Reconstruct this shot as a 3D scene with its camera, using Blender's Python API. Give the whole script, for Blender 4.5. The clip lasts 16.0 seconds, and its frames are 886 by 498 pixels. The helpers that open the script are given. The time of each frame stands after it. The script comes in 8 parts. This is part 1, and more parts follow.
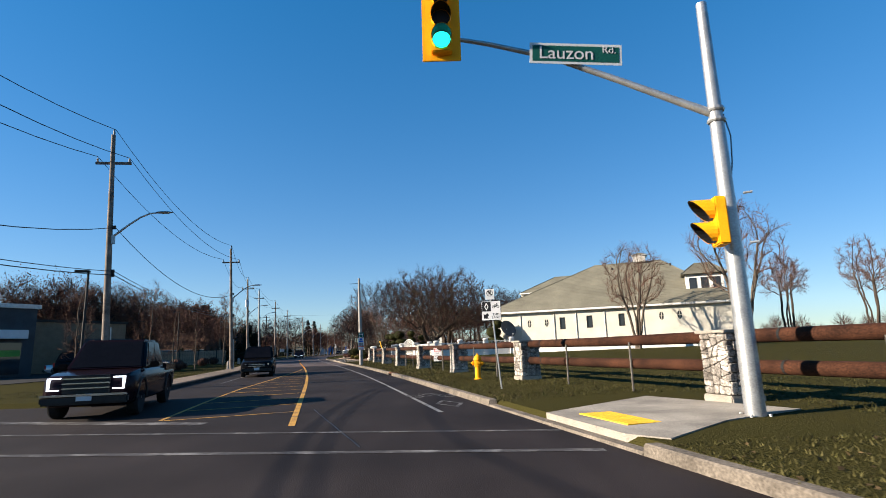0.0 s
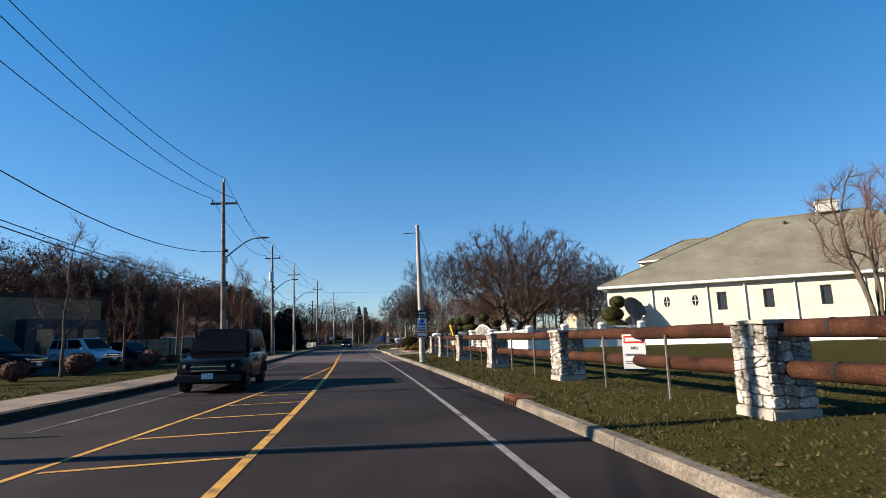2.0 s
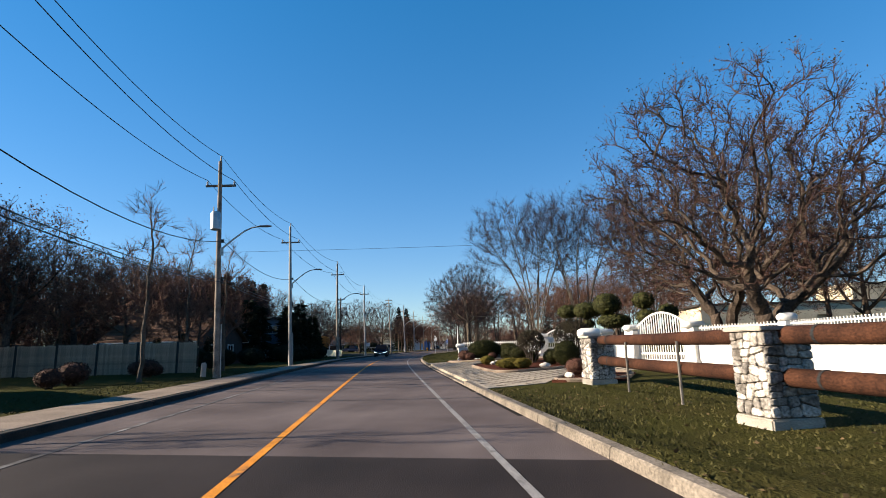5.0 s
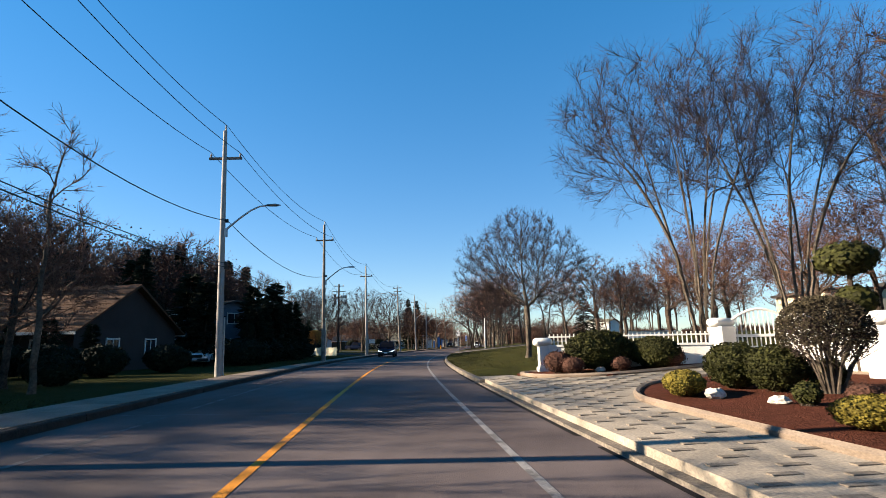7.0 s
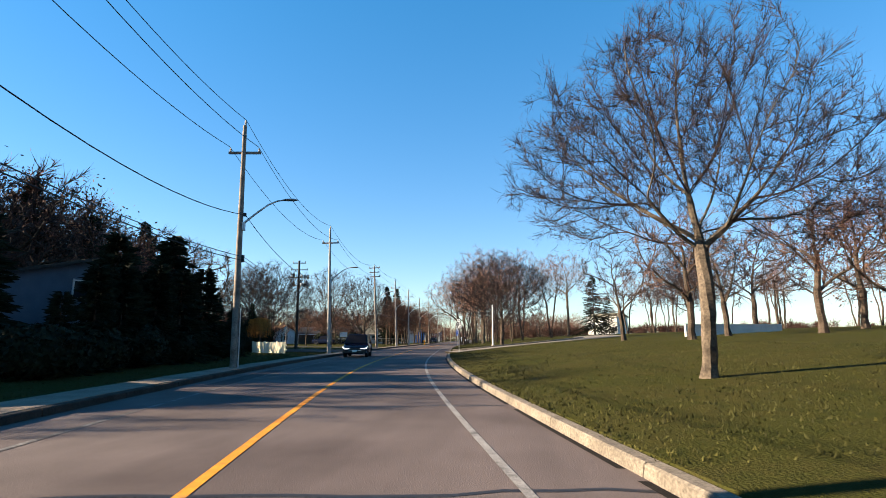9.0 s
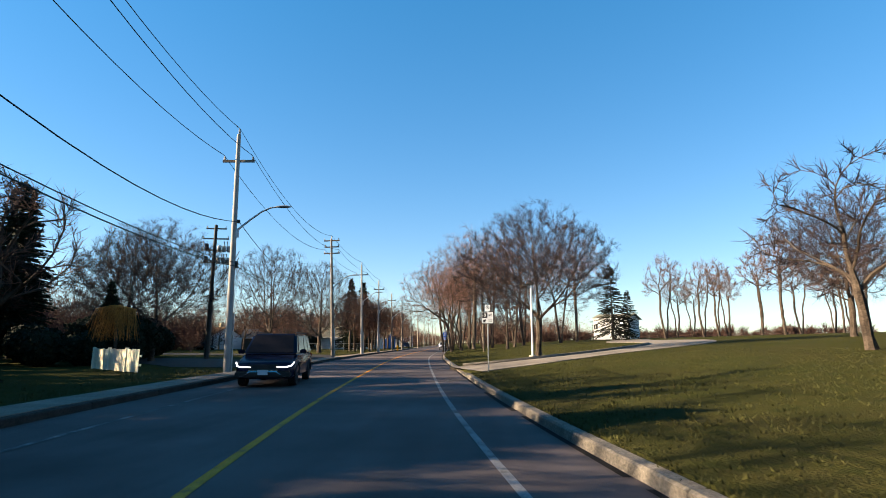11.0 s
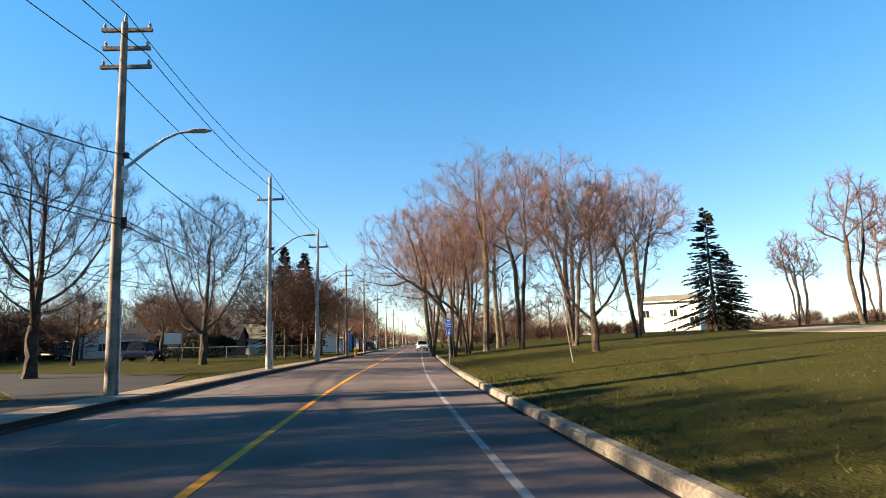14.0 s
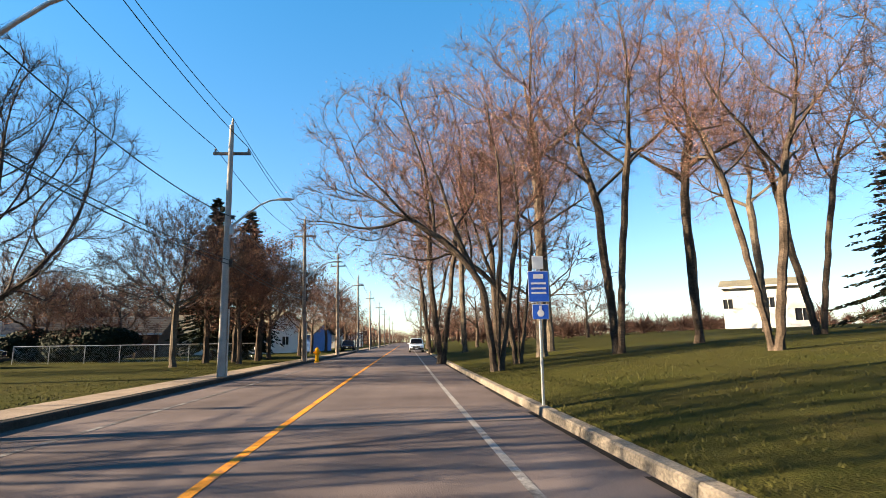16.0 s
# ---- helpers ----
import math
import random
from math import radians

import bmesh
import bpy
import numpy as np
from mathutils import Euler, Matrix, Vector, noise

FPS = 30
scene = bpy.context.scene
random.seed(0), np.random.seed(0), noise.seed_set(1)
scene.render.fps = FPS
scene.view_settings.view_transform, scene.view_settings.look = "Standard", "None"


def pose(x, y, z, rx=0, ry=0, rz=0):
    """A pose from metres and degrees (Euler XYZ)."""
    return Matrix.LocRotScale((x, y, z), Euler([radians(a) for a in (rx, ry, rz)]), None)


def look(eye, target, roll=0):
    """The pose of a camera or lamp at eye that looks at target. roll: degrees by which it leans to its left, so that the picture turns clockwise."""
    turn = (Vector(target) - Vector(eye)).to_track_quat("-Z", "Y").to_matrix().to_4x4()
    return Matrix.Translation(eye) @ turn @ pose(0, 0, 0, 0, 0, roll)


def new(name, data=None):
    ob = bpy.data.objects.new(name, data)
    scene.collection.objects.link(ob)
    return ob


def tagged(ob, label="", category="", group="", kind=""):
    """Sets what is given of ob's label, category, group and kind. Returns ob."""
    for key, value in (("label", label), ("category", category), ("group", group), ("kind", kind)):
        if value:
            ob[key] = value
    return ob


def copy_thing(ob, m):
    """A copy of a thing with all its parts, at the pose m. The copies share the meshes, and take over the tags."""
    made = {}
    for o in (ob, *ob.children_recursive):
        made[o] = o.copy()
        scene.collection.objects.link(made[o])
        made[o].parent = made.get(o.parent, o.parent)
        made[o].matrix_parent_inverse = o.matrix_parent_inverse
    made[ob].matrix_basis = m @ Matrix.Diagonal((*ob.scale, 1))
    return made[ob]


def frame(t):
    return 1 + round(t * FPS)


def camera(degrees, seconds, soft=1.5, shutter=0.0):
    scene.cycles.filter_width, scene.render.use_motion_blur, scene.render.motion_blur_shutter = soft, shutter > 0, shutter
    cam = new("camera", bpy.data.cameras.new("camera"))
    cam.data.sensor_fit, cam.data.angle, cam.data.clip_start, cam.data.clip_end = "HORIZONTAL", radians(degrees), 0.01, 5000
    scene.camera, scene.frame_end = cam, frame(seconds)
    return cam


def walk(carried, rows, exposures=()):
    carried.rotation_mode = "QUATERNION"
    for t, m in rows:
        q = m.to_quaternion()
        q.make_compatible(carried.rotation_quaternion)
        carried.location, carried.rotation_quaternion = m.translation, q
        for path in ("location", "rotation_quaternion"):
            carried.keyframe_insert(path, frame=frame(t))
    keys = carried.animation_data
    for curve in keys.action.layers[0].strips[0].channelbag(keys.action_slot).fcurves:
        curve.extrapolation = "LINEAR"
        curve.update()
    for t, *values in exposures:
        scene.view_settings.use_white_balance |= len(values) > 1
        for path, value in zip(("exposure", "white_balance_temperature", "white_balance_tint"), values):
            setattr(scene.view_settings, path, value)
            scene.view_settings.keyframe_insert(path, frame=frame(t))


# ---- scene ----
cam = camera(80.0, 16.0, soft=0.6, shutter=0.08)
walk(cam, [
    (0, pose(2.09, -6.67, 1.40, 100.61, 1.72, 0.07)),
    (0.5, pose(1.42, -2.02, 1.40, 100.00, 1.30, 1.89)),
    (1, pose(0.64, 2.35, 1.41, 100.65, 1.29, 3.56)),
    (1.5, pose(-0.28, 7.07, 1.39, 99.81, 1.76, 4.73)),
    (2, pose(-1.14, 11.60, 1.40, 99.61, 1.24, 5.70)),
    (2.5, pose(-1.98, 15.84, 1.39, 99.89, 1.18, 6.35)),
    (3, pose(-2.94, 20.14, 1.40, 99.80, 1.12, 6.92)),
    (3.5, pose(-3.98, 24.39, 1.40, 100.05, 1.10, 7.57)),
    (6, pose(-10.63, 48.96, 1.40, 100.38, 1.12, 11.24)),
    (6.5, pose(-11.97, 53.50, 1.40, 100.10, 0.82, 11.32)),
    (7, pose(-13.31, 58.04, 1.39, 100.15, 1.04, 10.91)),
    (7.5, pose(-14.69, 62.68, 1.40, 100.07, 0.98, 10.46)),
    (8, pose(-16.09, 67.44, 1.40, 99.90, 0.61, 9.81)),
    (8.5, pose(-17.35, 72.21, 1.40, 99.89, 0.43, 9.14)),
    (9, pose(-18.41, 76.76, 1.40, 99.60, 0.25, 8.48)),
    (11.5, pose(-24.87, 104.80, 1.40, 100.20, 0.44, 3.99)),
    (12, pose(-25.76, 110.45, 1.39, 100.04, 0.95, 3.22)),
    (12.5, pose(-26.51, 115.98, 1.40, 100.12, 1.12, 2.56)),
    (13, pose(-27.32, 121.86, 1.39, 100.29, 1.64, 1.95)),
    (13.5, pose(-28.04, 127.57, 1.40, 99.96, 1.51, 1.50)),
    (14, pose(-28.74, 133.21, 1.40, 99.99, 1.24, 1.31)),
    (14.5, pose(-29.48, 138.98, 1.40, 100.09, 1.53, 1.11)),
    (15, pose(-30.10, 144.27, 1.40, 100.15, 1.19, 0.91)),
    (15.5, pose(-30.66, 149.15, 1.39, 99.68, 1.14, 0.21)),
    (16, pose(-31.05, 154.00, 1.40, 99.83, 0.84, -0.21)),
], [(0, 1.85, 6150, 10), (3.5, 1.82, 6150, 10), (6, 2.17, 6450, 10), (7.5, 2.27, 6600, 10), (9, 2.55, 6950, 10), (11.5, 2.5, 7250, 10), (12.5, 2.54, 7350, 10), (13, 2.52, 7350, 10), (13.5, 2.66, 7500, 10), (14.5, 2.78, 7600, 10), (16, 2.85, 7450, 10)])

# ---- sun and sky ----
SUN_EL, SHADOW = radians(20.8), Vector((0.98, 0.185, 0)).normalized()
world = bpy.data.worlds.new("sky")
scene.world = world
world.use_nodes = True
wn = world.node_tree
sky = wn.nodes.new("ShaderNodeTexSky")
sky.sky_type, sky.sun_disc = "NISHITA", False
sky.sun_elevation = SUN_EL
sky.sun_rotation = math.atan2(-SHADOW.x, -SHADOW.y)
sky.air_density, sky.dust_density, sky.ozone_density, sky.altitude = 1.0, 0.0, 3.2, 0
sat = wn.nodes.new("ShaderNodeHueSaturation")
sat.inputs["Saturation"].default_value = 1.345
sat.inputs["Hue"].default_value = 0.507
wn.links.new(sky.outputs[0], sat.inputs["Color"])
gam = wn.nodes.new("ShaderNodeGamma")
gam.inputs["Gamma"].default_value = 0.66
wn.links.new(sat.outputs[0], gam.inputs["Color"])
cast = wn.nodes.new("ShaderNodeMix")
cast.data_type, cast.blend_type = "RGBA", "MULTIPLY"
cast.inputs[0].default_value = 1.0
cast.inputs[7].default_value = (0.86, 0.985, 1.115, 1)
wn.links.new(gam.outputs[0], cast.inputs[6])
wn.links.new(cast.outputs[2], wn.nodes["Background"].inputs[0])
wn.nodes["Background"].inputs[1].default_value = 0.065
sun = new("sun", bpy.data.lights.new("sun", "SUN"))
sun.data.energy, sun.data.angle, sun.data.color = 4.3, radians(0.55), (1.0, 0.85, 0.65)
sun.matrix_world = look((0, 0, 50), Vector((0, 0, 50)) + SHADOW * math.cos(SUN_EL) - Vector((0, 0, math.sin(SUN_EL))))

# ---- materials ----
MATS = {}


def mat(name, base, rough=0.7, var=0.25, scale=3.0, bump=0.2, fine=40.0, metal=0.0, spec=0.12, tint=None, island=0.0, spots=0.0):
    """Plain surface with variation at two scales, a little relief and optional dark spots."""
    if name in MATS:
        return MATS[name]
    m = bpy.data.materials.new(name)
    m.use_nodes = True
    nt, b = m.node_tree, m.node_tree.nodes["Principled BSDF"]
    N = nt.nodes.new
    tc = N("ShaderNodeTexCoord")
    n1, n2 = N("ShaderNodeTexNoise"), N("ShaderNodeTexNoise")
    n1.inputs["Scale"].default_value, n2.inputs["Scale"].default_value = scale, fine
    n1.inputs["Detail"].default_value = n2.inputs["Detail"].default_value = 4
    for n in (n1, n2):
        nt.links.new(tc.outputs["Object"], n.inputs["Vector"])
    lo = [c * (1 - var) for c in base]
    hi = [min(1, c * (1 + var)) for c in (tint or base)]
    mx = N("ShaderNodeMix")
    mx.data_type = "RGBA"
    mx.inputs[6].default_value, mx.inputs[7].default_value = (*lo, 1), (*hi, 1)
    ramp = N("ShaderNodeMapRange")
    ramp.inputs[1].default_value, ramp.inputs[2].default_value = 0.3, 0.7
    nt.links.new(n1.outputs[0], ramp.inputs[0])
    nt.links.new(ramp.outputs[0], mx.inputs[0])
    m2 = N("ShaderNodeMix")
    m2.data_type, m2.blend_type = "RGBA", "OVERLAY"
    m2.inputs[0].default_value = min(0.9, var * 1.6)
    nt.links.new(mx.outputs[2], m2.inputs[6])
    g = N("ShaderNodeMapRange")
    g.inputs[1].default_value, g.inputs[2].default_value = 0.25, 0.75
    nt.links.new(n2.outputs[0], g.inputs[0])
    nt.links.new(g.outputs[0], m2.inputs[7])
    out = m2.outputs[2]
    if island:
        geo, info, hs, add = N("ShaderNodeNewGeometry"), N("ShaderNodeObjectInfo"), N("ShaderNodeHueSaturation"), N("ShaderNodeMath")
        add.operation = "ADD"
        nt.links.new(geo.outputs["Random Per Island"], add.inputs[0])
        nt.links.new(info.outputs["Random"], add.inputs[1])
        fr = N("ShaderNodeMath")
        fr.operation = "FRACT"
        nt.links.new(add.outputs[0], fr.inputs[0])
        mr = N("ShaderNodeMapRange")
        mr.inputs[3].default_value, mr.inputs[4].default_value = 1 - island, 1 + island
        nt.links.new(fr.outputs[0], mr.inputs[0])
        nt.links.new(mr.outputs[0], hs.inputs["Value"])
        nt.links.new(out, hs.inputs["Color"])
        out = hs.outputs[0]
    nt.links.new(out, b.inputs["Base Color"])
    b.inputs["Roughness"].default_value, b.inputs["Metallic"].default_value = rough, metal
    b.inputs["Specular IOR Level"].default_value = spec
    if bump:
        bp = N("ShaderNodeBump")
        bp.inputs["Strength"].default_value, bp.inputs["Distance"].default_value = bump, 0.02
        nt.links.new(n2.outputs[0], bp.inputs["Height"])
        nt.links.new(bp.outputs[0], b.inputs["Normal"])
    MATS[name] = m
    return m


def glossy(name, base, rough=0.2, metal=0.0, coat=0.0, spec=0.5):
    if name in MATS:
        return MATS[name]
    m = mat(name, base, rough, 0.08, 2.0, 0.0, 60.0, metal, spec)
    m.node_tree.nodes["Principled BSDF"].inputs["Coat Weight"].default_value = coat
    return m


def lit(name, colour, strength):
    m = bpy.data.materials.new(name)
    m.use_nodes = True
    b = m.node_tree.nodes["Principled BSDF"]
    b.inputs["Base Color"].default_value = (*colour, 1)
    b.inputs["Emission Color"].default_value = (*colour, 1)
    b.inputs["Emission Strength"].default_value = strength
    return m


def ground_mat(name, a, b_, c, scale=0.35, dry=None):
    """Grass or soil: three tones over patches, blades and litter."""
    m = bpy.data.materials.new(name)
    m.use_nodes = True
    nt, b = m.node_tree, m.node_tree.nodes["Principled BSDF"]
    N = nt.nodes.new
    tc = N("ShaderNodeTexCoord")
    out = None
    for sc, lo, hi, col in ((scale, 0.35, 0.65, b_), (scale * 9, 0.45, 0.75, c), (14.0, 0.4, 0.9, a)):
        n, r, mx = N("ShaderNodeTexNoise"), N("ShaderNodeMapRange"), N("ShaderNodeMix")
        n.inputs["Scale"].default_value, n.inputs["Detail"].default_value = sc, 5
        n.inputs["Roughness"].default_value = 0.65
        r.inputs[1].default_value, r.inputs[2].default_value = lo, hi
        mx.data_type = "RGBA"
        nt.links.new(tc.outputs["Object"], n.inputs["Vector"])
        nt.links.new(n.outputs[0], r.inputs[0])
        nt.links.new(r.outputs[0], mx.inputs[0])
        if out:
            nt.links.new(out, mx.inputs[6])
        else:
            mx.inputs[6].default_value = (*a, 1)
        mx.inputs[7].default_value = (*col, 1)
        out = mx.outputs[2]
    if dry:
        sp, nz, ad, r, mx = N("ShaderNodeSeparateXYZ"), N("ShaderNodeTexNoise"), N("ShaderNodeMath"), N("ShaderNodeMapRange"), N("ShaderNodeMix")
        nz.inputs["Scale"].default_value, nz.inputs["Detail"].default_value = 0.25, 6
        nt.links.new(tc.outputs["Object"], sp.inputs[0])
        nt.links.new(tc.outputs["Object"], nz.inputs["Vector"])
        ad.operation = "MULTIPLY_ADD"
        ad.inputs[1].default_value = 70
        nt.links.new(nz.outputs[0], ad.inputs[0])
        nt.links.new(sp.outputs[1], ad.inputs[2])
        r.inputs[1].default_value, r.inputs[2].default_value, r.inputs[3].default_value, r.inputs[4].default_value = 60, 105, 0.75, 0.0
        nt.links.new(ad.outputs[0], r.inputs[0])
        nt.links.new(r.outputs[0], mx.inputs[0])
        mx.data_type = "RGBA"
        nt.links.new(out, mx.inputs[6])
        mx.inputs[7].default_value = (*dry, 1)
        out = mx.outputs[2]
    n, bp = N("ShaderNodeTexNoise"), N("ShaderNodeBump")
    n.inputs["Scale"].default_value, n.inputs["Detail"].default_value = 30, 6
    bp.inputs["Strength"].default_value, bp.inputs["Distance"].default_value = 0.8, 0.06
    nt.links.new(tc.outputs["Object"], n.inputs["Vector"])
    nt.links.new(n.outputs[0], bp.inputs["Height"])
    nt.links.new(bp.outputs[0], b.inputs["Normal"])
    nt.links.new(out, b.inputs["Base Color"])
    b.inputs["Roughness"].default_value, b.inputs["Specular IOR Level"].default_value = 0.95, 0.02
    return m



def wheel_wear(m, amount):
    """Long faint streaks and mottled patches along the lanes of an asphalt material."""
    nt = m.node_tree
    b = nt.nodes["Principled BSDF"]
    src = b.inputs["Base Color"].links[0].from_socket
    tc, add = nt.nodes.new("ShaderNodeTexCoord"), nt.nodes.new("ShaderNodeMath")
    add.operation = "ADD"
    for i, (sx, sy, k) in enumerate(((1.6, 0.07, 1.0), (0.5, 0.22, 0.8))):
        mp, n, r = nt.nodes.new("ShaderNodeMapping"), nt.nodes.new("ShaderNodeTexNoise"), nt.nodes.new("ShaderNodeMapRange")
        mp.inputs["Rotation"].default_value = (0, 0, radians(-12))
        mp.inputs["Scale"].default_value = (sx, sy, 1)
        n.inputs["Scale"].default_value, n.inputs["Detail"].default_value, n.inputs["Roughness"].default_value = 1.0, 6, 0.6
        r.inputs[1].default_value, r.inputs[2].default_value = 0.3, 0.7
        r.inputs[3].default_value, r.inputs[4].default_value = 0.5 - amount * k, 0.5 + amount * k
        nt.links.new(tc.outputs["Object"], mp.inputs["Vector"])
        nt.links.new(mp.outputs[0], n.inputs["Vector"])
        nt.links.new(n.outputs[0], r.inputs[0])
        nt.links.new(r.outputs[0], add.inputs[i])
    hs = nt.nodes.new("ShaderNodeHueSaturation")
    nt.links.new(add.outputs[0], hs.inputs["Value"])
    nt.links.new(src, hs.inputs["Color"])
    nt.links.new(hs.outputs[0], b.inputs["Base Color"])


GRASS = ground_mat("grass", (0.031, 0.032, 0.008), (0.041, 0.034, 0.0115), (0.021, 0.0245, 0.006), dry=(0.041, 0.035, 0.011))
MULCH = ground_mat("mulch", (0.066, 0.022, 0.014), (0.046, 0.017, 0.011), (0.1, 0.038, 0.024), 1.0)
ASPHALT = mat("asphalt", (0.07, 0.054, 0.052), 0.8, 0.2, 0.35, 0.35, 55, spec=0.08, tint=(0.09, 0.0715, 0.0685))
NEWASPHALT = mat("newer_asphalt", (0.01756, 0.01375, 0.01333), 0.8, 0.22, 0.35, 0.35, 55, spec=0.08, tint=(0.02356, 0.01855, 0.01785))
wheel_wear(ASPHALT, 0.11)
wheel_wear(NEWASPHALT, 0.12)
PATCH = mat("asphalt_patch", (0.036, 0.034, 0.036), 0.8, 0.25, 0.8, 0.35, 60, spec=0.08)
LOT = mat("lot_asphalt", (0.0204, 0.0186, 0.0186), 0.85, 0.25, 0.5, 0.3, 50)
CRACK = mat("crack_sealant", (0.018, 0.017, 0.018), 0.5, 0.2, 5, 0.1, 60)
GUTTER = mat("gutter_dirt", (0.008, 0.0065, 0.006), 0.95, 0.3, 3, 0.3, 40)
CONCRETE = mat("concrete", (0.23, 0.205, 0.175), 0.85, 0.22, 1.2, 0.3, 50, tint=(0.28, 0.25, 0.21))
WALK = mat("sidewalk_concrete", (0.17, 0.13, 0.10), 0.85, 0.2, 1.5, 0.3, 45, island=0.1)
# kerb concrete with the west kerb's shade painted into its colour
KERBDARK = mat("shaded_kerb_concrete", (0.028, 0.023, 0.019), 0.9, 0.3, 2.0, 0.4, 30, island=0.08)
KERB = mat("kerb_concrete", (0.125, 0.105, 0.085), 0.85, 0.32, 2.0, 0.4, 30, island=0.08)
DRIVE = mat("drive_concrete", (0.15, 0.125, 0.102), 0.85, 0.25, 0.8, 0.3, 40)


def worn_paint(name, colour, wear):
    """Road paint with patches rubbed through to the asphalt."""
    m = mat(name, colour, 0.75, 0.2, 5, 0.3, 40)
    nt = m.node_tree
    b = nt.nodes["Principled BSDF"]
    src = b.inputs["Base Color"].links[0].from_socket
    tc, n, r, mx = nt.nodes.new("ShaderNodeTexCoord"), nt.nodes.new("ShaderNodeTexNoise"), nt.nodes.new("ShaderNodeMapRange"), nt.nodes.new("ShaderNodeMix")
    n.inputs["Scale"].default_value, n.inputs["Detail"].default_value, n.inputs["Roughness"].default_value = 1.3, 8, 0.75
    r.inputs[1].default_value, r.inputs[2].default_value = wear - 0.04, wear + 0.08
    mx.data_type = "RGBA"
    mx.inputs[6].default_value = (0.055, 0.05, 0.05, 1)
    nt.links.new(tc.outputs["Object"], n.inputs["Vector"])
    nt.links.new(n.outputs[0], r.inputs[0])
    nt.links.new(r.outputs[0], mx.inputs[0])
    nt.links.new(src, mx.inputs[7])
    nt.links.new(mx.outputs[2], b.inputs["Base Color"])
    return m


WHITELINE = worn_paint("white_road_paint", (0.19, 0.18, 0.175), 0.41)
FADEDWHITE = worn_paint("faded_white_paint", (0.165, 0.155, 0.15), 0.52)
YELLOWLINE = worn_paint("yellow_road_paint", (0.42, 0.225, 0.05), 0.4)
WORNYELLOW = worn_paint("worn_yellow_paint", (0.49, 0.185, 0.018), 0.38)
TACTILE = mat("tactile_yellow", (0.75, 0.42, 0.03), 0.7, 0.15, 4, 0.2, 30)
RUST = mat("rusty_steel", (0.024, 0.0095, 0.0055), 0.9, 0.4, 1.8, 0.4, 35, tint=(0.037, 0.0145, 0.0075))
IRONRUST = mat("orange_rusty_iron", (0.06, 0.025, 0.013), 0.85, 0.4, 3, 0.4, 30, tint=(0.09, 0.035, 0.016))
POSTGREY = mat("dull_grey_post", (0.1, 0.09, 0.08), 0.7, 0.2, 4, 0.1, 40)
GALV = mat("galvanised_steel", (0.36, 0.36, 0.36), 0.42, 0.15, 5, 0.1, 40, metal=0.7)
POLEWOOD = mat("weathered_pole_wood", (0.135, 0.108, 0.088), 0.85, 0.3, 2.0, 0.5, 30, tint=(0.19, 0.155, 0.13))
POLECONC = mat("spun_concrete", (0.28, 0.255, 0.235), 0.8, 0.15, 2, 0.2, 40)
CABLE = mat("black_cable", (0.02, 0.02, 0.022), 0.6, 0.1, 5, 0.0)
STONE = mat("field_stone", (0.18, 0.155, 0.132), 0.9, 0.45, 4.0, 0.7, 25, island=0.42, tint=(0.29, 0.262, 0.235))
MORTAR = mat("mortar", (0.11, 0.095, 0.08), 0.9, 0.2, 4, 0.4, 40)
WHITEPAINT = mat("white_paint", (0.56, 0.54, 0.51), 0.6, 0.08, 1.5, 0.1, 30)
CREAMPAINT = mat("cream_paint", (0.72, 0.66, 0.5), 0.6, 0.08, 1.5, 0.1, 30)
STUCCO = mat("cream_stucco", (0.47, 0.44, 0.38), 0.85, 0.1, 0.7, 0.25, 40)
ROOFGREY = mat("grey_shingles", (0.135, 0.125, 0.095), 0.9, 0.18, 0.5, 0.4, 12, island=0.12)
ROOFBROWN = mat("brown_shingles", (0.068, 0.035, 0.02), 0.9, 0.25, 0.6, 0.4, 14, island=0.15)
DARKGLASS = glossy("dark_window_glass", (0.02, 0.022, 0.026), 0.08)
FRAMEDARK = mat("dark_frame", (0.03, 0.027, 0.025), 0.6, 0.2)
BARK = mat("bark", (0.034, 0.025, 0.019), 0.9, 0.35, 2.0, 0.8, 14, tint=(0.056, 0.041, 0.031))
BARKPALE = mat("pale_bark", (0.06, 0.047, 0.036), 0.9, 0.3, 2.0, 0.8, 14, tint=(0.088, 0.069, 0.053))
TWIG = mat("twigs", (0.03, 0.0205, 0.0195), 0.9, 0.25, 1.0, 0.0, 10, island=0.25)
TWIGDARK = mat("dark_twigs", (0.042, 0.0225, 0.017), 0.9, 0.25, 1.0, 0.0, 10, island=0.3)
TWIGRED = mat("reddish_twigs", (0.0935, 0.0506, 0.0363), 0.9, 0.25, 1.0, 0.0, 10, island=0.3)
BUDS = mat("pinkish_buds", (0.3, 0.165, 0.13), 0.9, 0.25, 1.0, 0.0, 10, island=0.35)
LEAFRUST = mat("rust_brown_leaves", (0.078, 0.036, 0.023), 0.9, 0.3, 1.0, 0.0, 10, island=0.4)
LEAFRED = mat("dry_red_leaves", (0.06375, 0.03, 0.021), 0.85, 0.3, 1.0, 0.0, 10, island=0.4)
LEAFORANGE = mat("dry_orange_leaves", (0.33, 0.13, 0.03), 0.85, 0.3, 1.0, 0.0, 10, island=0.3)
LEAFGREEN = mat("evergreen_leaves", (0.025, 0.0255, 0.006), 0.75, 0.3, 1.5, 0.0, 10, island=0.4)
LEAFGOLD = mat("golden_leaves", (0.11, 0.085, 0.014), 0.75, 0.3, 1.5, 0.0, 10, island=0.4)
NEEDLE = mat("spruce_needles", (0.010, 0.015, 0.008), 0.8, 0.3, 1.0, 0.0, 10, island=0.3)
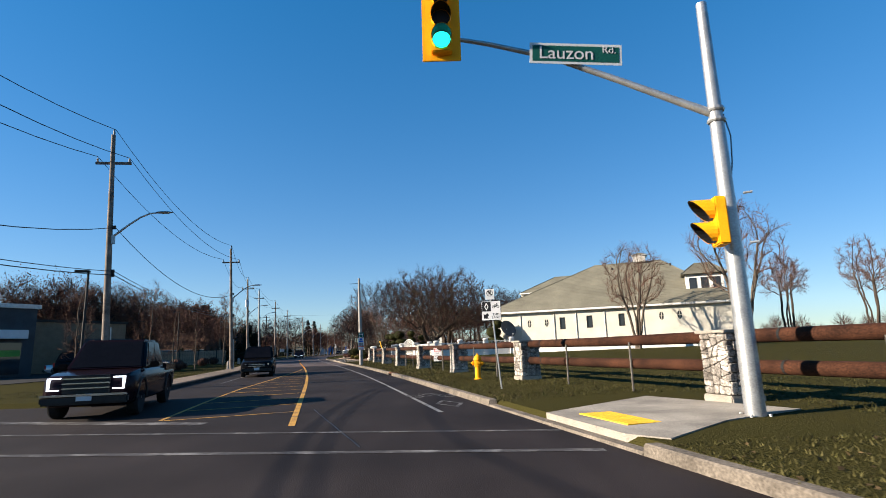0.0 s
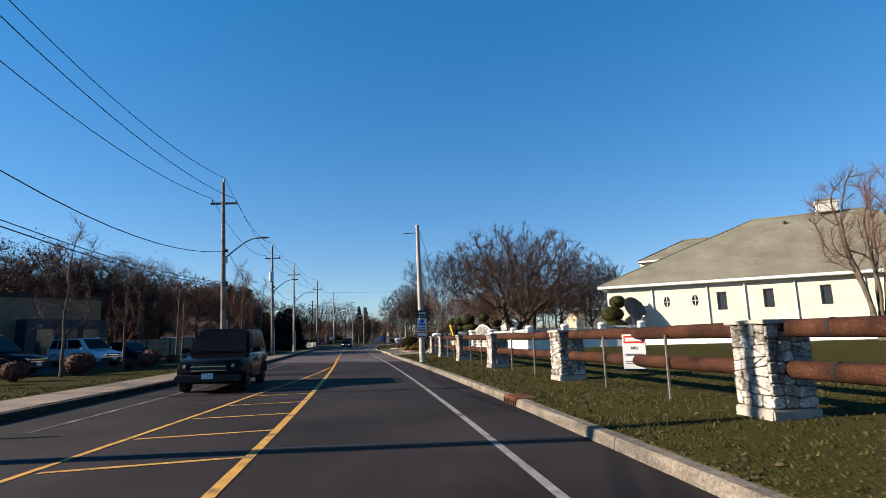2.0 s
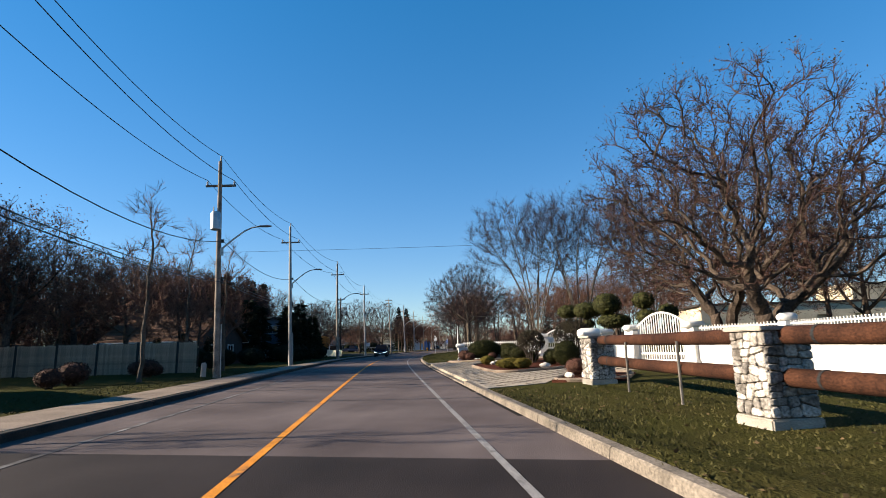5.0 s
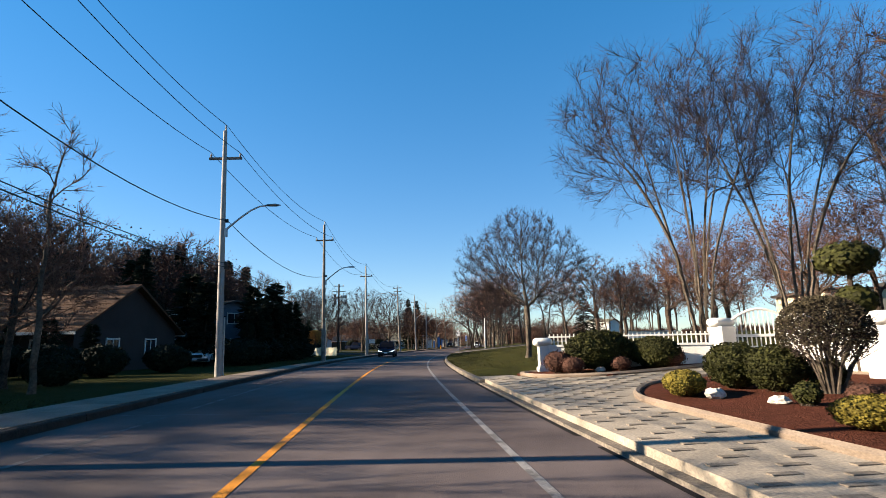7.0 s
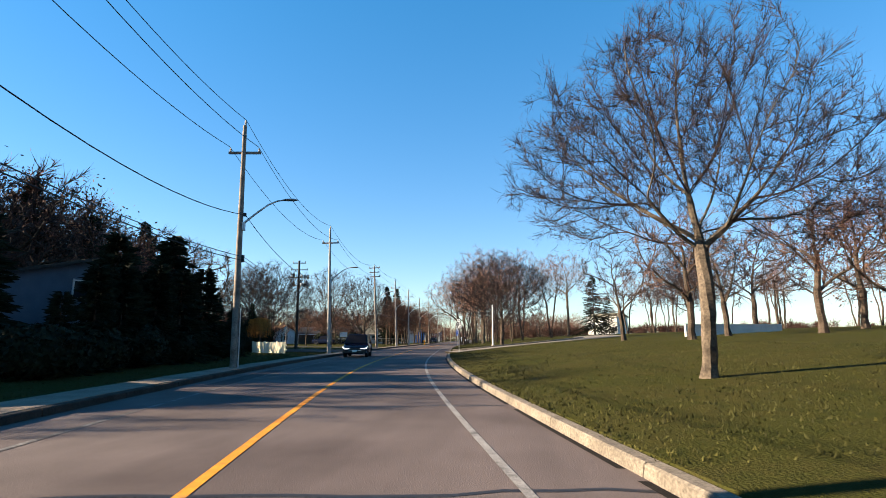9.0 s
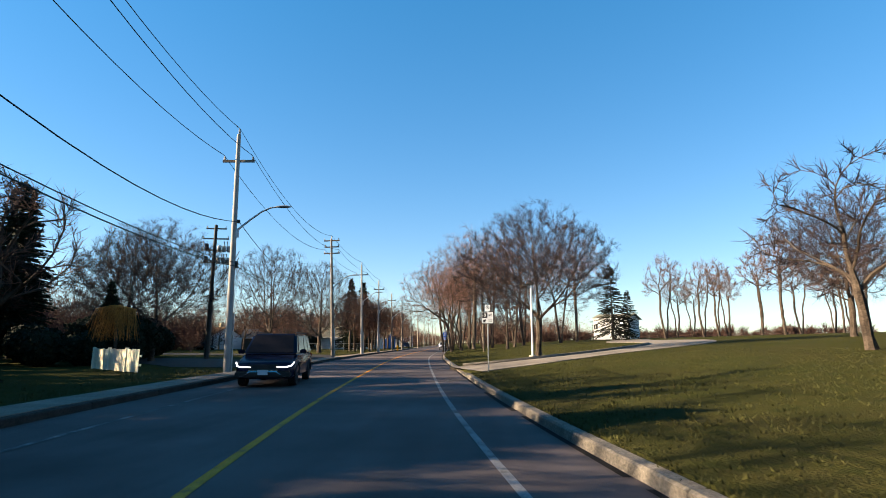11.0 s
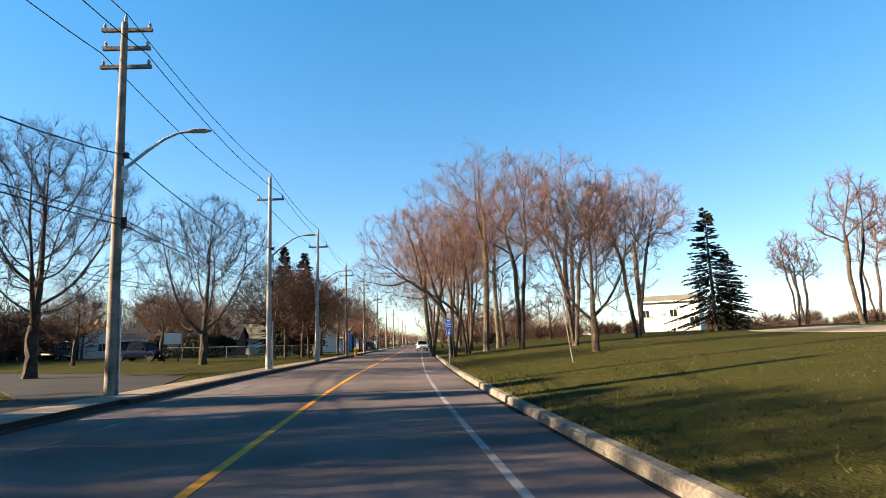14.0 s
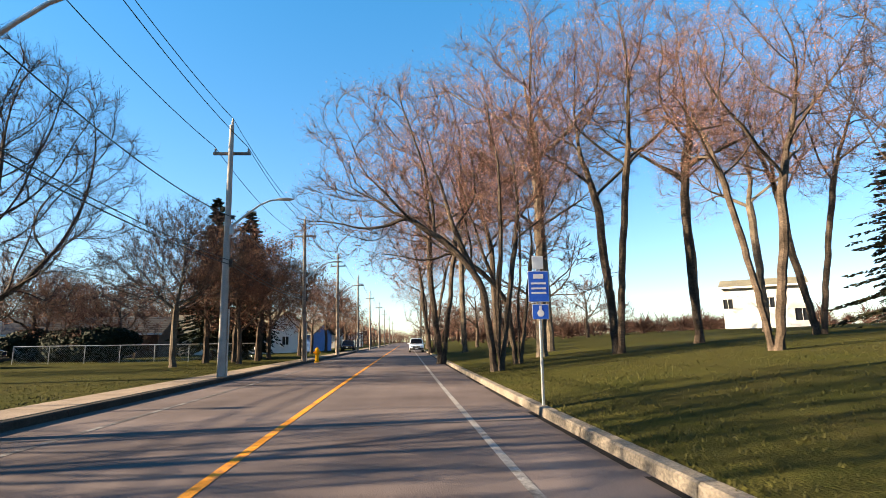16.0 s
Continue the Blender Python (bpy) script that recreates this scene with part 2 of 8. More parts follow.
LEAFOLIVE = mat("olive_old_leaves", (0.036, 0.029, 0.017), 0.85, 0.3, 1.0, 0.0, 10, island=0.4)
DARKBUSH = mat("dark_brown_brush", (0.055, 0.027, 0.02), 0.9, 0.3, 0.6, 0.0, 10, island=0.4)
SIGNWHITE = mat("sign_white", (0.52, 0.52, 0.53), 0.45, 0.04, 3, 0.0)
SIGNBLACK = mat("sign_black", (0.012, 0.012, 0.014), 0.5, 0.1)
SIGNGREEN = mat("sign_green", (0.01, 0.075, 0.06), 0.45, 0.08)
SIGNBLUE = mat("sign_blue", (0.02, 0.09, 0.42), 0.45, 0.08)
SIGNRED = mat("sign_red", (0.45, 0.02, 0.02), 0.45, 0.08)
SIGNALYELLOW = mat("signal_yellow", (0.85, 0.37, 0.005), 0.5, 0.06)
HYDRANT = mat("hydrant_yellow", (0.72, 0.31, 0.006), 0.45, 0.1)
TIRE = mat("tyre_rubber", (0.015, 0.015, 0.016), 0.8, 0.2)
CHROME = glossy("chrome", (0.7, 0.7, 0.72), 0.15, 1.0)
RIM = glossy("wheel_rim", (0.25, 0.25, 0.26), 0.3, 0.9)
TAILRED = glossy("tail_light_red", (0.35, 0.01, 0.01), 0.2)
FENCEWOOD = mat("fence_boards", (0.25, 0.18, 0.125), 0.85, 0.25, 2, 0.4, 20, island=0.18)
BRICKTAN = mat("tan_brick", (0.33, 0.25, 0.16), 0.85, 0.15, 2, 0.3, 12)
BRICKSHOP = mat("dull_tan_brick", (0.16, 0.12, 0.08), 0.85, 0.15, 2, 0.3, 12)
BUILDDARK = mat("charcoal_cladding", (0.045, 0.05, 0.055), 0.7, 0.2, 1, 0.1)
SIDINGBLUE = mat("blue_grey_siding", (0.09, 0.115, 0.15), 0.7, 0.1, 2, 0.1)
GREENPANEL = mat("green_panel", (0.10, 0.24, 0.05), 0.6, 0.1)

# ---- mesh helpers ----


class Soup:
    """Collects vertices and faces."""

    def __init__(self):
        self.v, self.f = [], []

    def add(self, vs, fs):
        o = len(self.v)
        self.v += [tuple(p) for p in vs]
        self.f += [tuple(i + o for i in q) for q in fs]

    def box(self, c, s, m=None):
        x, y, z = (a / 2 for a in s)
        vs = [Vector((i * x, j * y, k * z)) for i in (-1, 1) for j in (-1, 1) for k in (-1, 1)]
        vs = [(m @ p if m else p) + Vector(c) for p in vs]
        self.add(vs, [(0, 1, 3, 2), (4, 6, 7, 5), (0, 4, 5, 1), (2, 3, 7, 6), (0, 2, 6, 4), (1, 5, 7, 3)])

    def slab(self, poly, z0, z1):
        """Upright prism on a plan outline (anticlockwise)."""
        n = len(poly)
        vs = [(p[0], p[1], z0) for p in poly] + [(p[0], p[1], z1) for p in poly]
        self.add(vs, [tuple(range(n))[::-1], tuple(range(n, 2 * n))] + [(i, (i + 1) % n, (i + 1) % n + n, i + n) for i in range(n)])

    def tube(self, pts, radii, k=6, cap=True):
        pts = [Vector(p) for p in pts]
        n = len(pts)
        if not hasattr(radii, "__len__"):
            radii = [radii] * n
        up = Vector((0.31, 0.17, 0.93))
        vs, fs = [], []
        for i, p in enumerate(pts):
            d = (pts[min(i + 1, n - 1)] - pts[max(i - 1, 0)]).normalized()
            a = d.cross(up)
            if a.length < 0.05:
                a = d.cross(Vector((1, 0, 0)))
            a.normalize()
            b = d.cross(a)
            for j in range(k):
                w = 2 * math.pi * j / k
                vs.append(p + (a * math.cos(w) + b * math.sin(w)) * radii[i])
        for i in range(n - 1):
            for j in range(k):
                q, r = i * k + j, i * k + (j + 1) % k
                fs.append((q, r, r + k, q + k))
        if cap:
            fs.append(tuple(range(k))[::-1])
            fs.append(tuple(range((n - 1) * k, n * k)))
        self.add(vs, fs)

    def lathe(self, prof, c=(0, 0, 0), k=16, axis="z"):
        vs, fs = [], []
        for r, h in prof:
            for j in range(k):
                w = 2 * math.pi * j / k
                p = (r * math.cos(w), r * math.sin(w), h)
                if axis == "x":
                    p = (h, p[0], p[1])
                elif axis == "y":
                    p = (p[0], h, p[1])
                vs.append(Vector(p) + Vector(c))
        n = len(prof)
        for i in range(n - 1):
            for j in range(k):
                q, r = i * k + j, i * k + (j + 1) % k
                fs.append((q, r, r + k, q + k) if axis != "y" else (q, q + k, r + k, r))
        fs.append(tuple(range(k))[::-1])
        fs.append(tuple(range((n - 1) * k, n * k)))
        self.add(vs, fs)

    def mesh(self, name, material, bevel=0.0, smooth=False, weld=False):
        me = bpy.data.meshes.new(name)
        me.from_pydata(self.v, [], self.f)
        if bevel or smooth or weld:
            bm = bmesh.new()
            bm.from_mesh(me)
            if bevel or weld:
                bmesh.ops.remove_doubles(bm, verts=bm.verts, dist=1e-4)
            if bevel:
                bmesh.ops.bevel(bm, geom=[e for e in bm.edges if e.is_manifold and e.calc_face_angle(0) > 0.5], offset=bevel, segments=2, affect="EDGES", clamp_overlap=True)
            if smooth:
                for f in bm.faces:
                    f.smooth = True
                for e in bm.edges:
                    e.smooth = e.is_manifold and e.calc_face_angle(0) < 0.7
            bm.to_mesh(me)
            bm.free()
        me.materials.append(material)
        return me


def part(name, soup, material, parent=None, label="", bevel=0.0, smooth=False, weld=False):
    ob = new(name, soup.mesh(name, material, bevel, smooth, weld))
    if parent:
        ob.parent = parent
    return tagged(ob, label)


def thing(name, x=0, y=0, z=0, rz=0, label="", category="", group="", kind=""):
    ob = new(name)
    ob.empty_display_size = 0.2
    ob.matrix_basis = pose(x, y, z, 0, 0, rz)
    return tagged(ob, label, category, group, kind)


def words(name, text, size, m, material, parent, label=""):
    """Lettering as a thin mesh; m places it, x along the line and y up the letter."""
    cu = bpy.data.curves.new(name, "FONT")
    cu.body, cu.size, cu.extrude, cu.align_x, cu.align_y = text, size, 0.002, "CENTER", "CENTER"
    tmp = new(name, cu)
    me = bpy.data.meshes.new_from_object(tmp.evaluated_get(bpy.context.evaluated_depsgraph_get()))
    bpy.data.objects.remove(tmp)
    me.materials.append(material)
    ob = new(name, me)
    ob.parent = parent
    ob.matrix_basis = m
    return tagged(ob, label)


def upright(x, y, z):
    """Pose for lettering and flat signs that face the -y side of their thing."""
    return pose(x, y, z, 90, 0, 0)


# ---- the road's line ----
CTRL = [(-400, 92.8), (-10, 2.35), (4.7, -1.06), (12.8, -2.95), (21.4, -4.94), (30, -7.25), (34, -8.25), (44, -11.05), (54.5, -14.07), (63.5, -16.6),
        (72.8, -19.23), (82, -21.7), (91, -24.0), (100, -25.95), (110.6, -27.85), (119.3, -28.98), (130, -30.35), (139.2, -31.5), (150.3, -32.75),
        (162.8, -33.75), (180, -34.9), (250, -39.4), (1500, -120)]
GY = np.arange(-400, 1500.1, 1.0)
GX = np.interp(GY, [c[0] for c in CTRL], [c[1] for c in CTRL])
ker = np.exp(-0.5 * (np.arange(-18, 19) / 6.0) ** 2)
GX[18:-18] = np.convolve(GX, ker / ker.sum(), "same")[18:-18]
K = 1.03  # plan widening of cross offsets on the slanting road


def cx(y):
    return float(np.interp(y, GY, GX))


def at(y, n, z=0.0):
    """Point at y, n metres right of the yellow line."""
    return Vector((cx(y) + n * K, y, z))


def off(x, y):
    return (x - cx(y)) / K


def heading(y):
    """Turn about z of something that runs along the road at y."""
    return math.degrees(math.atan2(-(cx(y + 1) - cx(y - 1)) / 2, 1))


RIGHT = 4.45


def LEFT(y):
    return float(np.interp(y, [10, 20, 42, 60], [6.0, 5.5, 4.65, 4.5]))


def smoothstep(a, b, v):
    t = min(1, max(0, (v - a) / (b - a)))
    return t * t * (3 - 2 * t)


SIDE_Y0, SIDE_Y1 = -13.0, 9.5      # side street on the west


def lawn(x, y):
    """Height of the ground beside the road."""
    n = off(x, y)
    if n > 0:
        d = max(0.0, n - RIGHT)
        s = 0.03 + 0.07 * smoothstep(62, 96, y)
        top = 1.6 + 1.6 * smoothstep(62, 96, y)
        h = 0.13 + top * (1 - math.exp(-d * s / top))
        if d > 60:
            h *= 1 - 0.6 * smoothstep(60, 300, d)
        return h + 0.03 * noise.noise((x * 0.15, y * 0.15, 0)) * smoothstep(0.5, 6, d)
    d = max(0.0, -n - LEFT(y))
    return 0.13 + 0.05 * noise.noise((x * 0.12, y * 0.12, 3)) * smoothstep(3, 10, d)

# ---- ground, road and paving ----
YS = sorted(set([-1400, -900, -600, -400, -250, -150, -100, -70, -50, -40] + list(np.arange(-32, 240, 2.0)) +
                [SIDE_Y0 - 0.3, SIDE_Y0, SIDE_Y1, SIDE_Y1 + 0.3, 240, 250, 265, 280, 300, 330, 370, 420, 500, 600, 750, 950, 1200, 1490]))
LCOLS = [1500, 900, 550, 350, 240, 170, 130, 100, 80, 65, 52, 42, 34, 28, 23, 19, 16, 13.5, 11.5, 9.5, 8, 6.5, 5, 3.5, 2.4, 1.6, 0.9, 0.28, 0.06]
RCOLS = [0.06, 0.28, 0.7, 1.3, 2, 3, 4, 5, 6.5, 8, 9.5, 11.5, 13.5, 16, 19, 23, 28, 34, 42, 52, 65, 80, 100, 130, 170, 240, 350, 550, 900, 1500]
g = Soup()
rows_v = []
for y in YS:
    r = []
    side = SIDE_Y0 <= y <= SIDE_Y1
    for c in LCOLS:
        p = at(y, -LEFT(y) - c)
        p.z = -0.12 if side and c < 200 else lawn(p.x, y) if c > 0.1 else -0.12
        r.append(p)
    for c in RCOLS:
        p = at(y, RIGHT + c)
        p.z = lawn(p.x, y) if c > 0.1 else -0.12
        r.append(p)
    rows_v.append(r)
w = len(rows_v[0])
g.v = [tuple(p) for r in rows_v for p in r]
g.f = [(i * w + j, i * w + j + 1, (i + 1) * w + j + 1, (i + 1) * w + j) for i in range(len(YS) - 1) for j in range(w - 1)]
tagged(part("ground", g, GRASS, smooth=True), "late autumn lawn, green with tan patches and fallen leaves", "lawn", kind="structure")

ROADYS = [-400, -200, -100, -60, -40] + list(np.arange(-30, 240, 2.0)) + [240, 260, 300, 400, 600, 900, 1400]


def strip(y0, y1, n0, n1, z, step=2.0):
    """Flat band along the road between two offsets, which may be functions of y."""
    s = Soup()
    f0 = n0 if callable(n0) else (lambda y: n0)
    f1 = n1 if callable(n1) else (lambda y: n1)
    ys = [y0 + (y1 - y0) * i / max(1, math.ceil((y1 - y0) / step)) for i in range(max(1, math.ceil((y1 - y0) / step)) + 1)]
    for y in ys:
        s.v += [tuple(at(y, f0(y), z)), tuple(at(y, f1(y), z))]
    s.f = [(2 * i, 2 * i + 1, 2 * i + 3, 2 * i + 2) for i in range(len(ys) - 1)]
    return s




def carriageway(ys, m, label):
    s = Soup()
    for y in ys:
        for n in (-LEFT(y) - 0.1, -2.5, 0, 2.2, RIGHT + 0.1):
            s.v.append(tuple(at(y, n, 0.0)))
    s.f = [(i * 5 + j, i * 5 + j + 1, i * 5 + j + 6, i * 5 + j + 5) for i in range(len(ys) - 1) for j in range(4)]
    return tagged(part("road", s, m), label, "road", kind="structure")


SEAM = 46
carriageway([y for y in ROADYS if y <= SEAM], NEWASPHALT, "newer dark asphalt road by the junction")
road = carriageway([y for y in ROADYS if y >= SEAM], ASPHALT, "worn grey-brown asphalt road with sealed cracks")
s = Soup()
s.add([(-260, SIDE_Y0 - 1, -0.004), (-4, SIDE_Y0 - 1, -0.004), (-4, SIDE_Y1 + 1, -0.004), (-260, SIDE_Y1 + 1, -0.004)], [(0, 1, 2, 3)])
tagged(part("road", s, NEWASPHALT), "asphalt side street meeting the road", "road", kind="structure")

# sealed cracks and darker patches that lie on the asphalt
rnd = random.Random(11)
for y0, n0, y1, n1 in ((1.5, 1.1, 6.8, 0.4), (17.8, -4.6, 19.5, 4.3), (25.8, 4.3, 24.4, -4), (52.5, -4.4, 53.8, 4.4), (56.4, -4.4, 58.3, 4.4), (61.5, -4.4, 63.3, 4.4), (68.2, -4.4, 69.4, 4.4),
                       (80.6, -4.4, 82.2, 4.4), (87, -3, 88.3, 4.3), (101, -4.4, 103, 4.4), (123.2, -4.4, 124.8, 4.4), (149.0, -4.4, 150.5, 4.4), (162.2, -4.4, 163.8, 4.4), (141, -4.2, 141.8, 3), (172, -4.4, 173, 4.4)):
    pts = []
    for i in range(19):
        t = i / 18
        pts.append(at(y0 + (y1 - y0) * t + rnd.uniform(-0.07, 0.07), n0 + (n1 - n0) * t, 0.004))
    s = Soup()
    wd = rnd.uniform(0.03, 0.055)
    for p in pts:
        s.v += [(p.x, p.y - wd, p.z), (p.x, p.y + wd, p.z)]
    s.f = [(2 * i, 2 * i + 2, 2 * i + 3, 2 * i + 1) for i in range(18)]
    part("crack_seal", s, CRACK, road)
for y0, y1, n0, n1 in ((92, 100, -3.9, -3.2),):
    part("asphalt_patch", strip(y0, y1, n0, n1, 0.003), PATCH, road)

# paint
PZ = 0.006


def line(name, y0, y1, n, wd, m, label, dash=None):
    y = y0
    while y < y1:
        e = min(y1, y + (dash[0] if dash else 24))
        nf = n if callable(n) else (lambda q: n)
        ob = part(name, strip(y, e, lambda q: nf(q) - wd / 2, lambda q: nf(q) + wd / 2, PZ), m, road, label)
        y = e + (dash[1] if dash else 0.0)


def island(y):
    return -float(np.interp(y, [-3, 5, 10, 15, 21.3, 26, 31.4, 36, 40], [2.9, 2.9, 2.8, 2.6, 1.95, 1.5, 0.85, 0.4, 0.12]))


line("edge_line", 5.5, 330, 3.15, 0.11, WHITELINE, "white bike-lane line")
line("edge_line", 20, 330, lambda y: -(LEFT(y) - 1.4), 0.11, FADEDWHITE, "faded white bike-lane line")
line("centre_line", 4.0, 40, 0, 0.13, YELLOWLINE, "solid yellow line")
line("centre_line", 40, 330, 0, 0.13, WORNYELLOW, "worn yellow line")
line("island_line", 5.5, 40, island, 0.095, YELLOWLINE, "solid yellow line")
y = 6.5
while y < 36:
    n1 = island(y)
    s = Soup()
    a, b = at(y, -0.06, PZ), at(y - 1.0 * (-n1) / 2.8 * 1.0, n1 + 0.06, PZ)
    s.add([a + Vector((0, -0.05, 0)), a + Vector((0, 0.05, 0)), b + Vector((0, 0.05, 0)), b + Vector((0, -0.05, 0))], [(0, 1, 2, 3)])
    part("hatch_bar", s, YELLOWLINE, road)
    y += 1.95
for p, q, wd in (((-9.5, 2.2), (4.2, 0.75), 0.09), ((-9.5, 4.3), (4.0, 2.5), 0.07), ((-9.0, 6.2), (-2.9, 4.7), 0.2)):
    s = Soup()
    a, b = Vector((*p, PZ)), Vector((*q, PZ))
    s.add([a + Vector((0, -wd, 0)), b + Vector((0, -wd, 0)), b + Vector((0, wd, 0)), a + Vector((0, wd, 0))], [(0, 1, 2, 3)])
    part("crossing_line", s, FADEDWHITE, road)


def bike_mark(y, n):
    """Painted bicycle and diamond."""
    s = Soup()
    for o in (-0.45, 0.45):
        ring = [(math.cos(a) * 0.24, math.sin(a) * 0.5) for a in np.linspace(0, 2 * math.pi, 17)]
        for (a, b), (c, d) in zip(ring[:-1], ring[1:]):
            s.add([at(y + b, n + o + a, PZ), at(y + d, n + o + c, PZ), at(y + d * 0.8, n + o + c * 0.75, PZ), at(y + b * 0.8, n + o + a * 0.75, PZ)], [(0, 1, 2, 3)])
    for (a, b), (c, d) in (((-0.45, 0), (0, 0.9)), ((0, 0.9), (0.45, 0)), ((-0.25, 0.7), (0.35, 0.8)), ((0.05, 0), (-0.2, 0.9)), ((-0.45, 0), (0.05, 0))):
        s.add([at(y + b - 0.04, n + a - 0.02, PZ), at(y + d - 0.04, n + c - 0.02, PZ), at(y + d + 0.06, n + c + 0.03, PZ), at(y + b + 0.06, n + a + 0.03, PZ)], [(0, 1, 2, 3)])
    part("bike_symbol", s, FADEDWHITE, road, "worn white bicycle symbol")
    s = Soup()
    for (a, b), (c, d) in (((0, 1.4), (0.35, 2.3)), ((0.35, 2.3), (0, 3.2)), ((0, 3.2), (-0.35, 2.3)), ((-0.35, 2.3), (0, 1.4))):
        s.add([at(y - b, n + a, PZ), at(y - d, n + c, PZ), at(y - 2.3 - (d - 2.3) * 0.72, n + c * 0.7, PZ), at(y - 2.3 - (b - 2.3) * 0.72, n + a * 0.7, PZ)], [(0, 1, 2, 3)])
    part("diamond_mark", s, FADEDWHITE, road)


bike_mark(9.6, 3.75)
bike_mark(119.6, 3.85)

# kerbs, cast in lengths
PROF = [(-0.02, -0.1), (0.0, 0.0), (0.015, 0.125), (0.04, 0.15), (0.19, 0.155), (0.19, -0.1)]


def kerb_piece(y0, y1, side, drop=False):
    s = Soup()
    k = len(PROF)
    ys = [y0 + 0.012, (y0 + y1) / 2, y1 - 0.012]
    for y in ys:
        for o, z in PROF:
            z = min(z, 0.045) if drop else z
            s.v.append(tuple(at(y, RIGHT + o, z) if side > 0 else at(y, -LEFT(y) - o, z)))
    for i in range(2):
        for j in range(k - 1):
            q = (i * k + j, i * k + j + 1, (i + 1) * k + j + 1, (i + 1) * k + j)
            s.f.append(q if side > 0 else q[::-1])
    s.f += [tuple(range(k)), tuple(range(2 * k, 3 * k))[::-1]]
    return s


kerb_r = thing("kerb", label="weathered concrete kerb with open joints", category="kerb", kind="structure")
kerb_l = thing("kerb", label="concrete kerb below the sidewalk, its shade painted dark", category="kerb", kind="structure")
for i in range(84):
    y0 = -18 + 3.05 * i
    drop = y0 < 3.4 < y0 + 4.2 or 121 < y0 + 1.5 < 128.5 or 57 < y0 + 1.5 < 77
    part("kerb_stone", kerb_piece(y0, y0 + 3.05, 1, drop), KERB, kerb_r)
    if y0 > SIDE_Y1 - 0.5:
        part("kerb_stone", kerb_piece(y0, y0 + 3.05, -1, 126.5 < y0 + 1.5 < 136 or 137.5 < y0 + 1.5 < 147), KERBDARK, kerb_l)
for side, par in ((1, kerb_r), (-1, kerb_l)):
    part("far_kerb", kerb_piece(238.3, 560, side), KERB, par)
    part("far_kerb", kerb_piece(-140, -18.1 if side > 0 else -16, side), KERB, par)

rndg = random.Random(12)
for k in range(34):
    y = 50 + k * 5.5
    w_ = rndg.uniform(0.08, 0.13)
    line("gutter_seam", y, y + rndg.uniform(4.2, 5.4), RIGHT - 0.02 - w_ / 2, w_, GUTTER, "dark dirt in the gutter seam")


# sidewalk slabs on the west side
def walk_w(y):
    return float(np.interp(y, [70, 100], [1.55, 1.05]))


sidewalk = thing("sidewalk", label="pale concrete sidewalk slabs along the road", category="sidewalk", kind="structure")
y = 12.0
while y < 232:
    s = Soup()
    e = y + 1.5
    a0, a1, b0, b1 = at(y + 0.008, -LEFT(y) - 0.2), at(y + 0.008, -LEFT(y) - 0.2 - walk_w(y)), at(e - 0.008, -LEFT(e) - 0.2), at(e - 0.008, -LEFT(e) - 0.2 - walk_w(e))
    zt = 0.165 + rnd.uniform(-0.004, 0.004)
    s.slab([a0[:2], b0[:2], b1[:2], a1[:2]], 0.0, zt)
    part("slab", s, WALK, sidewalk)
    y = e
s = strip(232, 520, lambda q: -LEFT(q) - 0.2, lambda q: -LEFT(q) - 1.3, 0.155)
part("far_slab", s, WALK, sidewalk)


def pad(name, poly, z, m, label, category, thick=0.3, follow=True):
    """Paved area laid on the ground: a slab whose top follows the lawn."""
    bm = bmesh.new()
    vs = [bm.verts.new((p[0], p[1], 0)) for p in poly]
    bm.faces.new(vs)
    bmesh.ops.triangulate(bm, faces=bm.faces)
    for _ in range(3):
        bmesh.ops.subdivide_edges(bm, edges=[e for e in bm.edges if e.calc_length() > 1.5], cuts=1, use_grid_fill=True)
    bmesh.ops.triangulate(bm, faces=bm.faces)
    for v in bm.verts:
        v.co.z = (max(lawn(v.co.x, v.co.y), 0.1) if follow else 0) + z
    r = bmesh.ops.extrude_face_region(bm, geom=bm.faces[:])
    for v in [q for q in r["geom"] if isinstance(q, bmesh.types.BMVert)]:
        v.co.z -= thick
    bmesh.ops.recalc_face_normals(bm, faces=bm.faces)
    me = bpy.data.meshes.new(name)
    bm.to_mesh(me)
    bm.free()
    me.materials.append(m)
    return tagged(new(name, me), label, category, kind="structure")


# corner ramp by the signal pole
pad("pavement", [at(3.6, RIGHT + 0.19)[:2], at(1.0, RIGHT + 0.19)[:2], (5.0, 0.5), (6.3, 1.6), (7.9, 2.3), (7.6, 3.0), (6.5, 5.3), (5.6, 4.7)], 0.02, CONCRETE, "smooth concrete corner pad beside the crossing", "pavement")
tac = thing("tactile_plate", 4.95, 2.45, 0.165, 14, label="yellow tactile paving plate at the kerb ramp", category="tactile paving", kind="structure")
s = Soup()
s.box((0, 0, 0.005), (0.62, 1.5, 0.03))
for i in range(6):
    for j in range(14):
        s.lathe([(0.022, 0.018), (0.012, 0.027)], (-0.26 + i * 0.105, -0.68 + j * 0.105, 0), 6)
part("plate", s, TACTILE, tac)

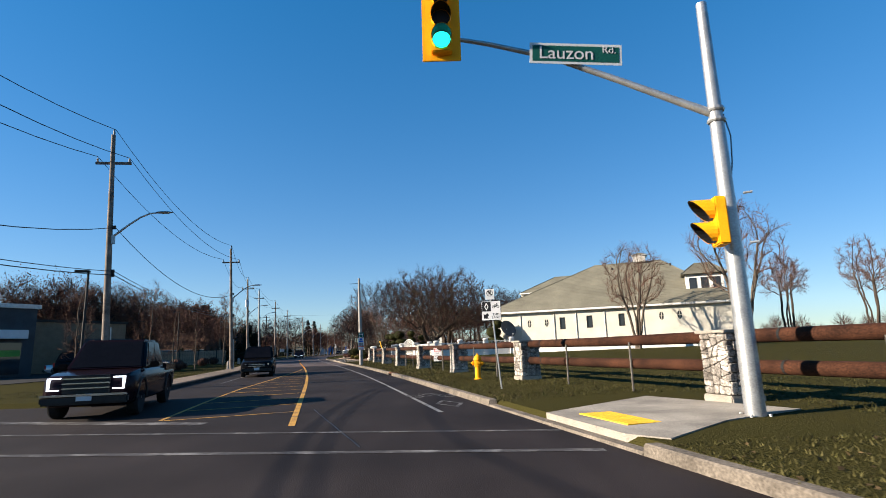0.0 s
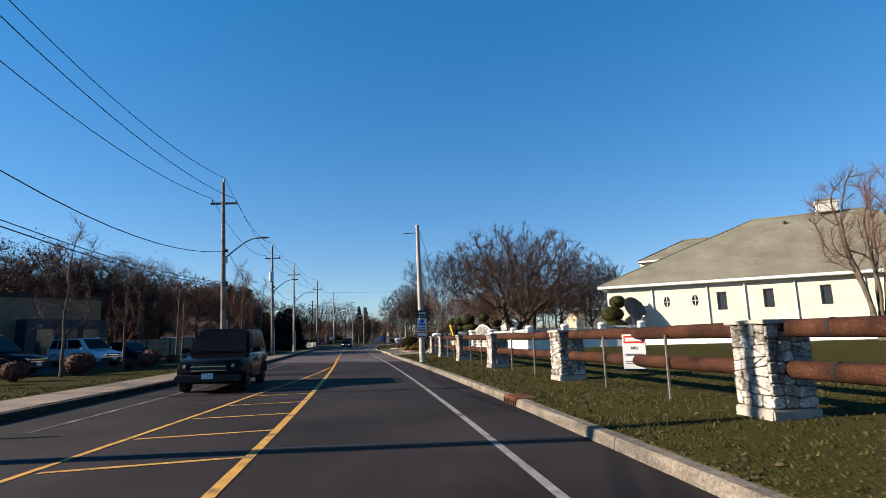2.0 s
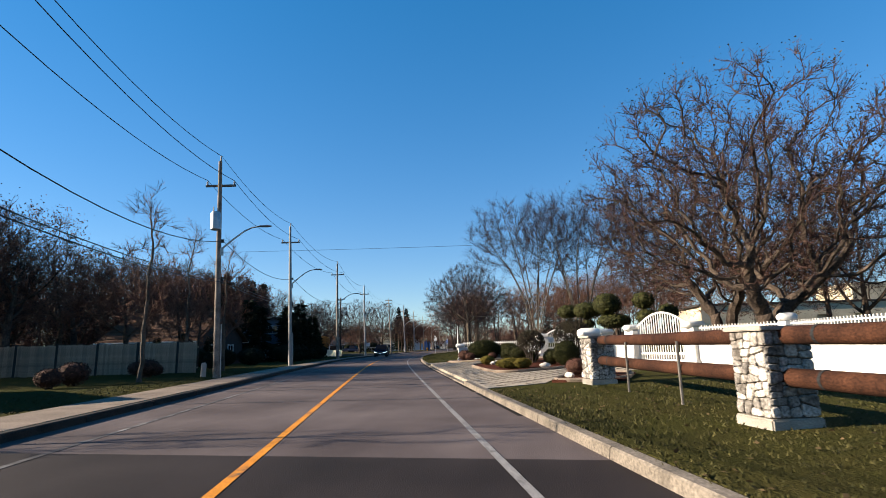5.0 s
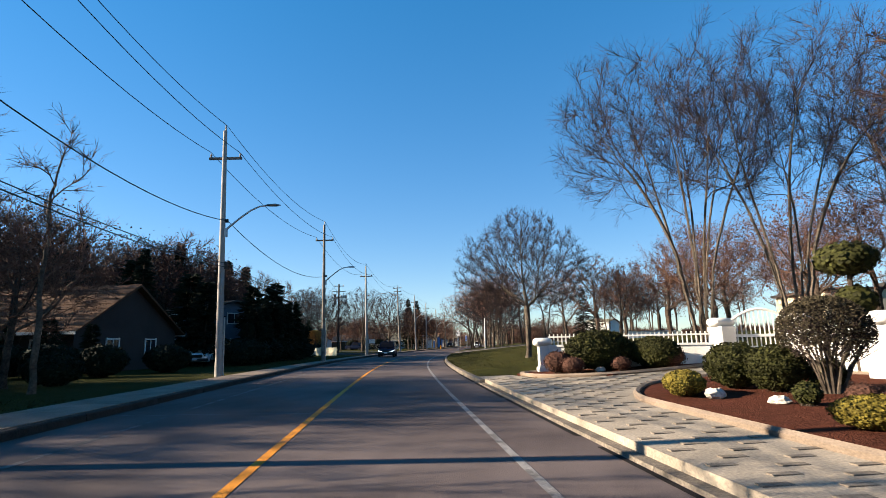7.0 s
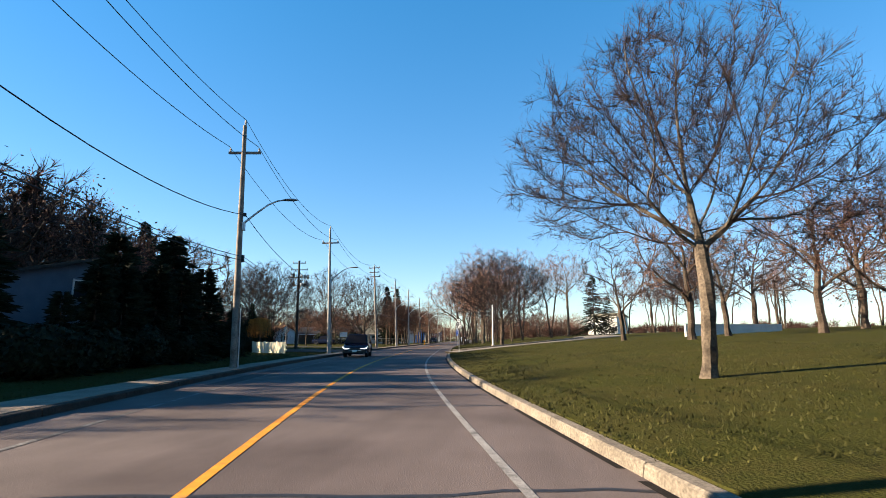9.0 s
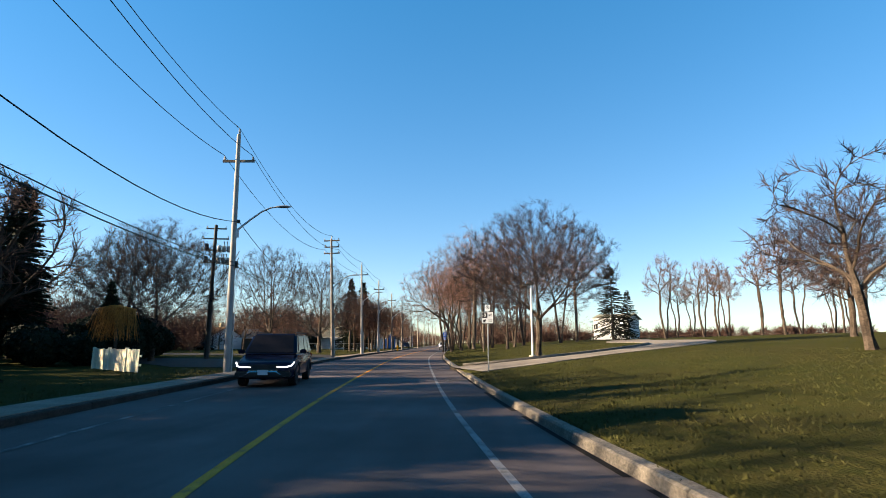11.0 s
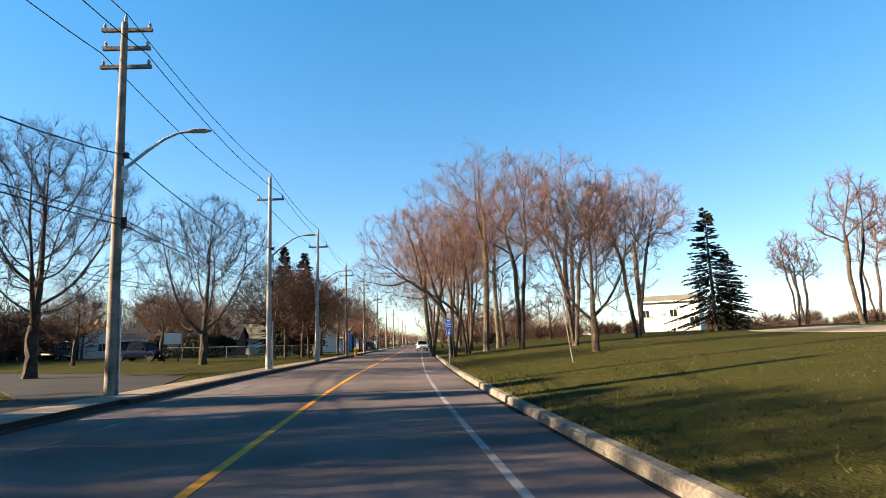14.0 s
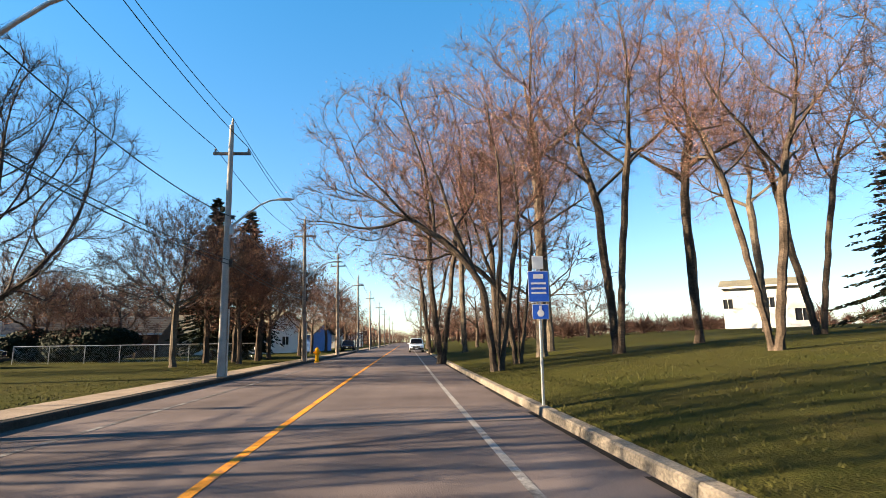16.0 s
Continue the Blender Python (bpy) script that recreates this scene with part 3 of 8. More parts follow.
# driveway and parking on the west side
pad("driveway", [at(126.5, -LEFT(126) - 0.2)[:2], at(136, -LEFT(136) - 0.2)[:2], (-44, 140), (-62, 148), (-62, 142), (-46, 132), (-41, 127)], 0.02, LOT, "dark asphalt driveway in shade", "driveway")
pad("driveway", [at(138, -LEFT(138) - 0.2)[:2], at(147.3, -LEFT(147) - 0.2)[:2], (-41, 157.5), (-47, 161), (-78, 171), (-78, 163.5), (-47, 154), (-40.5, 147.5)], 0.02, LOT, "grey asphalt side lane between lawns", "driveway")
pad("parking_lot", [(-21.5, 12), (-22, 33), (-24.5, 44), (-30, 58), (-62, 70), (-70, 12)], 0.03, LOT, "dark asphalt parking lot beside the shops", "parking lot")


def lane(name, pts, m, label, z=0.03):
    """Paved lane along plan points (x, y, half width), following the lawn."""
    s = Soup()
    P = [Vector((p[0], p[1], p[2])) for p in pts]
    Q = []
    for i in range(len(P) - 1):
        for k in range(6):
            t = k / 6
            a, b, c, d = P[max(i - 1, 0)], P[i], P[i + 1], P[min(i + 2, len(P) - 1)]
            Q.append(0.5 * ((2 * b) + (c - a) * t + (2 * a - 5 * b + 4 * c - d) * t * t + (3 * b - a - 3 * c + d) * t ** 3))
    Q.append(P[-1])
    n = 5
    for i, q in enumerate(Q):
        d = Q[min(i + 1, len(Q) - 1)] - Q[max(i - 1, 0)]
        e = Vector((d.y, -d.x)).normalized()
        for j in range(n):
            x, y = q.x + e.x * q.z * (j * 2 / (n - 1) - 1), q.y + e.y * q.z * (j * 2 / (n - 1) - 1)
            s.v.append((x, y, max(lawn(x, y), 0.08) + z))
        for j in (0, n - 1):
            x, y = q.x + e.x * q.z * (j * 2 / (n - 1) - 1), q.y + e.y * q.z * (j * 2 / (n - 1) - 1)
            s.v.append((x, y, lawn(x, y) - 0.2))
    w_ = n + 2
    for i in range(len(Q) - 1):
        for j in range(n - 1):
            s.f.append((i * w_ + j, i * w_ + w_ + j, i * w_ + w_ + j + 1, i * w_ + j + 1))
        s.f.append((i * w_ + n, i * w_ + w_ + n, i * w_ + w_, i * w_))
        s.f.append((i * w_ + n - 1, i * w_ + w_ + n - 1, i * w_ + w_ + n + 1, i * w_ + n + 1))
    return tagged(part(name, s, m), label, "driveway", kind="structure"), Q


# park drive on the east side, with a low rounded edge
DRV, DQ = lane("driveway", [(cx(125.0) + (RIGHT + 0.19) * K, 125.0, 3.2), (-22.4, 125.9, 2.3), (-18.2, 128.7, 1.5), (-13.6, 133.0, 1.8), (-10.2, 138.0, 2.2), (-8.3, 146, 2.4), (-8.6, 158, 2.4), (-5, 172, 2.4)], DRIVE, "worn pale asphalt park drive curving over the lawn")
s = Soup()
pts = []
for i, q in enumerate(DQ[2:28]):
    d = DQ[min(i + 3, len(DQ) - 1)] - DQ[i + 1]
    e = Vector((-d.y, d.x)).normalized()
    x, y = q.x + e.x * (q.z + 0.08), q.y + e.y * (q.z + 0.08)
    pts.append((x, y, lawn(x, y) + 0.06))
s.tube(pts, 0.11, 6)
tagged(part("kerb", s, KERB), "low rounded concrete edging beside the park drive", "kerb", kind="structure")

# ---- trees ----


def leaf_cloud(s, rnd, pts, count, size, spread):
    """Small leaves, each a bent quad, scattered round given points."""
    for _ in range(count):
        c = rnd.choice(pts) + Vector((rnd.gauss(0, spread), rnd.gauss(0, spread), rnd.gauss(0, spread)))
        a = Vector((rnd.gauss(0, 1), rnd.gauss(0, 1), rnd.gauss(0, 1))).normalized() * size * rnd.uniform(0.6, 1.3)
        b = a.cross(Vector((rnd.gauss(0, 1), rnd.gauss(0, 1), rnd.gauss(0, 1)))).normalized() * size * rnd.uniform(0.4, 0.8)
        s.add([c - a, c - b, c + a, c + b], [(0, 1, 2, 3)])


def skeleton_of(rnd, height, crown, stems, fork, step, count, wob):
    """Branches grown towards points spread through the crown. crown: list of (x, y, z, rx, rz) blobs, as shares of the height."""
    att = []
    while len(att) < count:
        b = crown[int(rnd.random() * len(crown))]
        p = np.array([rnd.gauss(0, 1), rnd.gauss(0, 1), rnd.gauss(0, 1)])
        p *= rnd.random() ** 0.4 / np.linalg.norm(p)
        q = np.array([b[0] + p[0] * b[3], b[1] + p[1] * b[3], b[2] + p[2] * b[4]]) * height
        if q[2] > fork * height * 0.8:
            att.append(q)
    att = np.array(att)
    nodes, par = [], []
    for s in range(stems):
        a = 6.28 * s / stems + rnd.random()
        base = np.array([math.cos(a), math.sin(a), 0]) * (0.12 if stems > 1 else 0.0)
        lean = np.array([math.cos(a) * 0.16, math.sin(a) * 0.16, 1.0]) if stems > 1 else np.array([rnd.gauss(0, 0.04), rnd.gauss(0, 0.04), 1.0])
        n = max(3, int(fork * height / step))
        prev = -1
        for i in range(n + 1):
            nodes.append(base + lean * (fork * height) * i / n + np.array([rnd.gauss(0, 0.02), rnd.gauss(0, 0.02), -0.15 if i == 0 else 0]))
            par.append(prev)
            prev = len(nodes) - 1
    N = np.array(nodes)
    near = np.full(len(att), 1e9)
    who = np.zeros(len(att), int)
    alive = np.ones(len(att), bool)

    def update(lo):
        for b in range(lo, len(N)):
            d = np.linalg.norm(att - N[b], axis=1)
            m = d < near
            near[m], who[m] = d[m], b
    update(0)
    forks = {}
    for _ in range(90):
        act = alive & (near < height)
        if not act.any():
            break
        lo = len(N)
        dirs = {}
        for a in np.nonzero(act)[0]:
            dirs.setdefault(int(who[a]), []).append((att[a] - N[who[a]]) / max(near[a], 1e-6))
        fresh = []
        for b, ds in dirs.items():
            if forks.get(b, 0) > 2:
                alive[(who == b) & alive] = False
                continue
            forks[b] = forks.get(b, 0) + 1
            d = np.sum(ds, axis=0)
            pd = N[b] - N[par[b]] if par[b] >= 0 else np.array([0, 0, 1.0])
            d = d / (np.linalg.norm(d) + 1e-6) + (0.95 if wob < 0.3 else 0.55) * pd / (np.linalg.norm(pd) + 1e-6) + np.array([rnd.gauss(0, wob), rnd.gauss(0, wob), rnd.gauss(0, wob) + (0.2 if wob < 0.3 else 0.06)])
            fresh.append(N[b] + d / np.linalg.norm(d) * step)
            par.append(b)
        if not fresh:
            break
        N = np.vstack([N, fresh])
        update(lo)
        alive &= near > step * 1.5
    return N, par


def tree(seed, height, trunk_r, crown, bark, twig, label, fork=0.25, stems=1, count=420, step=0.36, wob=0.18, twigs=3, twig_len=0.7, leaves=0, leaf=None, leaf_size=0.09, name="tree", thin=0.010, droop=0.0, spurs=4, taper=0.62):
    """A bare tree standing at the origin: trunk with limbs, and a crown of fine twigs."""
    rnd = random.Random(seed)
    root = thing(name, 0, 0, -500, label=label, category="tree")
    N, par = skeleton_of(rnd, height, crown, stems, fork, step, count, wob)
    kids = [[] for _ in N]
    for i, p in enumerate(par):
        if p >= 0:
            kids[p].append(i)
    area = np.zeros(len(N))
    for i in range(len(N) - 1, -1, -1):
        area[i] += 1.0 if not kids[i] else 0
        if par[i] >= 0:
            area[par[i]] += area[i]
    tops = sum(area[i] for i, p in enumerate(par) if p < 0)
    rad = trunk_r * (area / tops * stems) ** taper / math.sqrt(stems)
    trunk, fine = Soup(), Soup()
    heads = [i for i, p in enumerate(par) if p < 0]
    while heads:
        h = heads.pop()
        chain = [par[h]] if par[h] >= 0 else []
        c = h
        while True:
            chain.append(c)
            if not kids[c]:
                break
            big = max(kids[c], key=lambda q: area[q])
            heads += [q for q in kids[c] if q != big]
            c = big
        pts = [Vector(N[q]) for q in chain]
        rr = [max(thin, min(rad[q], rad[chain[1]] if len(chain) > 1 else 1)) for q in chain]
        if par[h] < 0:
            rr[0] *= 1.45
        fat = rr[0] > 0.035
        (trunk if fat else fine).tube(pts, rr, 8 if rr[0] > 0.1 else 5 if fat else 3, False)
    tips = []
    for i in range(len(N)):
        if area[i] > max(3, 0.03 * tops) or par[i] < 0 or N[i][2] < height * fork * 0.9:
            continue
        o = Vector(N[i])
        pd = (o - Vector(N[par[i]])).normalized()
        for _ in range(twigs if kids[i] else twigs + 3):
            d = (pd * 0.9 + Vector((rnd.gauss(0, 0.5), rnd.gauss(0, 0.5), rnd.gauss(0, 0.45) + 0.2 - droop))).normalized()
            ln = twig_len * rnd.uniform(0.45, 1.25)
            mid = o + d * ln * 0.5 + Vector((rnd.gauss(0, 0.05), rnd.gauss(0, 0.05), 0.03))
            end = mid + (d + Vector((rnd.gauss(0, 0.3), rnd.gauss(0, 0.3), 0.2 - droop))).normalized() * ln * 0.55
            w = d.cross(Vector((rnd.gauss(0, 1), rnd.gauss(0, 1), rnd.gauss(0, 1)))).normalized() * thin
            fine.add([o - w, o + w, mid + w * 0.8, mid - w * 0.8, end], [(0, 1, 2, 3), (3, 2, 4)])
            for q in (o.lerp(mid, 0.5), mid, mid.lerp(end, 0.35), mid.lerp(end, 0.7))[:spurs]:
                e = (d + Vector((rnd.gauss(0, 0.7), rnd.gauss(0, 0.7), rnd.gauss(0, 0.5) + 0.1))).normalized() * ln * rnd.uniform(0.3, 0.65)
                s_ = e.cross(Vector((rnd.gauss(0, 1), rnd.gauss(0, 1), rnd.gauss(0, 1)))).normalized() * thin * 0.75
                fine.add([q - s_, q + s_, q + e], [(0, 1, 2)])
            tips.append(end)
    part("trunk", trunk, bark, root, smooth=True)
    part("crown", fine, twig, root, "bare twigs")
    if leaves:
        s = Soup()
        leaf_cloud(s, rnd, tips, leaves, leaf_size, 0.22)
        part("leafage", s, leaf, root, "dry leaves and buds on the twigs")
    return root


PROTOS = set()


def put(proto, x, y, rz=0, size=1.0, z=None, label=""):
    """A copy of a tree or bush standing on the lawn."""
    PROTOS.add(proto)
    ob = copy_thing(proto, pose(x, y, (lawn(x, y) if z is None else z), 0, 0, rz) @ Matrix.Scale(size, 4))
    return tagged(ob, label)


def conifer(seed, height, radius, label, m=None, gap=0.0):
    """Spruce with tiers of drooping boughs made of many small sprays."""
    rnd = random.Random(seed)
    root = thing("conifer", 0, 0, -500, label=label, category="tree")
    s = Soup()
    s.tube([(0, 0, -0.1), (0, 0, height * 0.5), (0, 0, height)], [height * 0.018, height * 0.011, 0.01], 7)
    part("trunk", s, BARK, root)
    s = Soup()
    for i in range(int(height * 60)):
        t = 0.08 + 0.92 * rnd.random() ** 1.15
        if rnd.random() < gap:
            continue
        a = rnd.random() * 6.28
        ln = radius * (1 - t) ** 0.85 * rnd.uniform(0.6, 1.12) * (1 + 0.7 * noise.noise((math.cos(a) * 1.6 + seed, math.sin(a) * 1.6, t * 5))) + 0.12
        o = Vector((0, 0, height * t))
        d = Vector((math.cos(a), math.sin(a), -0.3 + 0.55 * t))
        q = Vector((-math.sin(a), math.cos(a), 0))
        n = int(4 + ln * 4)
        for k in range(n):
            u = (k + rnd.random()) / n
            c = o + d * ln * (0.12 + 0.88 * u) + Vector((0, 0, -0.1 * ln * u))
            e = (d + q * rnd.uniform(-1.0, 1.0) + Vector((0, 0, rnd.uniform(-0.6, 0.15)))).normalized() * rnd.uniform(0.2, 0.42)
            f = e.cross(Vector((rnd.gauss(0, 0.4), rnd.gauss(0, 0.4), 1))).normalized() * 0.09
            s.add([c - f, c + f, c + e], [(0, 1, 2)])
            s.add([c + e * 0.1 + Vector((0, 0, 0.06)), c + e * 0.1 - Vector((0, 0, 0.09)), c + e * 1.1], [(0, 1, 2)])
    part("needle_crown", s, m or NEEDLE, root)
    return root


def shrub(seed, rx, ry, rz, m, label, dens=1500, name="shrub", leaf=0.03, twigs=True, lobes=3):
    """Rounded clipped shrub: stems inside, a skin of many small leaves with an uneven outline."""
    rnd = random.Random(seed)
    root = thing(name, 0, 0, -500, label=label, category="shrub")
    if twigs:
        s = Soup()
        for _ in range(14):
            a, b = rnd.random() * 6.28, rnd.uniform(0.2, 0.8)
            tip = Vector((math.cos(a) * rx * b, math.sin(a) * ry * b, rz * rnd.uniform(1.2, 1.7)))
            s.tube([(0.1 * math.cos(a), 0.1 * math.sin(a), -0.05), tip * 0.5 + Vector((0, 0, 0.05)), tip], [0.02, 0.013, 0.006], 4, False)
        part("stem_cluster", s, BARK, root)
    s = Soup()
    for _ in range(int(dens * (rx * ry + rx * rz + ry * rz) * 4)):
        d = Vector((rnd.gauss(0, 1), rnd.gauss(0, 1), rnd.gauss(0, 1))).normalized()
        r = (0.93 + 0.12 * noise.noise(d * lobes + Vector((seed, 0, 0)))) * (1 - abs(rnd.gauss(0, 0.09)))
        c = Vector((d.x * rx * r, d.y * ry * r, rz * 0.98 + d.z * rz * r))
        if c.z < 0.02:
            continue
        nd = (d + Vector((rnd.gauss(0, 0.6), rnd.gauss(0, 0.6), rnd.gauss(0, 0.6)))).normalized()
        a = nd.cross(Vector((rnd.gauss(0, 1), rnd.gauss(0, 1), rnd.gauss(0, 1)))).normalized() * leaf * rnd.uniform(0.7, 1.4)
        b = nd.cross(a).normalized() * leaf * 0.6
        s.add([c - a, c - b, c + a, c + b], [(0, 1, 2, 3)])
    part("foliage", s, m, root)
    core = Soup()
    core.lathe([(0.05, 0.06)] + [(math.sin(t) * 0.8, rz * (1 - math.cos(t) * 0.8)) for t in np.linspace(0.35, 2.8, 8)], k=12)
    core.v = [(x * rx, y * ry, z) for x, y, z in core.v]
    part("inner_mass", core, m, root)
    return root


def thicket(name, seed, boxes, m, label, dens=2.2, size=(0.5, 1.4), category="brush"):
    """Uncountable brush: sheaves of thin crooked twigs over plan boxes (x0, y0, x1, y1, height)."""
    rnd = random.Random(seed)
    s = Soup()
    for x0, y0, x1, y1, h in boxes:
        for _ in range(int((x1 - x0) * (y1 - y0) * dens)):
            x, y = rnd.uniform(x0, x1), rnd.uniform(y0, y1)
            hh = h * rnd.uniform(0.55, 1.0) * (0.8 + 0.4 * noise.noise((x * 0.3, y * 0.3, 1)))
            z = lawn(x, y)
            base = Vector((x, y, z - 0.1))
            lean = Vector((rnd.gauss(0, 0.18), rnd.gauss(0, 0.18), 1)) * hh
            s.tube([base, base + lean * 0.5, base + lean], [0.03, 0.02, 0.008], 3, False)
            for k in range(int(9 + hh * 6)):
                t = rnd.uniform(0.12, 1)
                o = base + lean * t
                d = Vector((rnd.gauss(0, 1), rnd.gauss(0, 1), rnd.uniform(0, 1.3))).normalized() * rnd.uniform(*size)
                q = d.cross(Vector((rnd.gauss(0, 1), rnd.gauss(0, 1), rnd.gauss(0, 1)))).normalized() * 0.02
                s.add([o - q, o + q, o + d], [(0, 1, 2)])
                s.add([o + d * 0.4 - q, o + d * 0.4 + q, o + d * 0.5 + d.cross(q).normalized() * d.length * 0.5], [(0, 1, 2)])
    return tagged(part(name, s, m), label, category, kind="stuff")

# ---- utility poles, cables and street lamps ----
POLES = [(-10.0, -12.5, 11.4), (-12.7, 16.9, 11.6), (-16.6, 40.8, 10.75), (-23.3, 63.0, 11.0), (-27.5, 79.5, 11.4), (-31.1, 99.0, 11.3), (-35.4, 122.2, 11.2),
         (-38.2, 147.9, 11.2), (-38.9, 162.3, 10.8), (-39.5, 174.8, 10.2), (-40.4, 190.6, 9.8), (-41.3, 207, 10), (-42.2, 226, 10), (-43.5, 248, 10), (-45, 275, 10),
         (-47, 305, 10), (-49, 340, 10), (-52, 385, 10)]
LEAN = [-0.4, -0.48, -0.47, -0.34, -0.3, -0.13, -0.2, -0.5, -0.28, -0.12, -0.18] + [-0.1] * 7  # how far each top stands off its foot
TRIPLE, XFMR = 7, 3


def crossarm(root, z, ln, y0=0.0):
    s = Soup()
    s.box((0, y0 + 0.16, z), (ln, 0.09, 0.11))
    arm = part("crossarm", s, POLEWOOD, root)
    for x in (-ln / 2 + 0.08, ln / 2 - 0.08):
        s = Soup()
        s.lathe([(0.03, 0), (0.055, 0.04), (0.03, 0.08), (0.055, 0.12), (0.03, 0.16), (0.02, 0.2)], (x, y0 + 0.16, z + 0.05), 8)
        part("insulator", s, POLECONC, arm)


def utility_pole(i, x, y, h):
    z0 = lawn(x, y) if off(x, y) < -LEFT(y) - 1.5 else 0.14
    rz = heading(y)
    conc = i in (4, 6, 8, 9)
    root = thing("utility_pole", x, y, z0, rz, group="utility poles along the road", category="utility pole",
                 label="pale round concrete utility pole with a street lamp arm" if conc else "weathered grey wooden utility pole with a street lamp arm")
    root.matrix_basis = pose(x, y, z0, 0, math.degrees(math.atan(LEAN[i] / h)), rz)
    s = Soup()
    s.tube([(0, 0, -0.4), (0, 0, h * 0.5), (0, 0, h)], [0.165, 0.13, 0.09], 12)
    part("shaft", s, POLECONC if conc else POLEWOOD, root, smooth=True)
    s = Soup()
    s.tube([(0.03, 0, h - 0.1), (0.03, 0, h + 0.12), (0.03, 0, h + 0.3)], [0.03, 0.05, 0.025], 8)
    part("insulator", s, POLECONC, root)
    if i == TRIPLE:
        for k in range(3):
            crossarm(root, h - 0.15 - 0.62 * k, 1.5 - 0.1 * (k % 2))
    else:
        crossarm(root, h * 0.885, 1.5)
    if i > 11:
        return root
    lz = h * 0.575
    s = Soup()
    arc = [(0.1, 0, lz), (0.75, 0, lz + 0.55), (1.25, 0, lz + 0.92), (1.65, 0, lz + 1.1), (2.0, 0, lz + 1.14)]
    s.tube(arc, [0.05, 0.045, 0.04, 0.037, 0.035], 8)
    s.box((0.15, 0, lz - 0.1), (0.14, 0.14, 0.4))
    arm = part("lamp_arm", s, GALV, root, "galvanised arm", smooth=True)
    s = Soup()
    s.tube([(1.9, 0, lz + 1.14), (2.05, 0, lz + 1.15), (2.4, 0, lz + 1.15), (2.62, 0, lz + 1.14)], [0.05, 0.1, 0.12, 0.03], 8)
    s.v = [(a, b * 1.1, lz + 1.15 + (c - lz - 1.15) * 0.55) for a, b, c in s.v]
    part("lamp_head", s, GALV, root, "grey cobra-head lamp", smooth=True)
    for z in (h * 0.615, h * 0.44, h * 0.425):
        s = Soup()
        s.box((0.19, 0, z), (0.12, 0.1, 0.16))
        part("cable_clamp", s, FRAMEDARK, root)
    if i == XFMR:
        s = Soup()
        s.lathe([(0.2, 0), (0.24, 0.03), (0.24, 0.85), (0.2, 0.92), (0.08, 0.95)], (-0.05, -0.42, h * 0.66), 14)
        t = part("transformer", s, GALV, root, "grey transformer can", smooth=True)
        for k in (-0.1, 0.1):
            s = Soup()
            s.tube([(-0.05 + k, -0.42, h * 0.66 + 0.9), (-0.05 + k, -0.42, h * 0.66 + 1.2)], [0.04, 0.02], 8)
            part("bushing", s, POLECONC, t)
    s = Soup()
    s.tube([(0.2, 0, 0.0), (0.2, 0, 2.6)], 0.03, 6)
    part("ground_guard", s, GALV, root)
    return root


for i, (x, y, h) in enumerate(POLES):
    utility_pole(i, x, y, h)


def cable(name, pts, sag, r, label):
    s = Soup()
    q = []
    for a, b in zip(pts[:-1], pts[1:]):
        ln = (b - a).length
        q += [a.lerp(b, t) - Vector((0, 0, 4 * sag * min(1.6, (ln / 25) ** 2) * t * (1 - t))) for t in np.linspace(0, 1, 15)][: -1 if b is not pts[-1] else None]
    s.tube(q, r, 4, False)
    return tagged(part(name, s, CABLE), label, "cable", "overhead cables")


def over(dx, frac, dz=0.0):
    out = []
    for i, (x, y, h) in enumerate(POLES):
        a = radians(heading(y))
        out.append(Vector((x + LEAN[i] * frac + dx * math.cos(a), y + dx * math.sin(a), 0.14 + h * frac + dz)))
    return out


for dx, fr, dz, sag, r in ((0.03, 1.0, 0.3, 1.15, 0.015), (-0.67, 0.885, 0.25, 1.1, 0.015), (0.67, 0.885, 0.25, 1.1, 0.015), (0.2, 0.615, 0, 1.5, 0.017), (0.22, 0.44, 0, 0.6, 0.014), (0.22, 0.425, 0, 0.6, 0.017)):
    cable("power_line" if fr > 0.9 else "phone_cable", over(dx, fr, dz), sag, r, "thin black overhead power line between poles" if fr > 0.9 else "thick black overhead cable between poles")
# service drop across the road
cable("service_drop", [Vector((-23.3, 62.9, 6.3)), Vector((1.5, 64.6, 6.1))], 0.1, 0.007, "thin black service wire crossing above the road")

# tall equipment pole further west
ep = thing("equipment_pole", -47.2, 142.0, lawn(-47.2, 142), 12, label="tall wooden pole with switch gear and transformers", category="utility pole")
s = Soup()
s.tube([(0, 0, -0.3), (0, 0, 11.4)], [0.2, 0.13], 10)
part("shaft", s, FRAMEDARK, ep, smooth=True)
for z, ln in ((11.1, 1.7), (10.2, 2.2), (9.2, 2.3), (8.1, 2.3), (5.2, 1.5)):
    crossarm(ep, z, ln)
for z in (9.2, 8.1):
    s = Soup()
    s.box((-0.62, -0.1, z + 0.25), (0.26, 0.3, 0.5))
    part("switch_box", s, FRAMEDARK, ep, bevel=0.02)
    for x in (-1.0, 0.75, 1.0):
        s = Soup()
        s.tube([(x, 0.12, z + 0.1), (x + 0.05, 0.1, z + 0.45), (x, 0.05, z + 0.75)], [0.05, 0.03, 0.05], 6)
        part("fuse_cutout", s, POLECONC, ep)
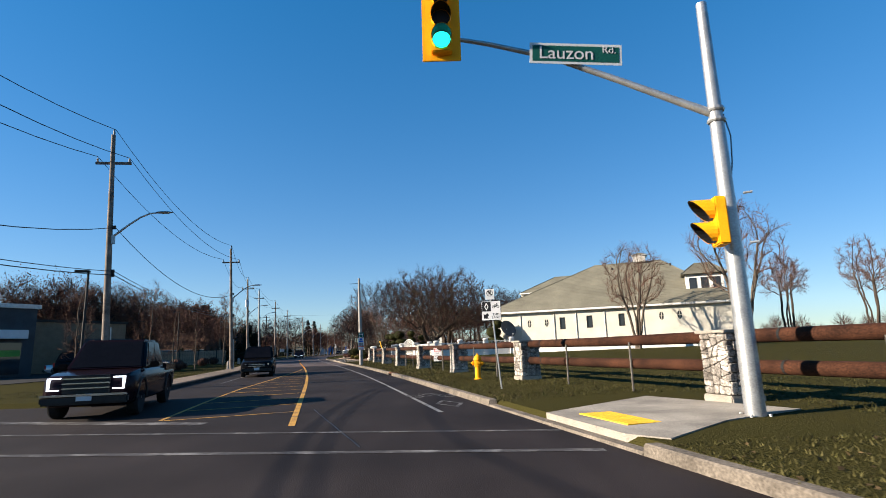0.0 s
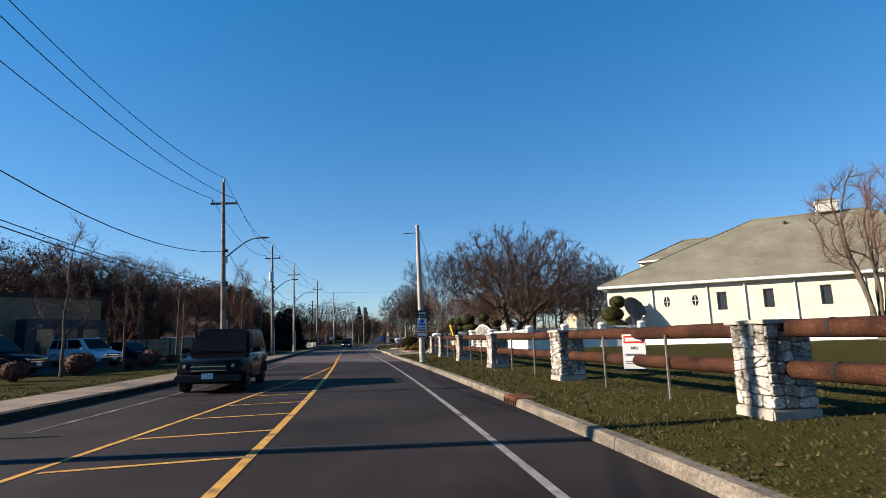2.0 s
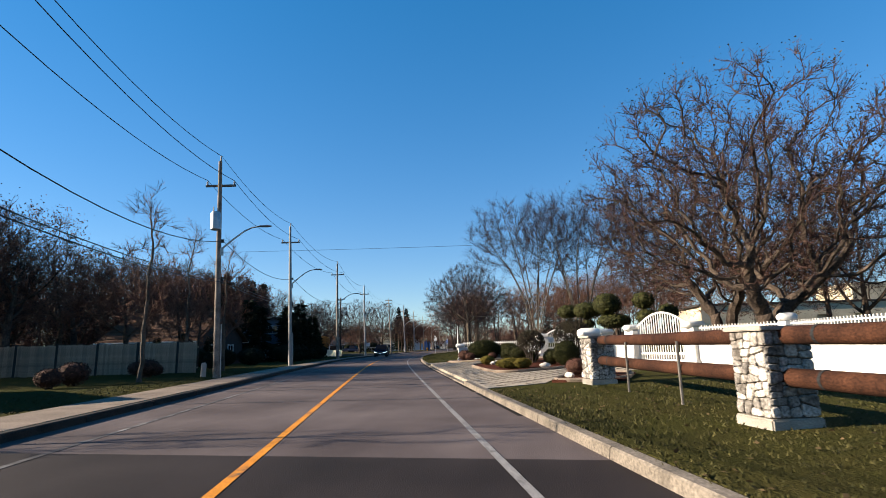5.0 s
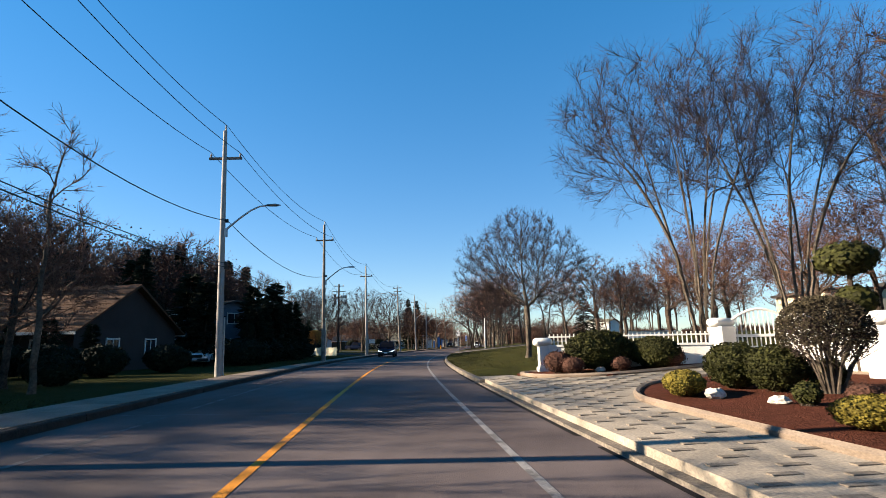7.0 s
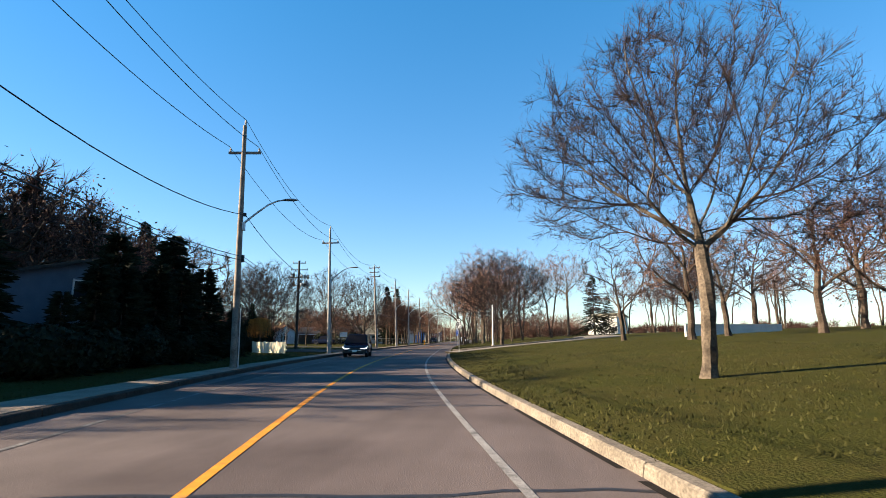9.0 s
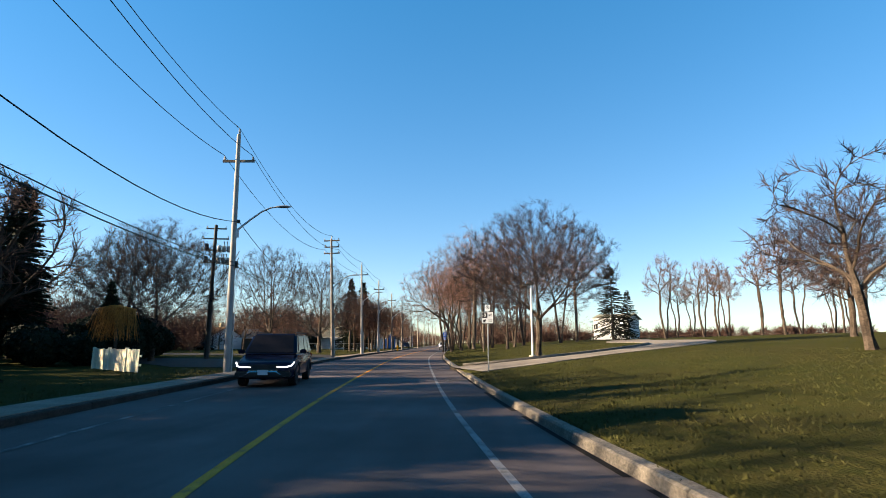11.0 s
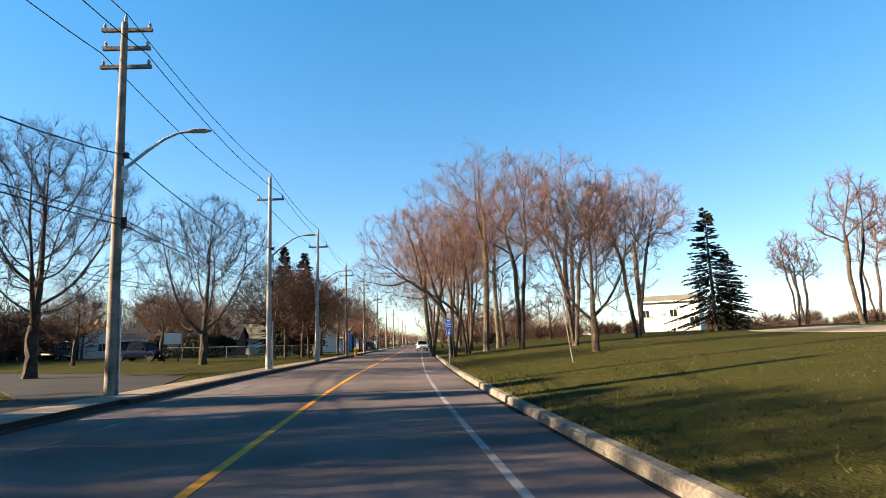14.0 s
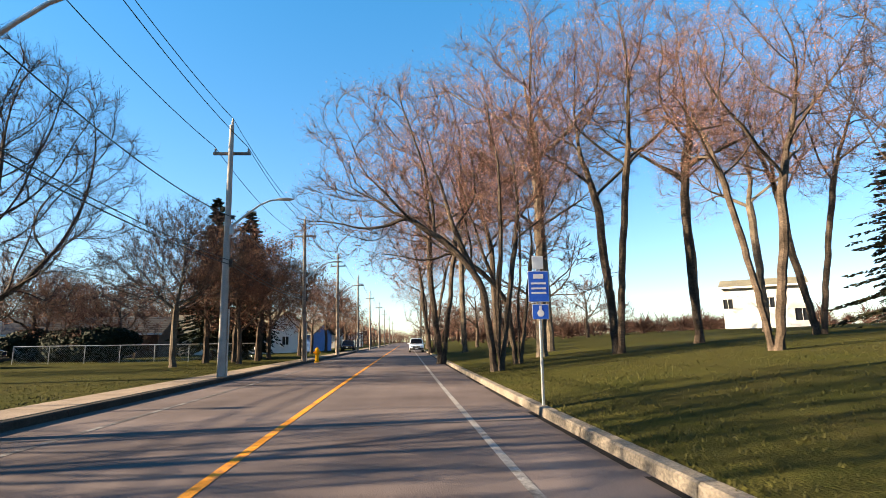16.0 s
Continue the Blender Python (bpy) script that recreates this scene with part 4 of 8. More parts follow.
for k in range(3):
    for z in (9.0, 8.6):
        s = Soup()
        s.lathe([(0.13, 0), (0.17, 0.05), (0.17, 0.5), (0.1, 0.56)], (0.45 + 0.38 * k, -0.2 + 0.1 * k, z - (9.0 - z) * 1.6), 10)
        part("transformer", s, GALV, ep, smooth=True)
    s = Soup()
    s.tube([(0.5 + 0.3 * k, 0.1, 8.0), (0.7 + 0.2 * k, 0.1, 6.6), (0.35, 0.1, 5.3)], 0.02, 4, False)
    part("jumper_cable", s, CABLE, ep)
cable("phone_cable", [Vector((-35.2, 122.2, 5.6)), Vector((-47, 142, 6.1)), Vector((-50, 175, 6.0)), Vector((-52, 205, 6))], 0.35, 0.02, "thick black overhead cable between poles")
cable("phone_cable", [Vector((-35.2, 122.2, 5.3)), Vector((-47, 142, 5.8)), Vector((-50, 175, 5.7)), Vector((-52, 205, 5.7))], 0.35, 0.02, "thick black overhead cable between poles")

# ---- traffic signal at the corner ----
sp = thing("signal_pole", 6.95, 1.95, 0.15, 0, label="galvanised traffic signal pole with a curved mast arm", category="traffic signal")
s = Soup()
s.tube([(0, 0, 0), (0.0, 0, 3.5), (0.0, 0, 7.25)], [0.155, 0.13, 0.09], 14)
part("shaft", s, GALV, sp, smooth=True)
s = Soup()
s.box((0, 0, 0.02), (0.42, 0.42, 0.05))
for a in (-0.15, 0.15):
    for b in (-0.15, 0.15):
        s.lathe([(0.025, 0.04), (0.025, 0.1)], (a, b, 0), 6)
part("base_plate", s, GALV, sp, bevel=0.006)
s = Soup()
s.tube([(0.05, 0, 5.08), (-0.45, 0.1, 5.36), (-1.5, 0.4, 6.02), (-2.65, 0.56, 6.6), (-3.85, 0.58, 6.93), (-4.45, 0.56, 7.04)], [0.08, 0.07, 0.06, 0.052, 0.045, 0.04], 10)
part("mast_arm", s, GALV, sp, smooth=True)
s = Soup()
for z in (4.95, 5.15):
    s.lathe([(0.14, z), (0.155, z + 0.03), (0.14, z + 0.08)], (0, 0, 0), 12)
part("collar", s, GALV, sp)
s = Soup()
s.tube([(0.12, -0.02, 5.1), (0.2, -0.02, 4.7), (0.16, -0.02, 4.2), (0.13, 0, 4.0)], 0.012, 5, False)
part("loop_cable", s, CABLE, sp)


def signal_head(parent_xyz, rz, label, lens=None, board_w=0.72, h=1.55, n_lens=3, hood=0.26):
    """Signal head facing -y with cut-away visors; board_w 0 leaves the backboard out."""
    root = thing("traffic_light", *parent_xyz, rz, label=label, category="traffic light")
    s = Soup()
    if board_w:
        s.box((0, 0.06, 0), (board_w, 0.03, h))
        part("backboard", s, SIGNALYELLOW, root, bevel=0.01)
        s = Soup()
    s.box((0, -0.04, 0), (0.38, 0.18, h * 0.86 if board_w else h))
    part("housing", s, SIGNALYELLOW, root, bevel=0.02)
    step = h * (0.29 if n_lens == 3 else 0.48)
    for k in range(n_lens):
        z = step * ((n_lens - 1) / 2 - k)
        s = Soup()
        s.lathe([(0.165, -0.145), (0.15, -0.15), (0.02, -0.155)], (0, 0, z), 20, "y")
        on = lens and k == 2
        lamp = part("lens", s, lens if on else SIGNBLACK, root, "lit green lens" if on else "dark lens")
        for nm, r0, m_ in (("visor", 0.19, SIGNALYELLOW), ("visor_lining", 0.18, SIGNBLACK)):
            s = Soup()
            n = 14
            for i in range(n):
                vs = []
                for a in (radians(-50 + 280 * i / n), radians(-50 + 280 * (i + 1) / n)):
                    ln = 0.13 + hood * (0.12 + 0.88 * (0.5 + 0.5 * math.sin(a)))
                    vs += [(math.cos(a) * r0, -0.13, z + math.sin(a) * r0), (math.cos(a) * r0, -ln, z + math.sin(a) * r0)]
                s.add(vs, [(0, 2, 3, 1)])
            part(nm, s, m_, lamp)
    return root


GREENLIT = lit("green_signal_light", (0.02, 0.55, 0.5), 1.2)
signal_head((2.22, 2.35, 7.45), 0, "yellow three-lens traffic light showing green", GREENLIT)
sh = signal_head((6.64, 1.64, 3.27), -100, "yellow traffic light seen from its side", None, 0, 0.78, 2, 0.34)
s = Soup()
s.tube([(0.2, 0.3, -0.4), (0.25, 0.42, -0.4)], 0.02, 5)
s.tube([(0.2, 0.3, 0.4), (0.25, 0.42, 0.4)], 0.02, 5)
part("bracket", s, GALV, sh)


def board(root, x, y, z, w, h, m, label="", border=None, name="panel"):
    """Sheet-metal sign panel facing -y."""
    s = Soup()
    s.box((x, y, z), (w, 0.006, h))
    p = part(name, s, border or m, root, label, bevel=0.002)
    if border:
        s = Soup()
        s.box((x, y - 0.004, z), (w * 0.94, 0.005, h - w * 0.06))
        part("face", s, m, p)
    return p


ss = thing("street_sign", 4.72, 2.36, 6.72, 0, label="green street name sign hung on the mast arm", category="sign")
pn = board(ss, 0, 0, 0, 1.72, 0.42, SIGNGREEN, "green panel with white border", SIGNWHITE)
ss.rotation_euler = (0, radians(3.5), 0)
words("lettering", "Lauzon", 0.36, upright(-0.18, -0.012, 0.0), SIGNWHITE, pn, "white lettering")
words("lettering", "Rd.", 0.2, upright(0.62, -0.012, 0.09), SIGNWHITE, pn, "white lettering")


def bike_sign(x, y, z0, rz, lean, zs, w=0.62, label=""):
    root = thing("bike_lane_sign", x, y, z0, rz, label=label or "white bike lane sign with no-parking panel above, steel post", category="sign")
    s = Soup()
    s.tube([(0, 0.03, -0.3), (lean * 0.5, 0.03, zs * 0.6), (lean, 0.03, zs + w * 1.28)], 0.025, 6)
    part("post", s, GALV, root)
    k = w / 0.62
    cx_, cz = lean * 0.9, zs + w * 0.5
    p = board(root, cx_, -0.01, cz, w, w, SIGNWHITE, "white panel with black border", SIGNBLACK)
    s = Soup()
    s.box((cx_ - 0.145 * k, -0.018, cz + 0.13 * k), (0.27 * k, 0.004, 0.30 * k))
    part("black_square", s, SIGNBLACK, p)
    s = Soup()
    for a, b in (((0, 0.12), (0.065, 0)), ((0.065, 0), (0, -0.12)), ((0, -0.12), (-0.065, 0)), ((-0.065, 0), (0, 0.12))):
        o = Vector((cx_ - 0.145 * k, -0.0225, cz + 0.13 * k))
        s.add([o + Vector((a[0], 0, a[1])) * k, o + Vector((b[0], 0, b[1])) * k, o + Vector((b[0], 0, b[1])) * 0.62 * k, o + Vector((a[0], 0, a[1])) * 0.62 * k], [(0, 1, 2, 3)])
    part("diamond", s, SIGNWHITE, p)
    s = Soup()
    for o in (-0.065, 0.065):
        ring = [Vector((math.cos(a) * 0.045, 0, math.sin(a) * 0.045)) for a in np.linspace(0, 6.2832, 15)]
        c = Vector((cx_ + 0.145 * k + o * k, -0.018, cz + 0.12 * k))
        for a, b in zip(ring[:-1], ring[1:]):
            s.add([c + a * k, c + b * k, c + b * 0.72 * k, c + a * 0.72 * k], [(0, 1, 2, 3)])
    for a, b in (((-0.065, 0), (-0.02, 0.07)), ((-0.02, 0.07), (0.05, 0.07)), ((0.05, 0.07), (0.0, 0.0)), ((0.0, 0), (-0.02, 0.07)), ((0.065, 0), (0.045, 0.1)), ((0.0, 0), (-0.065, 0)), ((0.02, 0.1), (0.06, 0.1))):
        c = Vector((cx_ + 0.145 * k, -0.018, cz + 0.12 * k))
        q, r = Vector((a[0], 0, a[1])) * k, Vector((b[0], 0, b[1])) * k
        t = (r - q).normalized().cross(Vector((0, 1, 0))) * 0.006
        s.add([c + q - t, c + r - t, c + r + t, c + q + t], [(0, 1, 2, 3)])
    part("bicycle_symbol", s, SIGNBLACK, p)
    s = Soup()
    o = Vector((cx_ - 0.16 * k, -0.018, cz - 0.16 * k))
    s.add([o + Vector((u * k, 0, v * k)) for u, v in ((-0.08, -0.08), (0.08, -0.08), (0.035, -0.035), (0.09, 0.03), (0.03, 0.09), (-0.035, 0.03), (-0.08, 0.08))], [(0, 1, 2, 3, 4, 5, 6)])
    part("arrow", s, SIGNBLACK, p)
    words("lettering", "THIS", 0.105 * k, upright(cx_ + 0.14 * k, -0.018, cz - 0.12 * k), SIGNBLACK, p)
    words("lettering", "LANE", 0.105 * k, upright(cx_ + 0.14 * k, -0.018, cz - 0.21 * k), SIGNBLACK, p)
    zt = cz + w * 0.5 + 0.2 * k
    s = Soup()
    s.box((lean, -0.01, zt), (0.28 * k, 0.006, 0.32 * k))
    q = part("no_parking_panel", s, SIGNWHITE, root, "small white no-parking panel", bevel=0.002)
    words("lettering", "P", 0.17 * k, upright(lean, -0.016, zt + 0.04 * k), SIGNBLACK, q)
    s = Soup()
    ring = [Vector((math.cos(a) * 0.1, 0, math.sin(a) * 0.1)) for a in np.linspace(0, 6.2832, 21)]
    c = Vector((lean, -0.018, zt + 0.04 * k))
    for a, b in zip(ring[:-1], ring[1:]):
        s.add([c + a * k, c + b * k, c + b * 0.84 * k, c + a * 0.84 * k], [(0, 1, 2, 3)])
    t = Vector((0.012, 0, 0.012)) * k
    a, b = Vector((-0.07, 0, 0.07)) * k, Vector((0.07, 0, -0.07)) * k
    s.add([c + a - t, c + b - t, c + b + t, c + a + t], [(0, 1, 2, 3)])
    part("ban_ring", s, SIGNBLACK, q)
    return root


bike_sign(3.78, 9.3, 0.14, -12, -0.25, 2.02, 0.6)
bike_sign(-23.75, 121.7, 0.22, -5, 0.0, 2.0, 0.5)

# right-hand pole with posters and signs
rp_ = thing("sign_pole", -5.2, 40.85, 0.2, 14, label="grey concrete pole with four notice panels", category="utility pole")
s = Soup()
s.tube([(0, 0, -0.3), (-0.1, 0, 3.8), (-0.2, 0, 7.6)], [0.165, 0.14, 0.1], 12)
part("shaft", s, POLECONC, rp_, smooth=True)
s = Soup()
s.tube([(-1.0, 0, 7.1), (-0.2, 0, 7.15)], 0.02, 5)
part("bracket_wire", s, CABLE, rp_)
s = Soup()
s.tube([(-0.1, 0.05, 7.3), (0.25, 0.05, 6.2), (0.45, 0.05, 5.4)], 0.012, 4, False)
part("hanging_wire", s, CABLE, rp_)
for z, h, m, lab in ((2.55, 0.42, SIGNGREEN, "green route panel"), (2.1, 0.42, SIGNWHITE, "white panel with a blue emblem"), (1.7, 0.36, SIGNWHITE, "white notice with illegible lines"), (1.38, 0.26, SIGNWHITE, "white notice with a red band")):
    p = board(rp_, -0.03, -0.17, z, 0.5, h, m, lab)
    s = Soup()
    if h == 0.42 and m is SIGNGREEN:
        for a in (-0.13, 0, 0.13):
            s.box((-0.03 + a, -0.175, z + 0.05), (0.08, 0.004, 0.1))
            s.box((-0.03 + a, -0.175, z - 0.11), (0.05, 0.004, 0.06))
        part("emblem", s, SIGNWHITE, p)
    elif h == 0.42:
        s.lathe([(0.11, -0.176), (0.1, -0.178)], (-0.03, 0, z + 0.06), 14, "y")
        s.box((-0.03, -0.177, z - 0.12), (0.4, 0.004, 0.1))
        part("emblem", s, SIGNBLUE, p)
    elif h == 0.36:
        for a in (0.1, 0.02, -0.06):
            s.box((-0.03, -0.176, z + a), (0.4, 0.004, 0.035))
        part("text_bar", s, SIGNBLACK, p)
        s = Soup()
        s.box((-0.03, -0.176, z - 0.14), (0.48, 0.004, 0.06))
        part("red_band", s, SIGNRED, p)
    else:
        s.box((-0.03, -0.176, z - 0.06), (0.44, 0.004, 0.07))
        part("red_band", s, SIGNRED, p)

# blue bus stop sign
bs = thing("bus_stop_sign", -29.1, 164.45, 0.25, 2, label="blue bus stop sign on a steel post", category="sign")
s = Soup()
s.tube([(0, 0.03, -0.3), (0.02, 0.03, 2.75)], 0.03, 6)
part("post", s, GALV, bs)
p = board(bs, 0.0, 0, 2.18, 0.42, 0.62, SIGNBLUE, "blue panel with white lines", SIGNWHITE)
s = Soup()
s.box((0, -0.009, 2.38), (0.2, 0.004, 0.09))
for a in (2.24, 2.14, 2.05):
    s.box((0, -0.009, a), (0.3, 0.004, 0.035))
part("text_bar", s, SIGNWHITE, p)
p = board(bs, 0.02, 0, 1.68, 0.33, 0.3, SIGNBLUE, "blue wheelchair panel", SIGNWHITE)
s = Soup()
s.lathe([(0.07, -0.009), (0.06, -0.011)], (0.02, 0, 1.65), 12, "y")
s.box((0.02, -0.01, 1.76), (0.05, 0.004, 0.08))
part("emblem", s, SIGNWHITE, p)
s = Soup()
s.box((0, 0, 2.66), (0.22, 0.02, 0.26))
part("top_panel", s, SIGNWHITE, bs, "white panel", bevel=0.004)

# park lamp post
lp = thing("park_lamp", -21.3, 129.1, lawn(-21.3, 129.1), 0, label="white park lamp post with a flat dark head", category="lamp post")
s = Soup()
s.tube([(0, 0, 0.2), (0, 0, 4.1)], [0.065, 0.05], 10)
part("post", s, WHITEPAINT, lp, smooth=True)
s = Soup()
s.lathe([(0.2, -0.1), (0.2, 0.18), (0.17, 0.22)], (0, 0, 0), 12)
part("footing", s, CONCRETE, lp)
s = Soup()
s.box((-0.15, 0, 4.14), (0.6, 0.3, 0.09))
part("lamp_head", s, FRAMEDARK, lp, bevel=0.02)
for x, y, h, ln in ((-24.2, 154.1, 2.6, -0.35),):
    st = thing("stake", x, y, lawn(x, y), 0, label="thin weathered wooden stake leaning in the lawn", category="stake")
    s = Soup()
    s.tube([(0, 0, -0.2), (ln, 0, h)], [0.022, 0.018], 6)
    part("rod", s, POLEWOOD, st)

# hydrant
hy = thing("fire_hydrant", 3.38, 14.1, lawn(3.38, 14.1) - 0.04, -10, label="bright yellow cast-iron fire hydrant on the lawn", category="hydrant")
s = Soup()
s.lathe([(0.17, 0), (0.17, 0.05), (0.115, 0.08), (0.11, 0.5), (0.15, 0.53), (0.15, 0.57), (0.12, 0.6), (0.125, 0.72), (0.16, 0.75), (0.16, 0.78)], k=18)
part("barrel", s, HYDRANT, hy, smooth=True)
s = Soup()
s.lathe([(0.15, 0.78), (0.145, 0.84), (0.11, 0.9), (0.06, 0.94), (0.035, 0.95), (0.035, 1.0)], k=18)
part("bonnet", s, HYDRANT, hy, smooth=True)
for sx in (-1, 1):
    s = Soup()
    s.lathe([(0.065, sx * 0.08), (0.065, sx * 0.16), (0.085, sx * 0.17), (0.085, sx * 0.21), (0.03, sx * 0.22), (0.03, sx * 0.26)], (0, 0, 0.64), 12, "x")
    part("side_nozzle", s, HYDRANT, hy)
s = Soup()
s.lathe([(0.09, -0.08), (0.09, -0.17), (0.11, -0.18), (0.11, -0.22), (0.03, -0.23), (0.03, -0.27)], (0, 0, 0.62), 14, "y")
part("front_nozzle", s, HYDRANT, hy)
s = Soup()
for a in range(8):
    s.lathe([(0.015, 0.55), (0.015, 0.59)], (0.135 * math.cos(a * 0.785), 0.135 * math.sin(a * 0.785), 0), 6)
part("bolt_ring", s, FRAMEDARK, hy)

# rusty kerb inlet
di = thing("storm_drain", -0.86, 23.25, 0.0, heading(23), label="rust-brown iron storm drain inlet set in the kerb", category="storm drain")
s = Soup()
s.box((0.2, 0, 0.14), (0.5, 0.95, 0.05))
part("cover_plate", s, IRONRUST, di, bevel=0.012)
s = Soup()
s.box((-0.04, 0, 0.06), (0.05, 0.9, 0.12))
part("inlet_frame", s, IRONRUST, di, bevel=0.01)
for k in range(5):
    s = Soup()
    s.box((-0.075, -0.36 + 0.18 * k, 0.06), (0.02, 0.05, 0.09))
    part("inlet_bar", s, SIGNBLACK, di)

# ---- stone pier and pipe fence ----
PIERS = [(9.75, -4.4), (7.23, 4.1), (4.62, 12.8), (2.39, 20.1), (0.38, 27.15), (-1.55, 33.85), (-3.34, 40.8), (-5.05, 47.6), (-6.6, 55.4)]


def rubble(poly, rnd, most):
    """Splits a convex face by slanting cuts into irregular stones of at most that area."""
    n = len(poly)
    area = 0.5 * abs(sum(poly[i][0] * poly[(i + 1) % n][1] - poly[(i + 1) % n][0] * poly[i][1] for i in range(n)))
    if area < most * rnd.uniform(0.6, 1.5):
        return [poly]
    xs, zs = [p[0] for p in poly], [p[1] for p in poly]
    w_, h_ = max(xs) - min(xs), max(zs) - min(zs)
    turn = rnd.gauss(0, 0.17) + (math.pi / 2 if h_ * 1.25 > w_ else 0)
    nx, nz = math.cos(turn), math.sin(turn)
    ox, oz = sum(xs) / n + rnd.uniform(-0.12, 0.12) * w_, sum(zs) / n + rnd.uniform(-0.12, 0.12) * h_
    halves = ([], [])
    for i in range(n):
        (ax, az), (bx, bz) = poly[i], poly[(i + 1) % n]
        da, db = (ax - ox) * nx + (az - oz) * nz, (bx - ox) * nx + (bz - oz) * nz
        halves[da > 0].append((ax, az))
        if (da > 0) != (db > 0):
            t = da / (da - db)
            for half in halves:
                half.append((ax + (bx - ax) * t, az + (bz - az) * t))
    return [q for half in halves if len(half) > 2 for q in rubble(half, rnd, most)]


def stone_pier(x, y, rz, seed, label):
    """Field-stone pier with a slab cap; stones are pieces of their own, proud of the mortar."""
    rnd = random.Random(seed)
    W, H = 0.7, 1.32
    root = thing("stone_pier", x, y, lawn(x, y) - 0.03, rz, label=label, category="stone pier", group="fence piers")
    s = Soup()
    s.box((0, 0, H / 2), (W - 0.06, W - 0.06, H))
    core = part("mortar_core", s, MORTAR, root)
    s = Soup()
    s.box((0, 0, 0.06), (W + 0.06, W + 0.06, 0.2))
    part("footing", s, CONCRETE, root, bevel=0.02)
    s = Soup()
    s.box((0, 0, H + 0.03), (W + 0.12, W + 0.12, 0.06))
    part("cap", s, CONCRETE, root, "flat concrete cap slab", bevel=0.012)
    for f in range(4):
        rot = Matrix.Rotation(f * math.pi / 2, 3, "Z")
        face = [(-W / 2, 0.17), (W / 2, 0.17), (W / 2, H), (-W / 2, H)]
        for q in rubble(face, rnd, 0.036):
            q = [((1 - t) * a_[0] + t * b_[0], (1 - t) * a_[1] + t * b_[1]) for a_, b_ in zip(q, q[1:] + q[:1]) for t in (0.17, 0.83)]
            mx, mz = sum(p[0] for p in q) / len(q), sum(p[1] for p in q) / len(q)
            pr, tilt, n = rnd.uniform(0.02, 0.042), rnd.uniform(-0.03, 0.03), len(q)
            vs = []
            for k, d in ((0.93, 0.0), (0.9, 0.65), (0.76, 1.0)):
                vs += [rot @ Vector((mx + (x_ - mx) * k, -W / 2 + 0.02 - pr * d - tilt * (x_ - mx) * (d > 0), mz + (z_ - mz) * k)) for x_, z_ in q]
            st = Soup()
            st.add(vs, [(i + r, (i + 1) % n + r, (i + 1) % n + n + r, i + n + r) for r in (0, n) for i in range(n)] + [tuple(range(2 * n, 3 * n))])
            part("stone", st, STONE, core)
    return root


fdir = []
for i, (x, y) in enumerate(PIERS):
    a = heading(y)
    ca, sa = math.cos(radians(a)), math.sin(radians(a))
    fdir.append((x + 0.35 * ca + 0.35 * sa, y + 0.35 * sa - 0.35 * ca, a))
for i, (x, y, a) in enumerate(fdir):
    stone_pier(x, y, a, 40 + i, "pale field-stone pier with a flat cap in the roadside fence")
for i in range(len(fdir) - 1):
    (x0, y0, a0), (x1, y1, a1) = fdir[i], fdir[i + 1]
    root = thing("pipe_fence", (x0 + x1) / 2, (y0 + y1) / 2, 0, label="two rusty brown steel pipe rails on thin posts", category="fence", group="pipe fence bays")
    o = Vector(((x0 + x1) / 2, (y0 + y1) / 2, 0))
    A, B = Vector((x0, y0, lawn(x0, y0))) - o, Vector((x1, y1, lawn(x1, y1))) - o
    d = (B - A).normalized()
    for z in (1.22, 0.66):
        s = Soup()
        s.tube([A + d * 0.3 + Vector((0, 0, z)), (A + B) / 2 + Vector((0, 0, z - 0.015)), B - d * 0.3 + Vector((0, 0, z))], 0.125, 14)
        rail = part("pipe_rail", s, RUST, root, smooth=True)
        s = Soup()
        m = A.lerp(B, 0.86) + Vector((0, 0, z))
        s.tube([m - d * 0.025, m + d * 0.025], 0.13, 14)
        part("coupling", s, TIRE, rail, "dark joint band")
    for t in (0.32, 0.66):
        q = A.lerp(B, t)
        q.z = lawn(q.x + o.x, q.y + o.y)
        s = Soup()
        e = d.cross(Vector((0, 0, 1))) * 0.15
        s.tube([q - e + Vector((0, 0, -0.2)), q - e + Vector((0, 0, 1.16))], 0.027, 6)
        part("post", s, POSTGREY, root)
# notice on the fence
ns = thing("notice_sign", 1.82, 23.6, -0.02, heading(22) - 28, label="white notice with a red top hung on the pipe rails", category="sign")
p = board(ns, 0, -0.310, 1.06, 0.46, 0.72, SIGNWHITE, "white notice panel")
s = Soup()
s.box((0, -0.316, 1.31), (0.4, 0.004, 0.15))
rb = part("red_bar", s, SIGNRED, p)
s = Soup()
s.box((0, -0.320, 1.31), (0.34, 0.004, 0.08))
part("text_bar", s, SIGNWHITE, rb)
words("lettering", "NO", 0.09, upright(0, -0.317, 1.13), SIGNBLACK, p)
words("lettering", "TRESPASSING", 0.066, upright(0, -0.317, 0.99), SIGNBLACK, p)
for dz in (-0.2, -0.24):
    s = Soup()
    s.box((0, -0.317, 1.06 + dz), (0.38, 0.004, 0.014))
    part("text_bar", s, SIGNBLACK, p)
gw = thing("guy_guard", -3.6, 44.2, lawn(-3.6, 44.2), 0, label="yellow guy-wire guard leaning by the fence", category="guy wire")
s = Soup()
s.tube([(0.25, 0, -0.1), (-0.35, 0, 2.0)], 0.05, 8)
part("sleeve", s, TACTILE, gw)

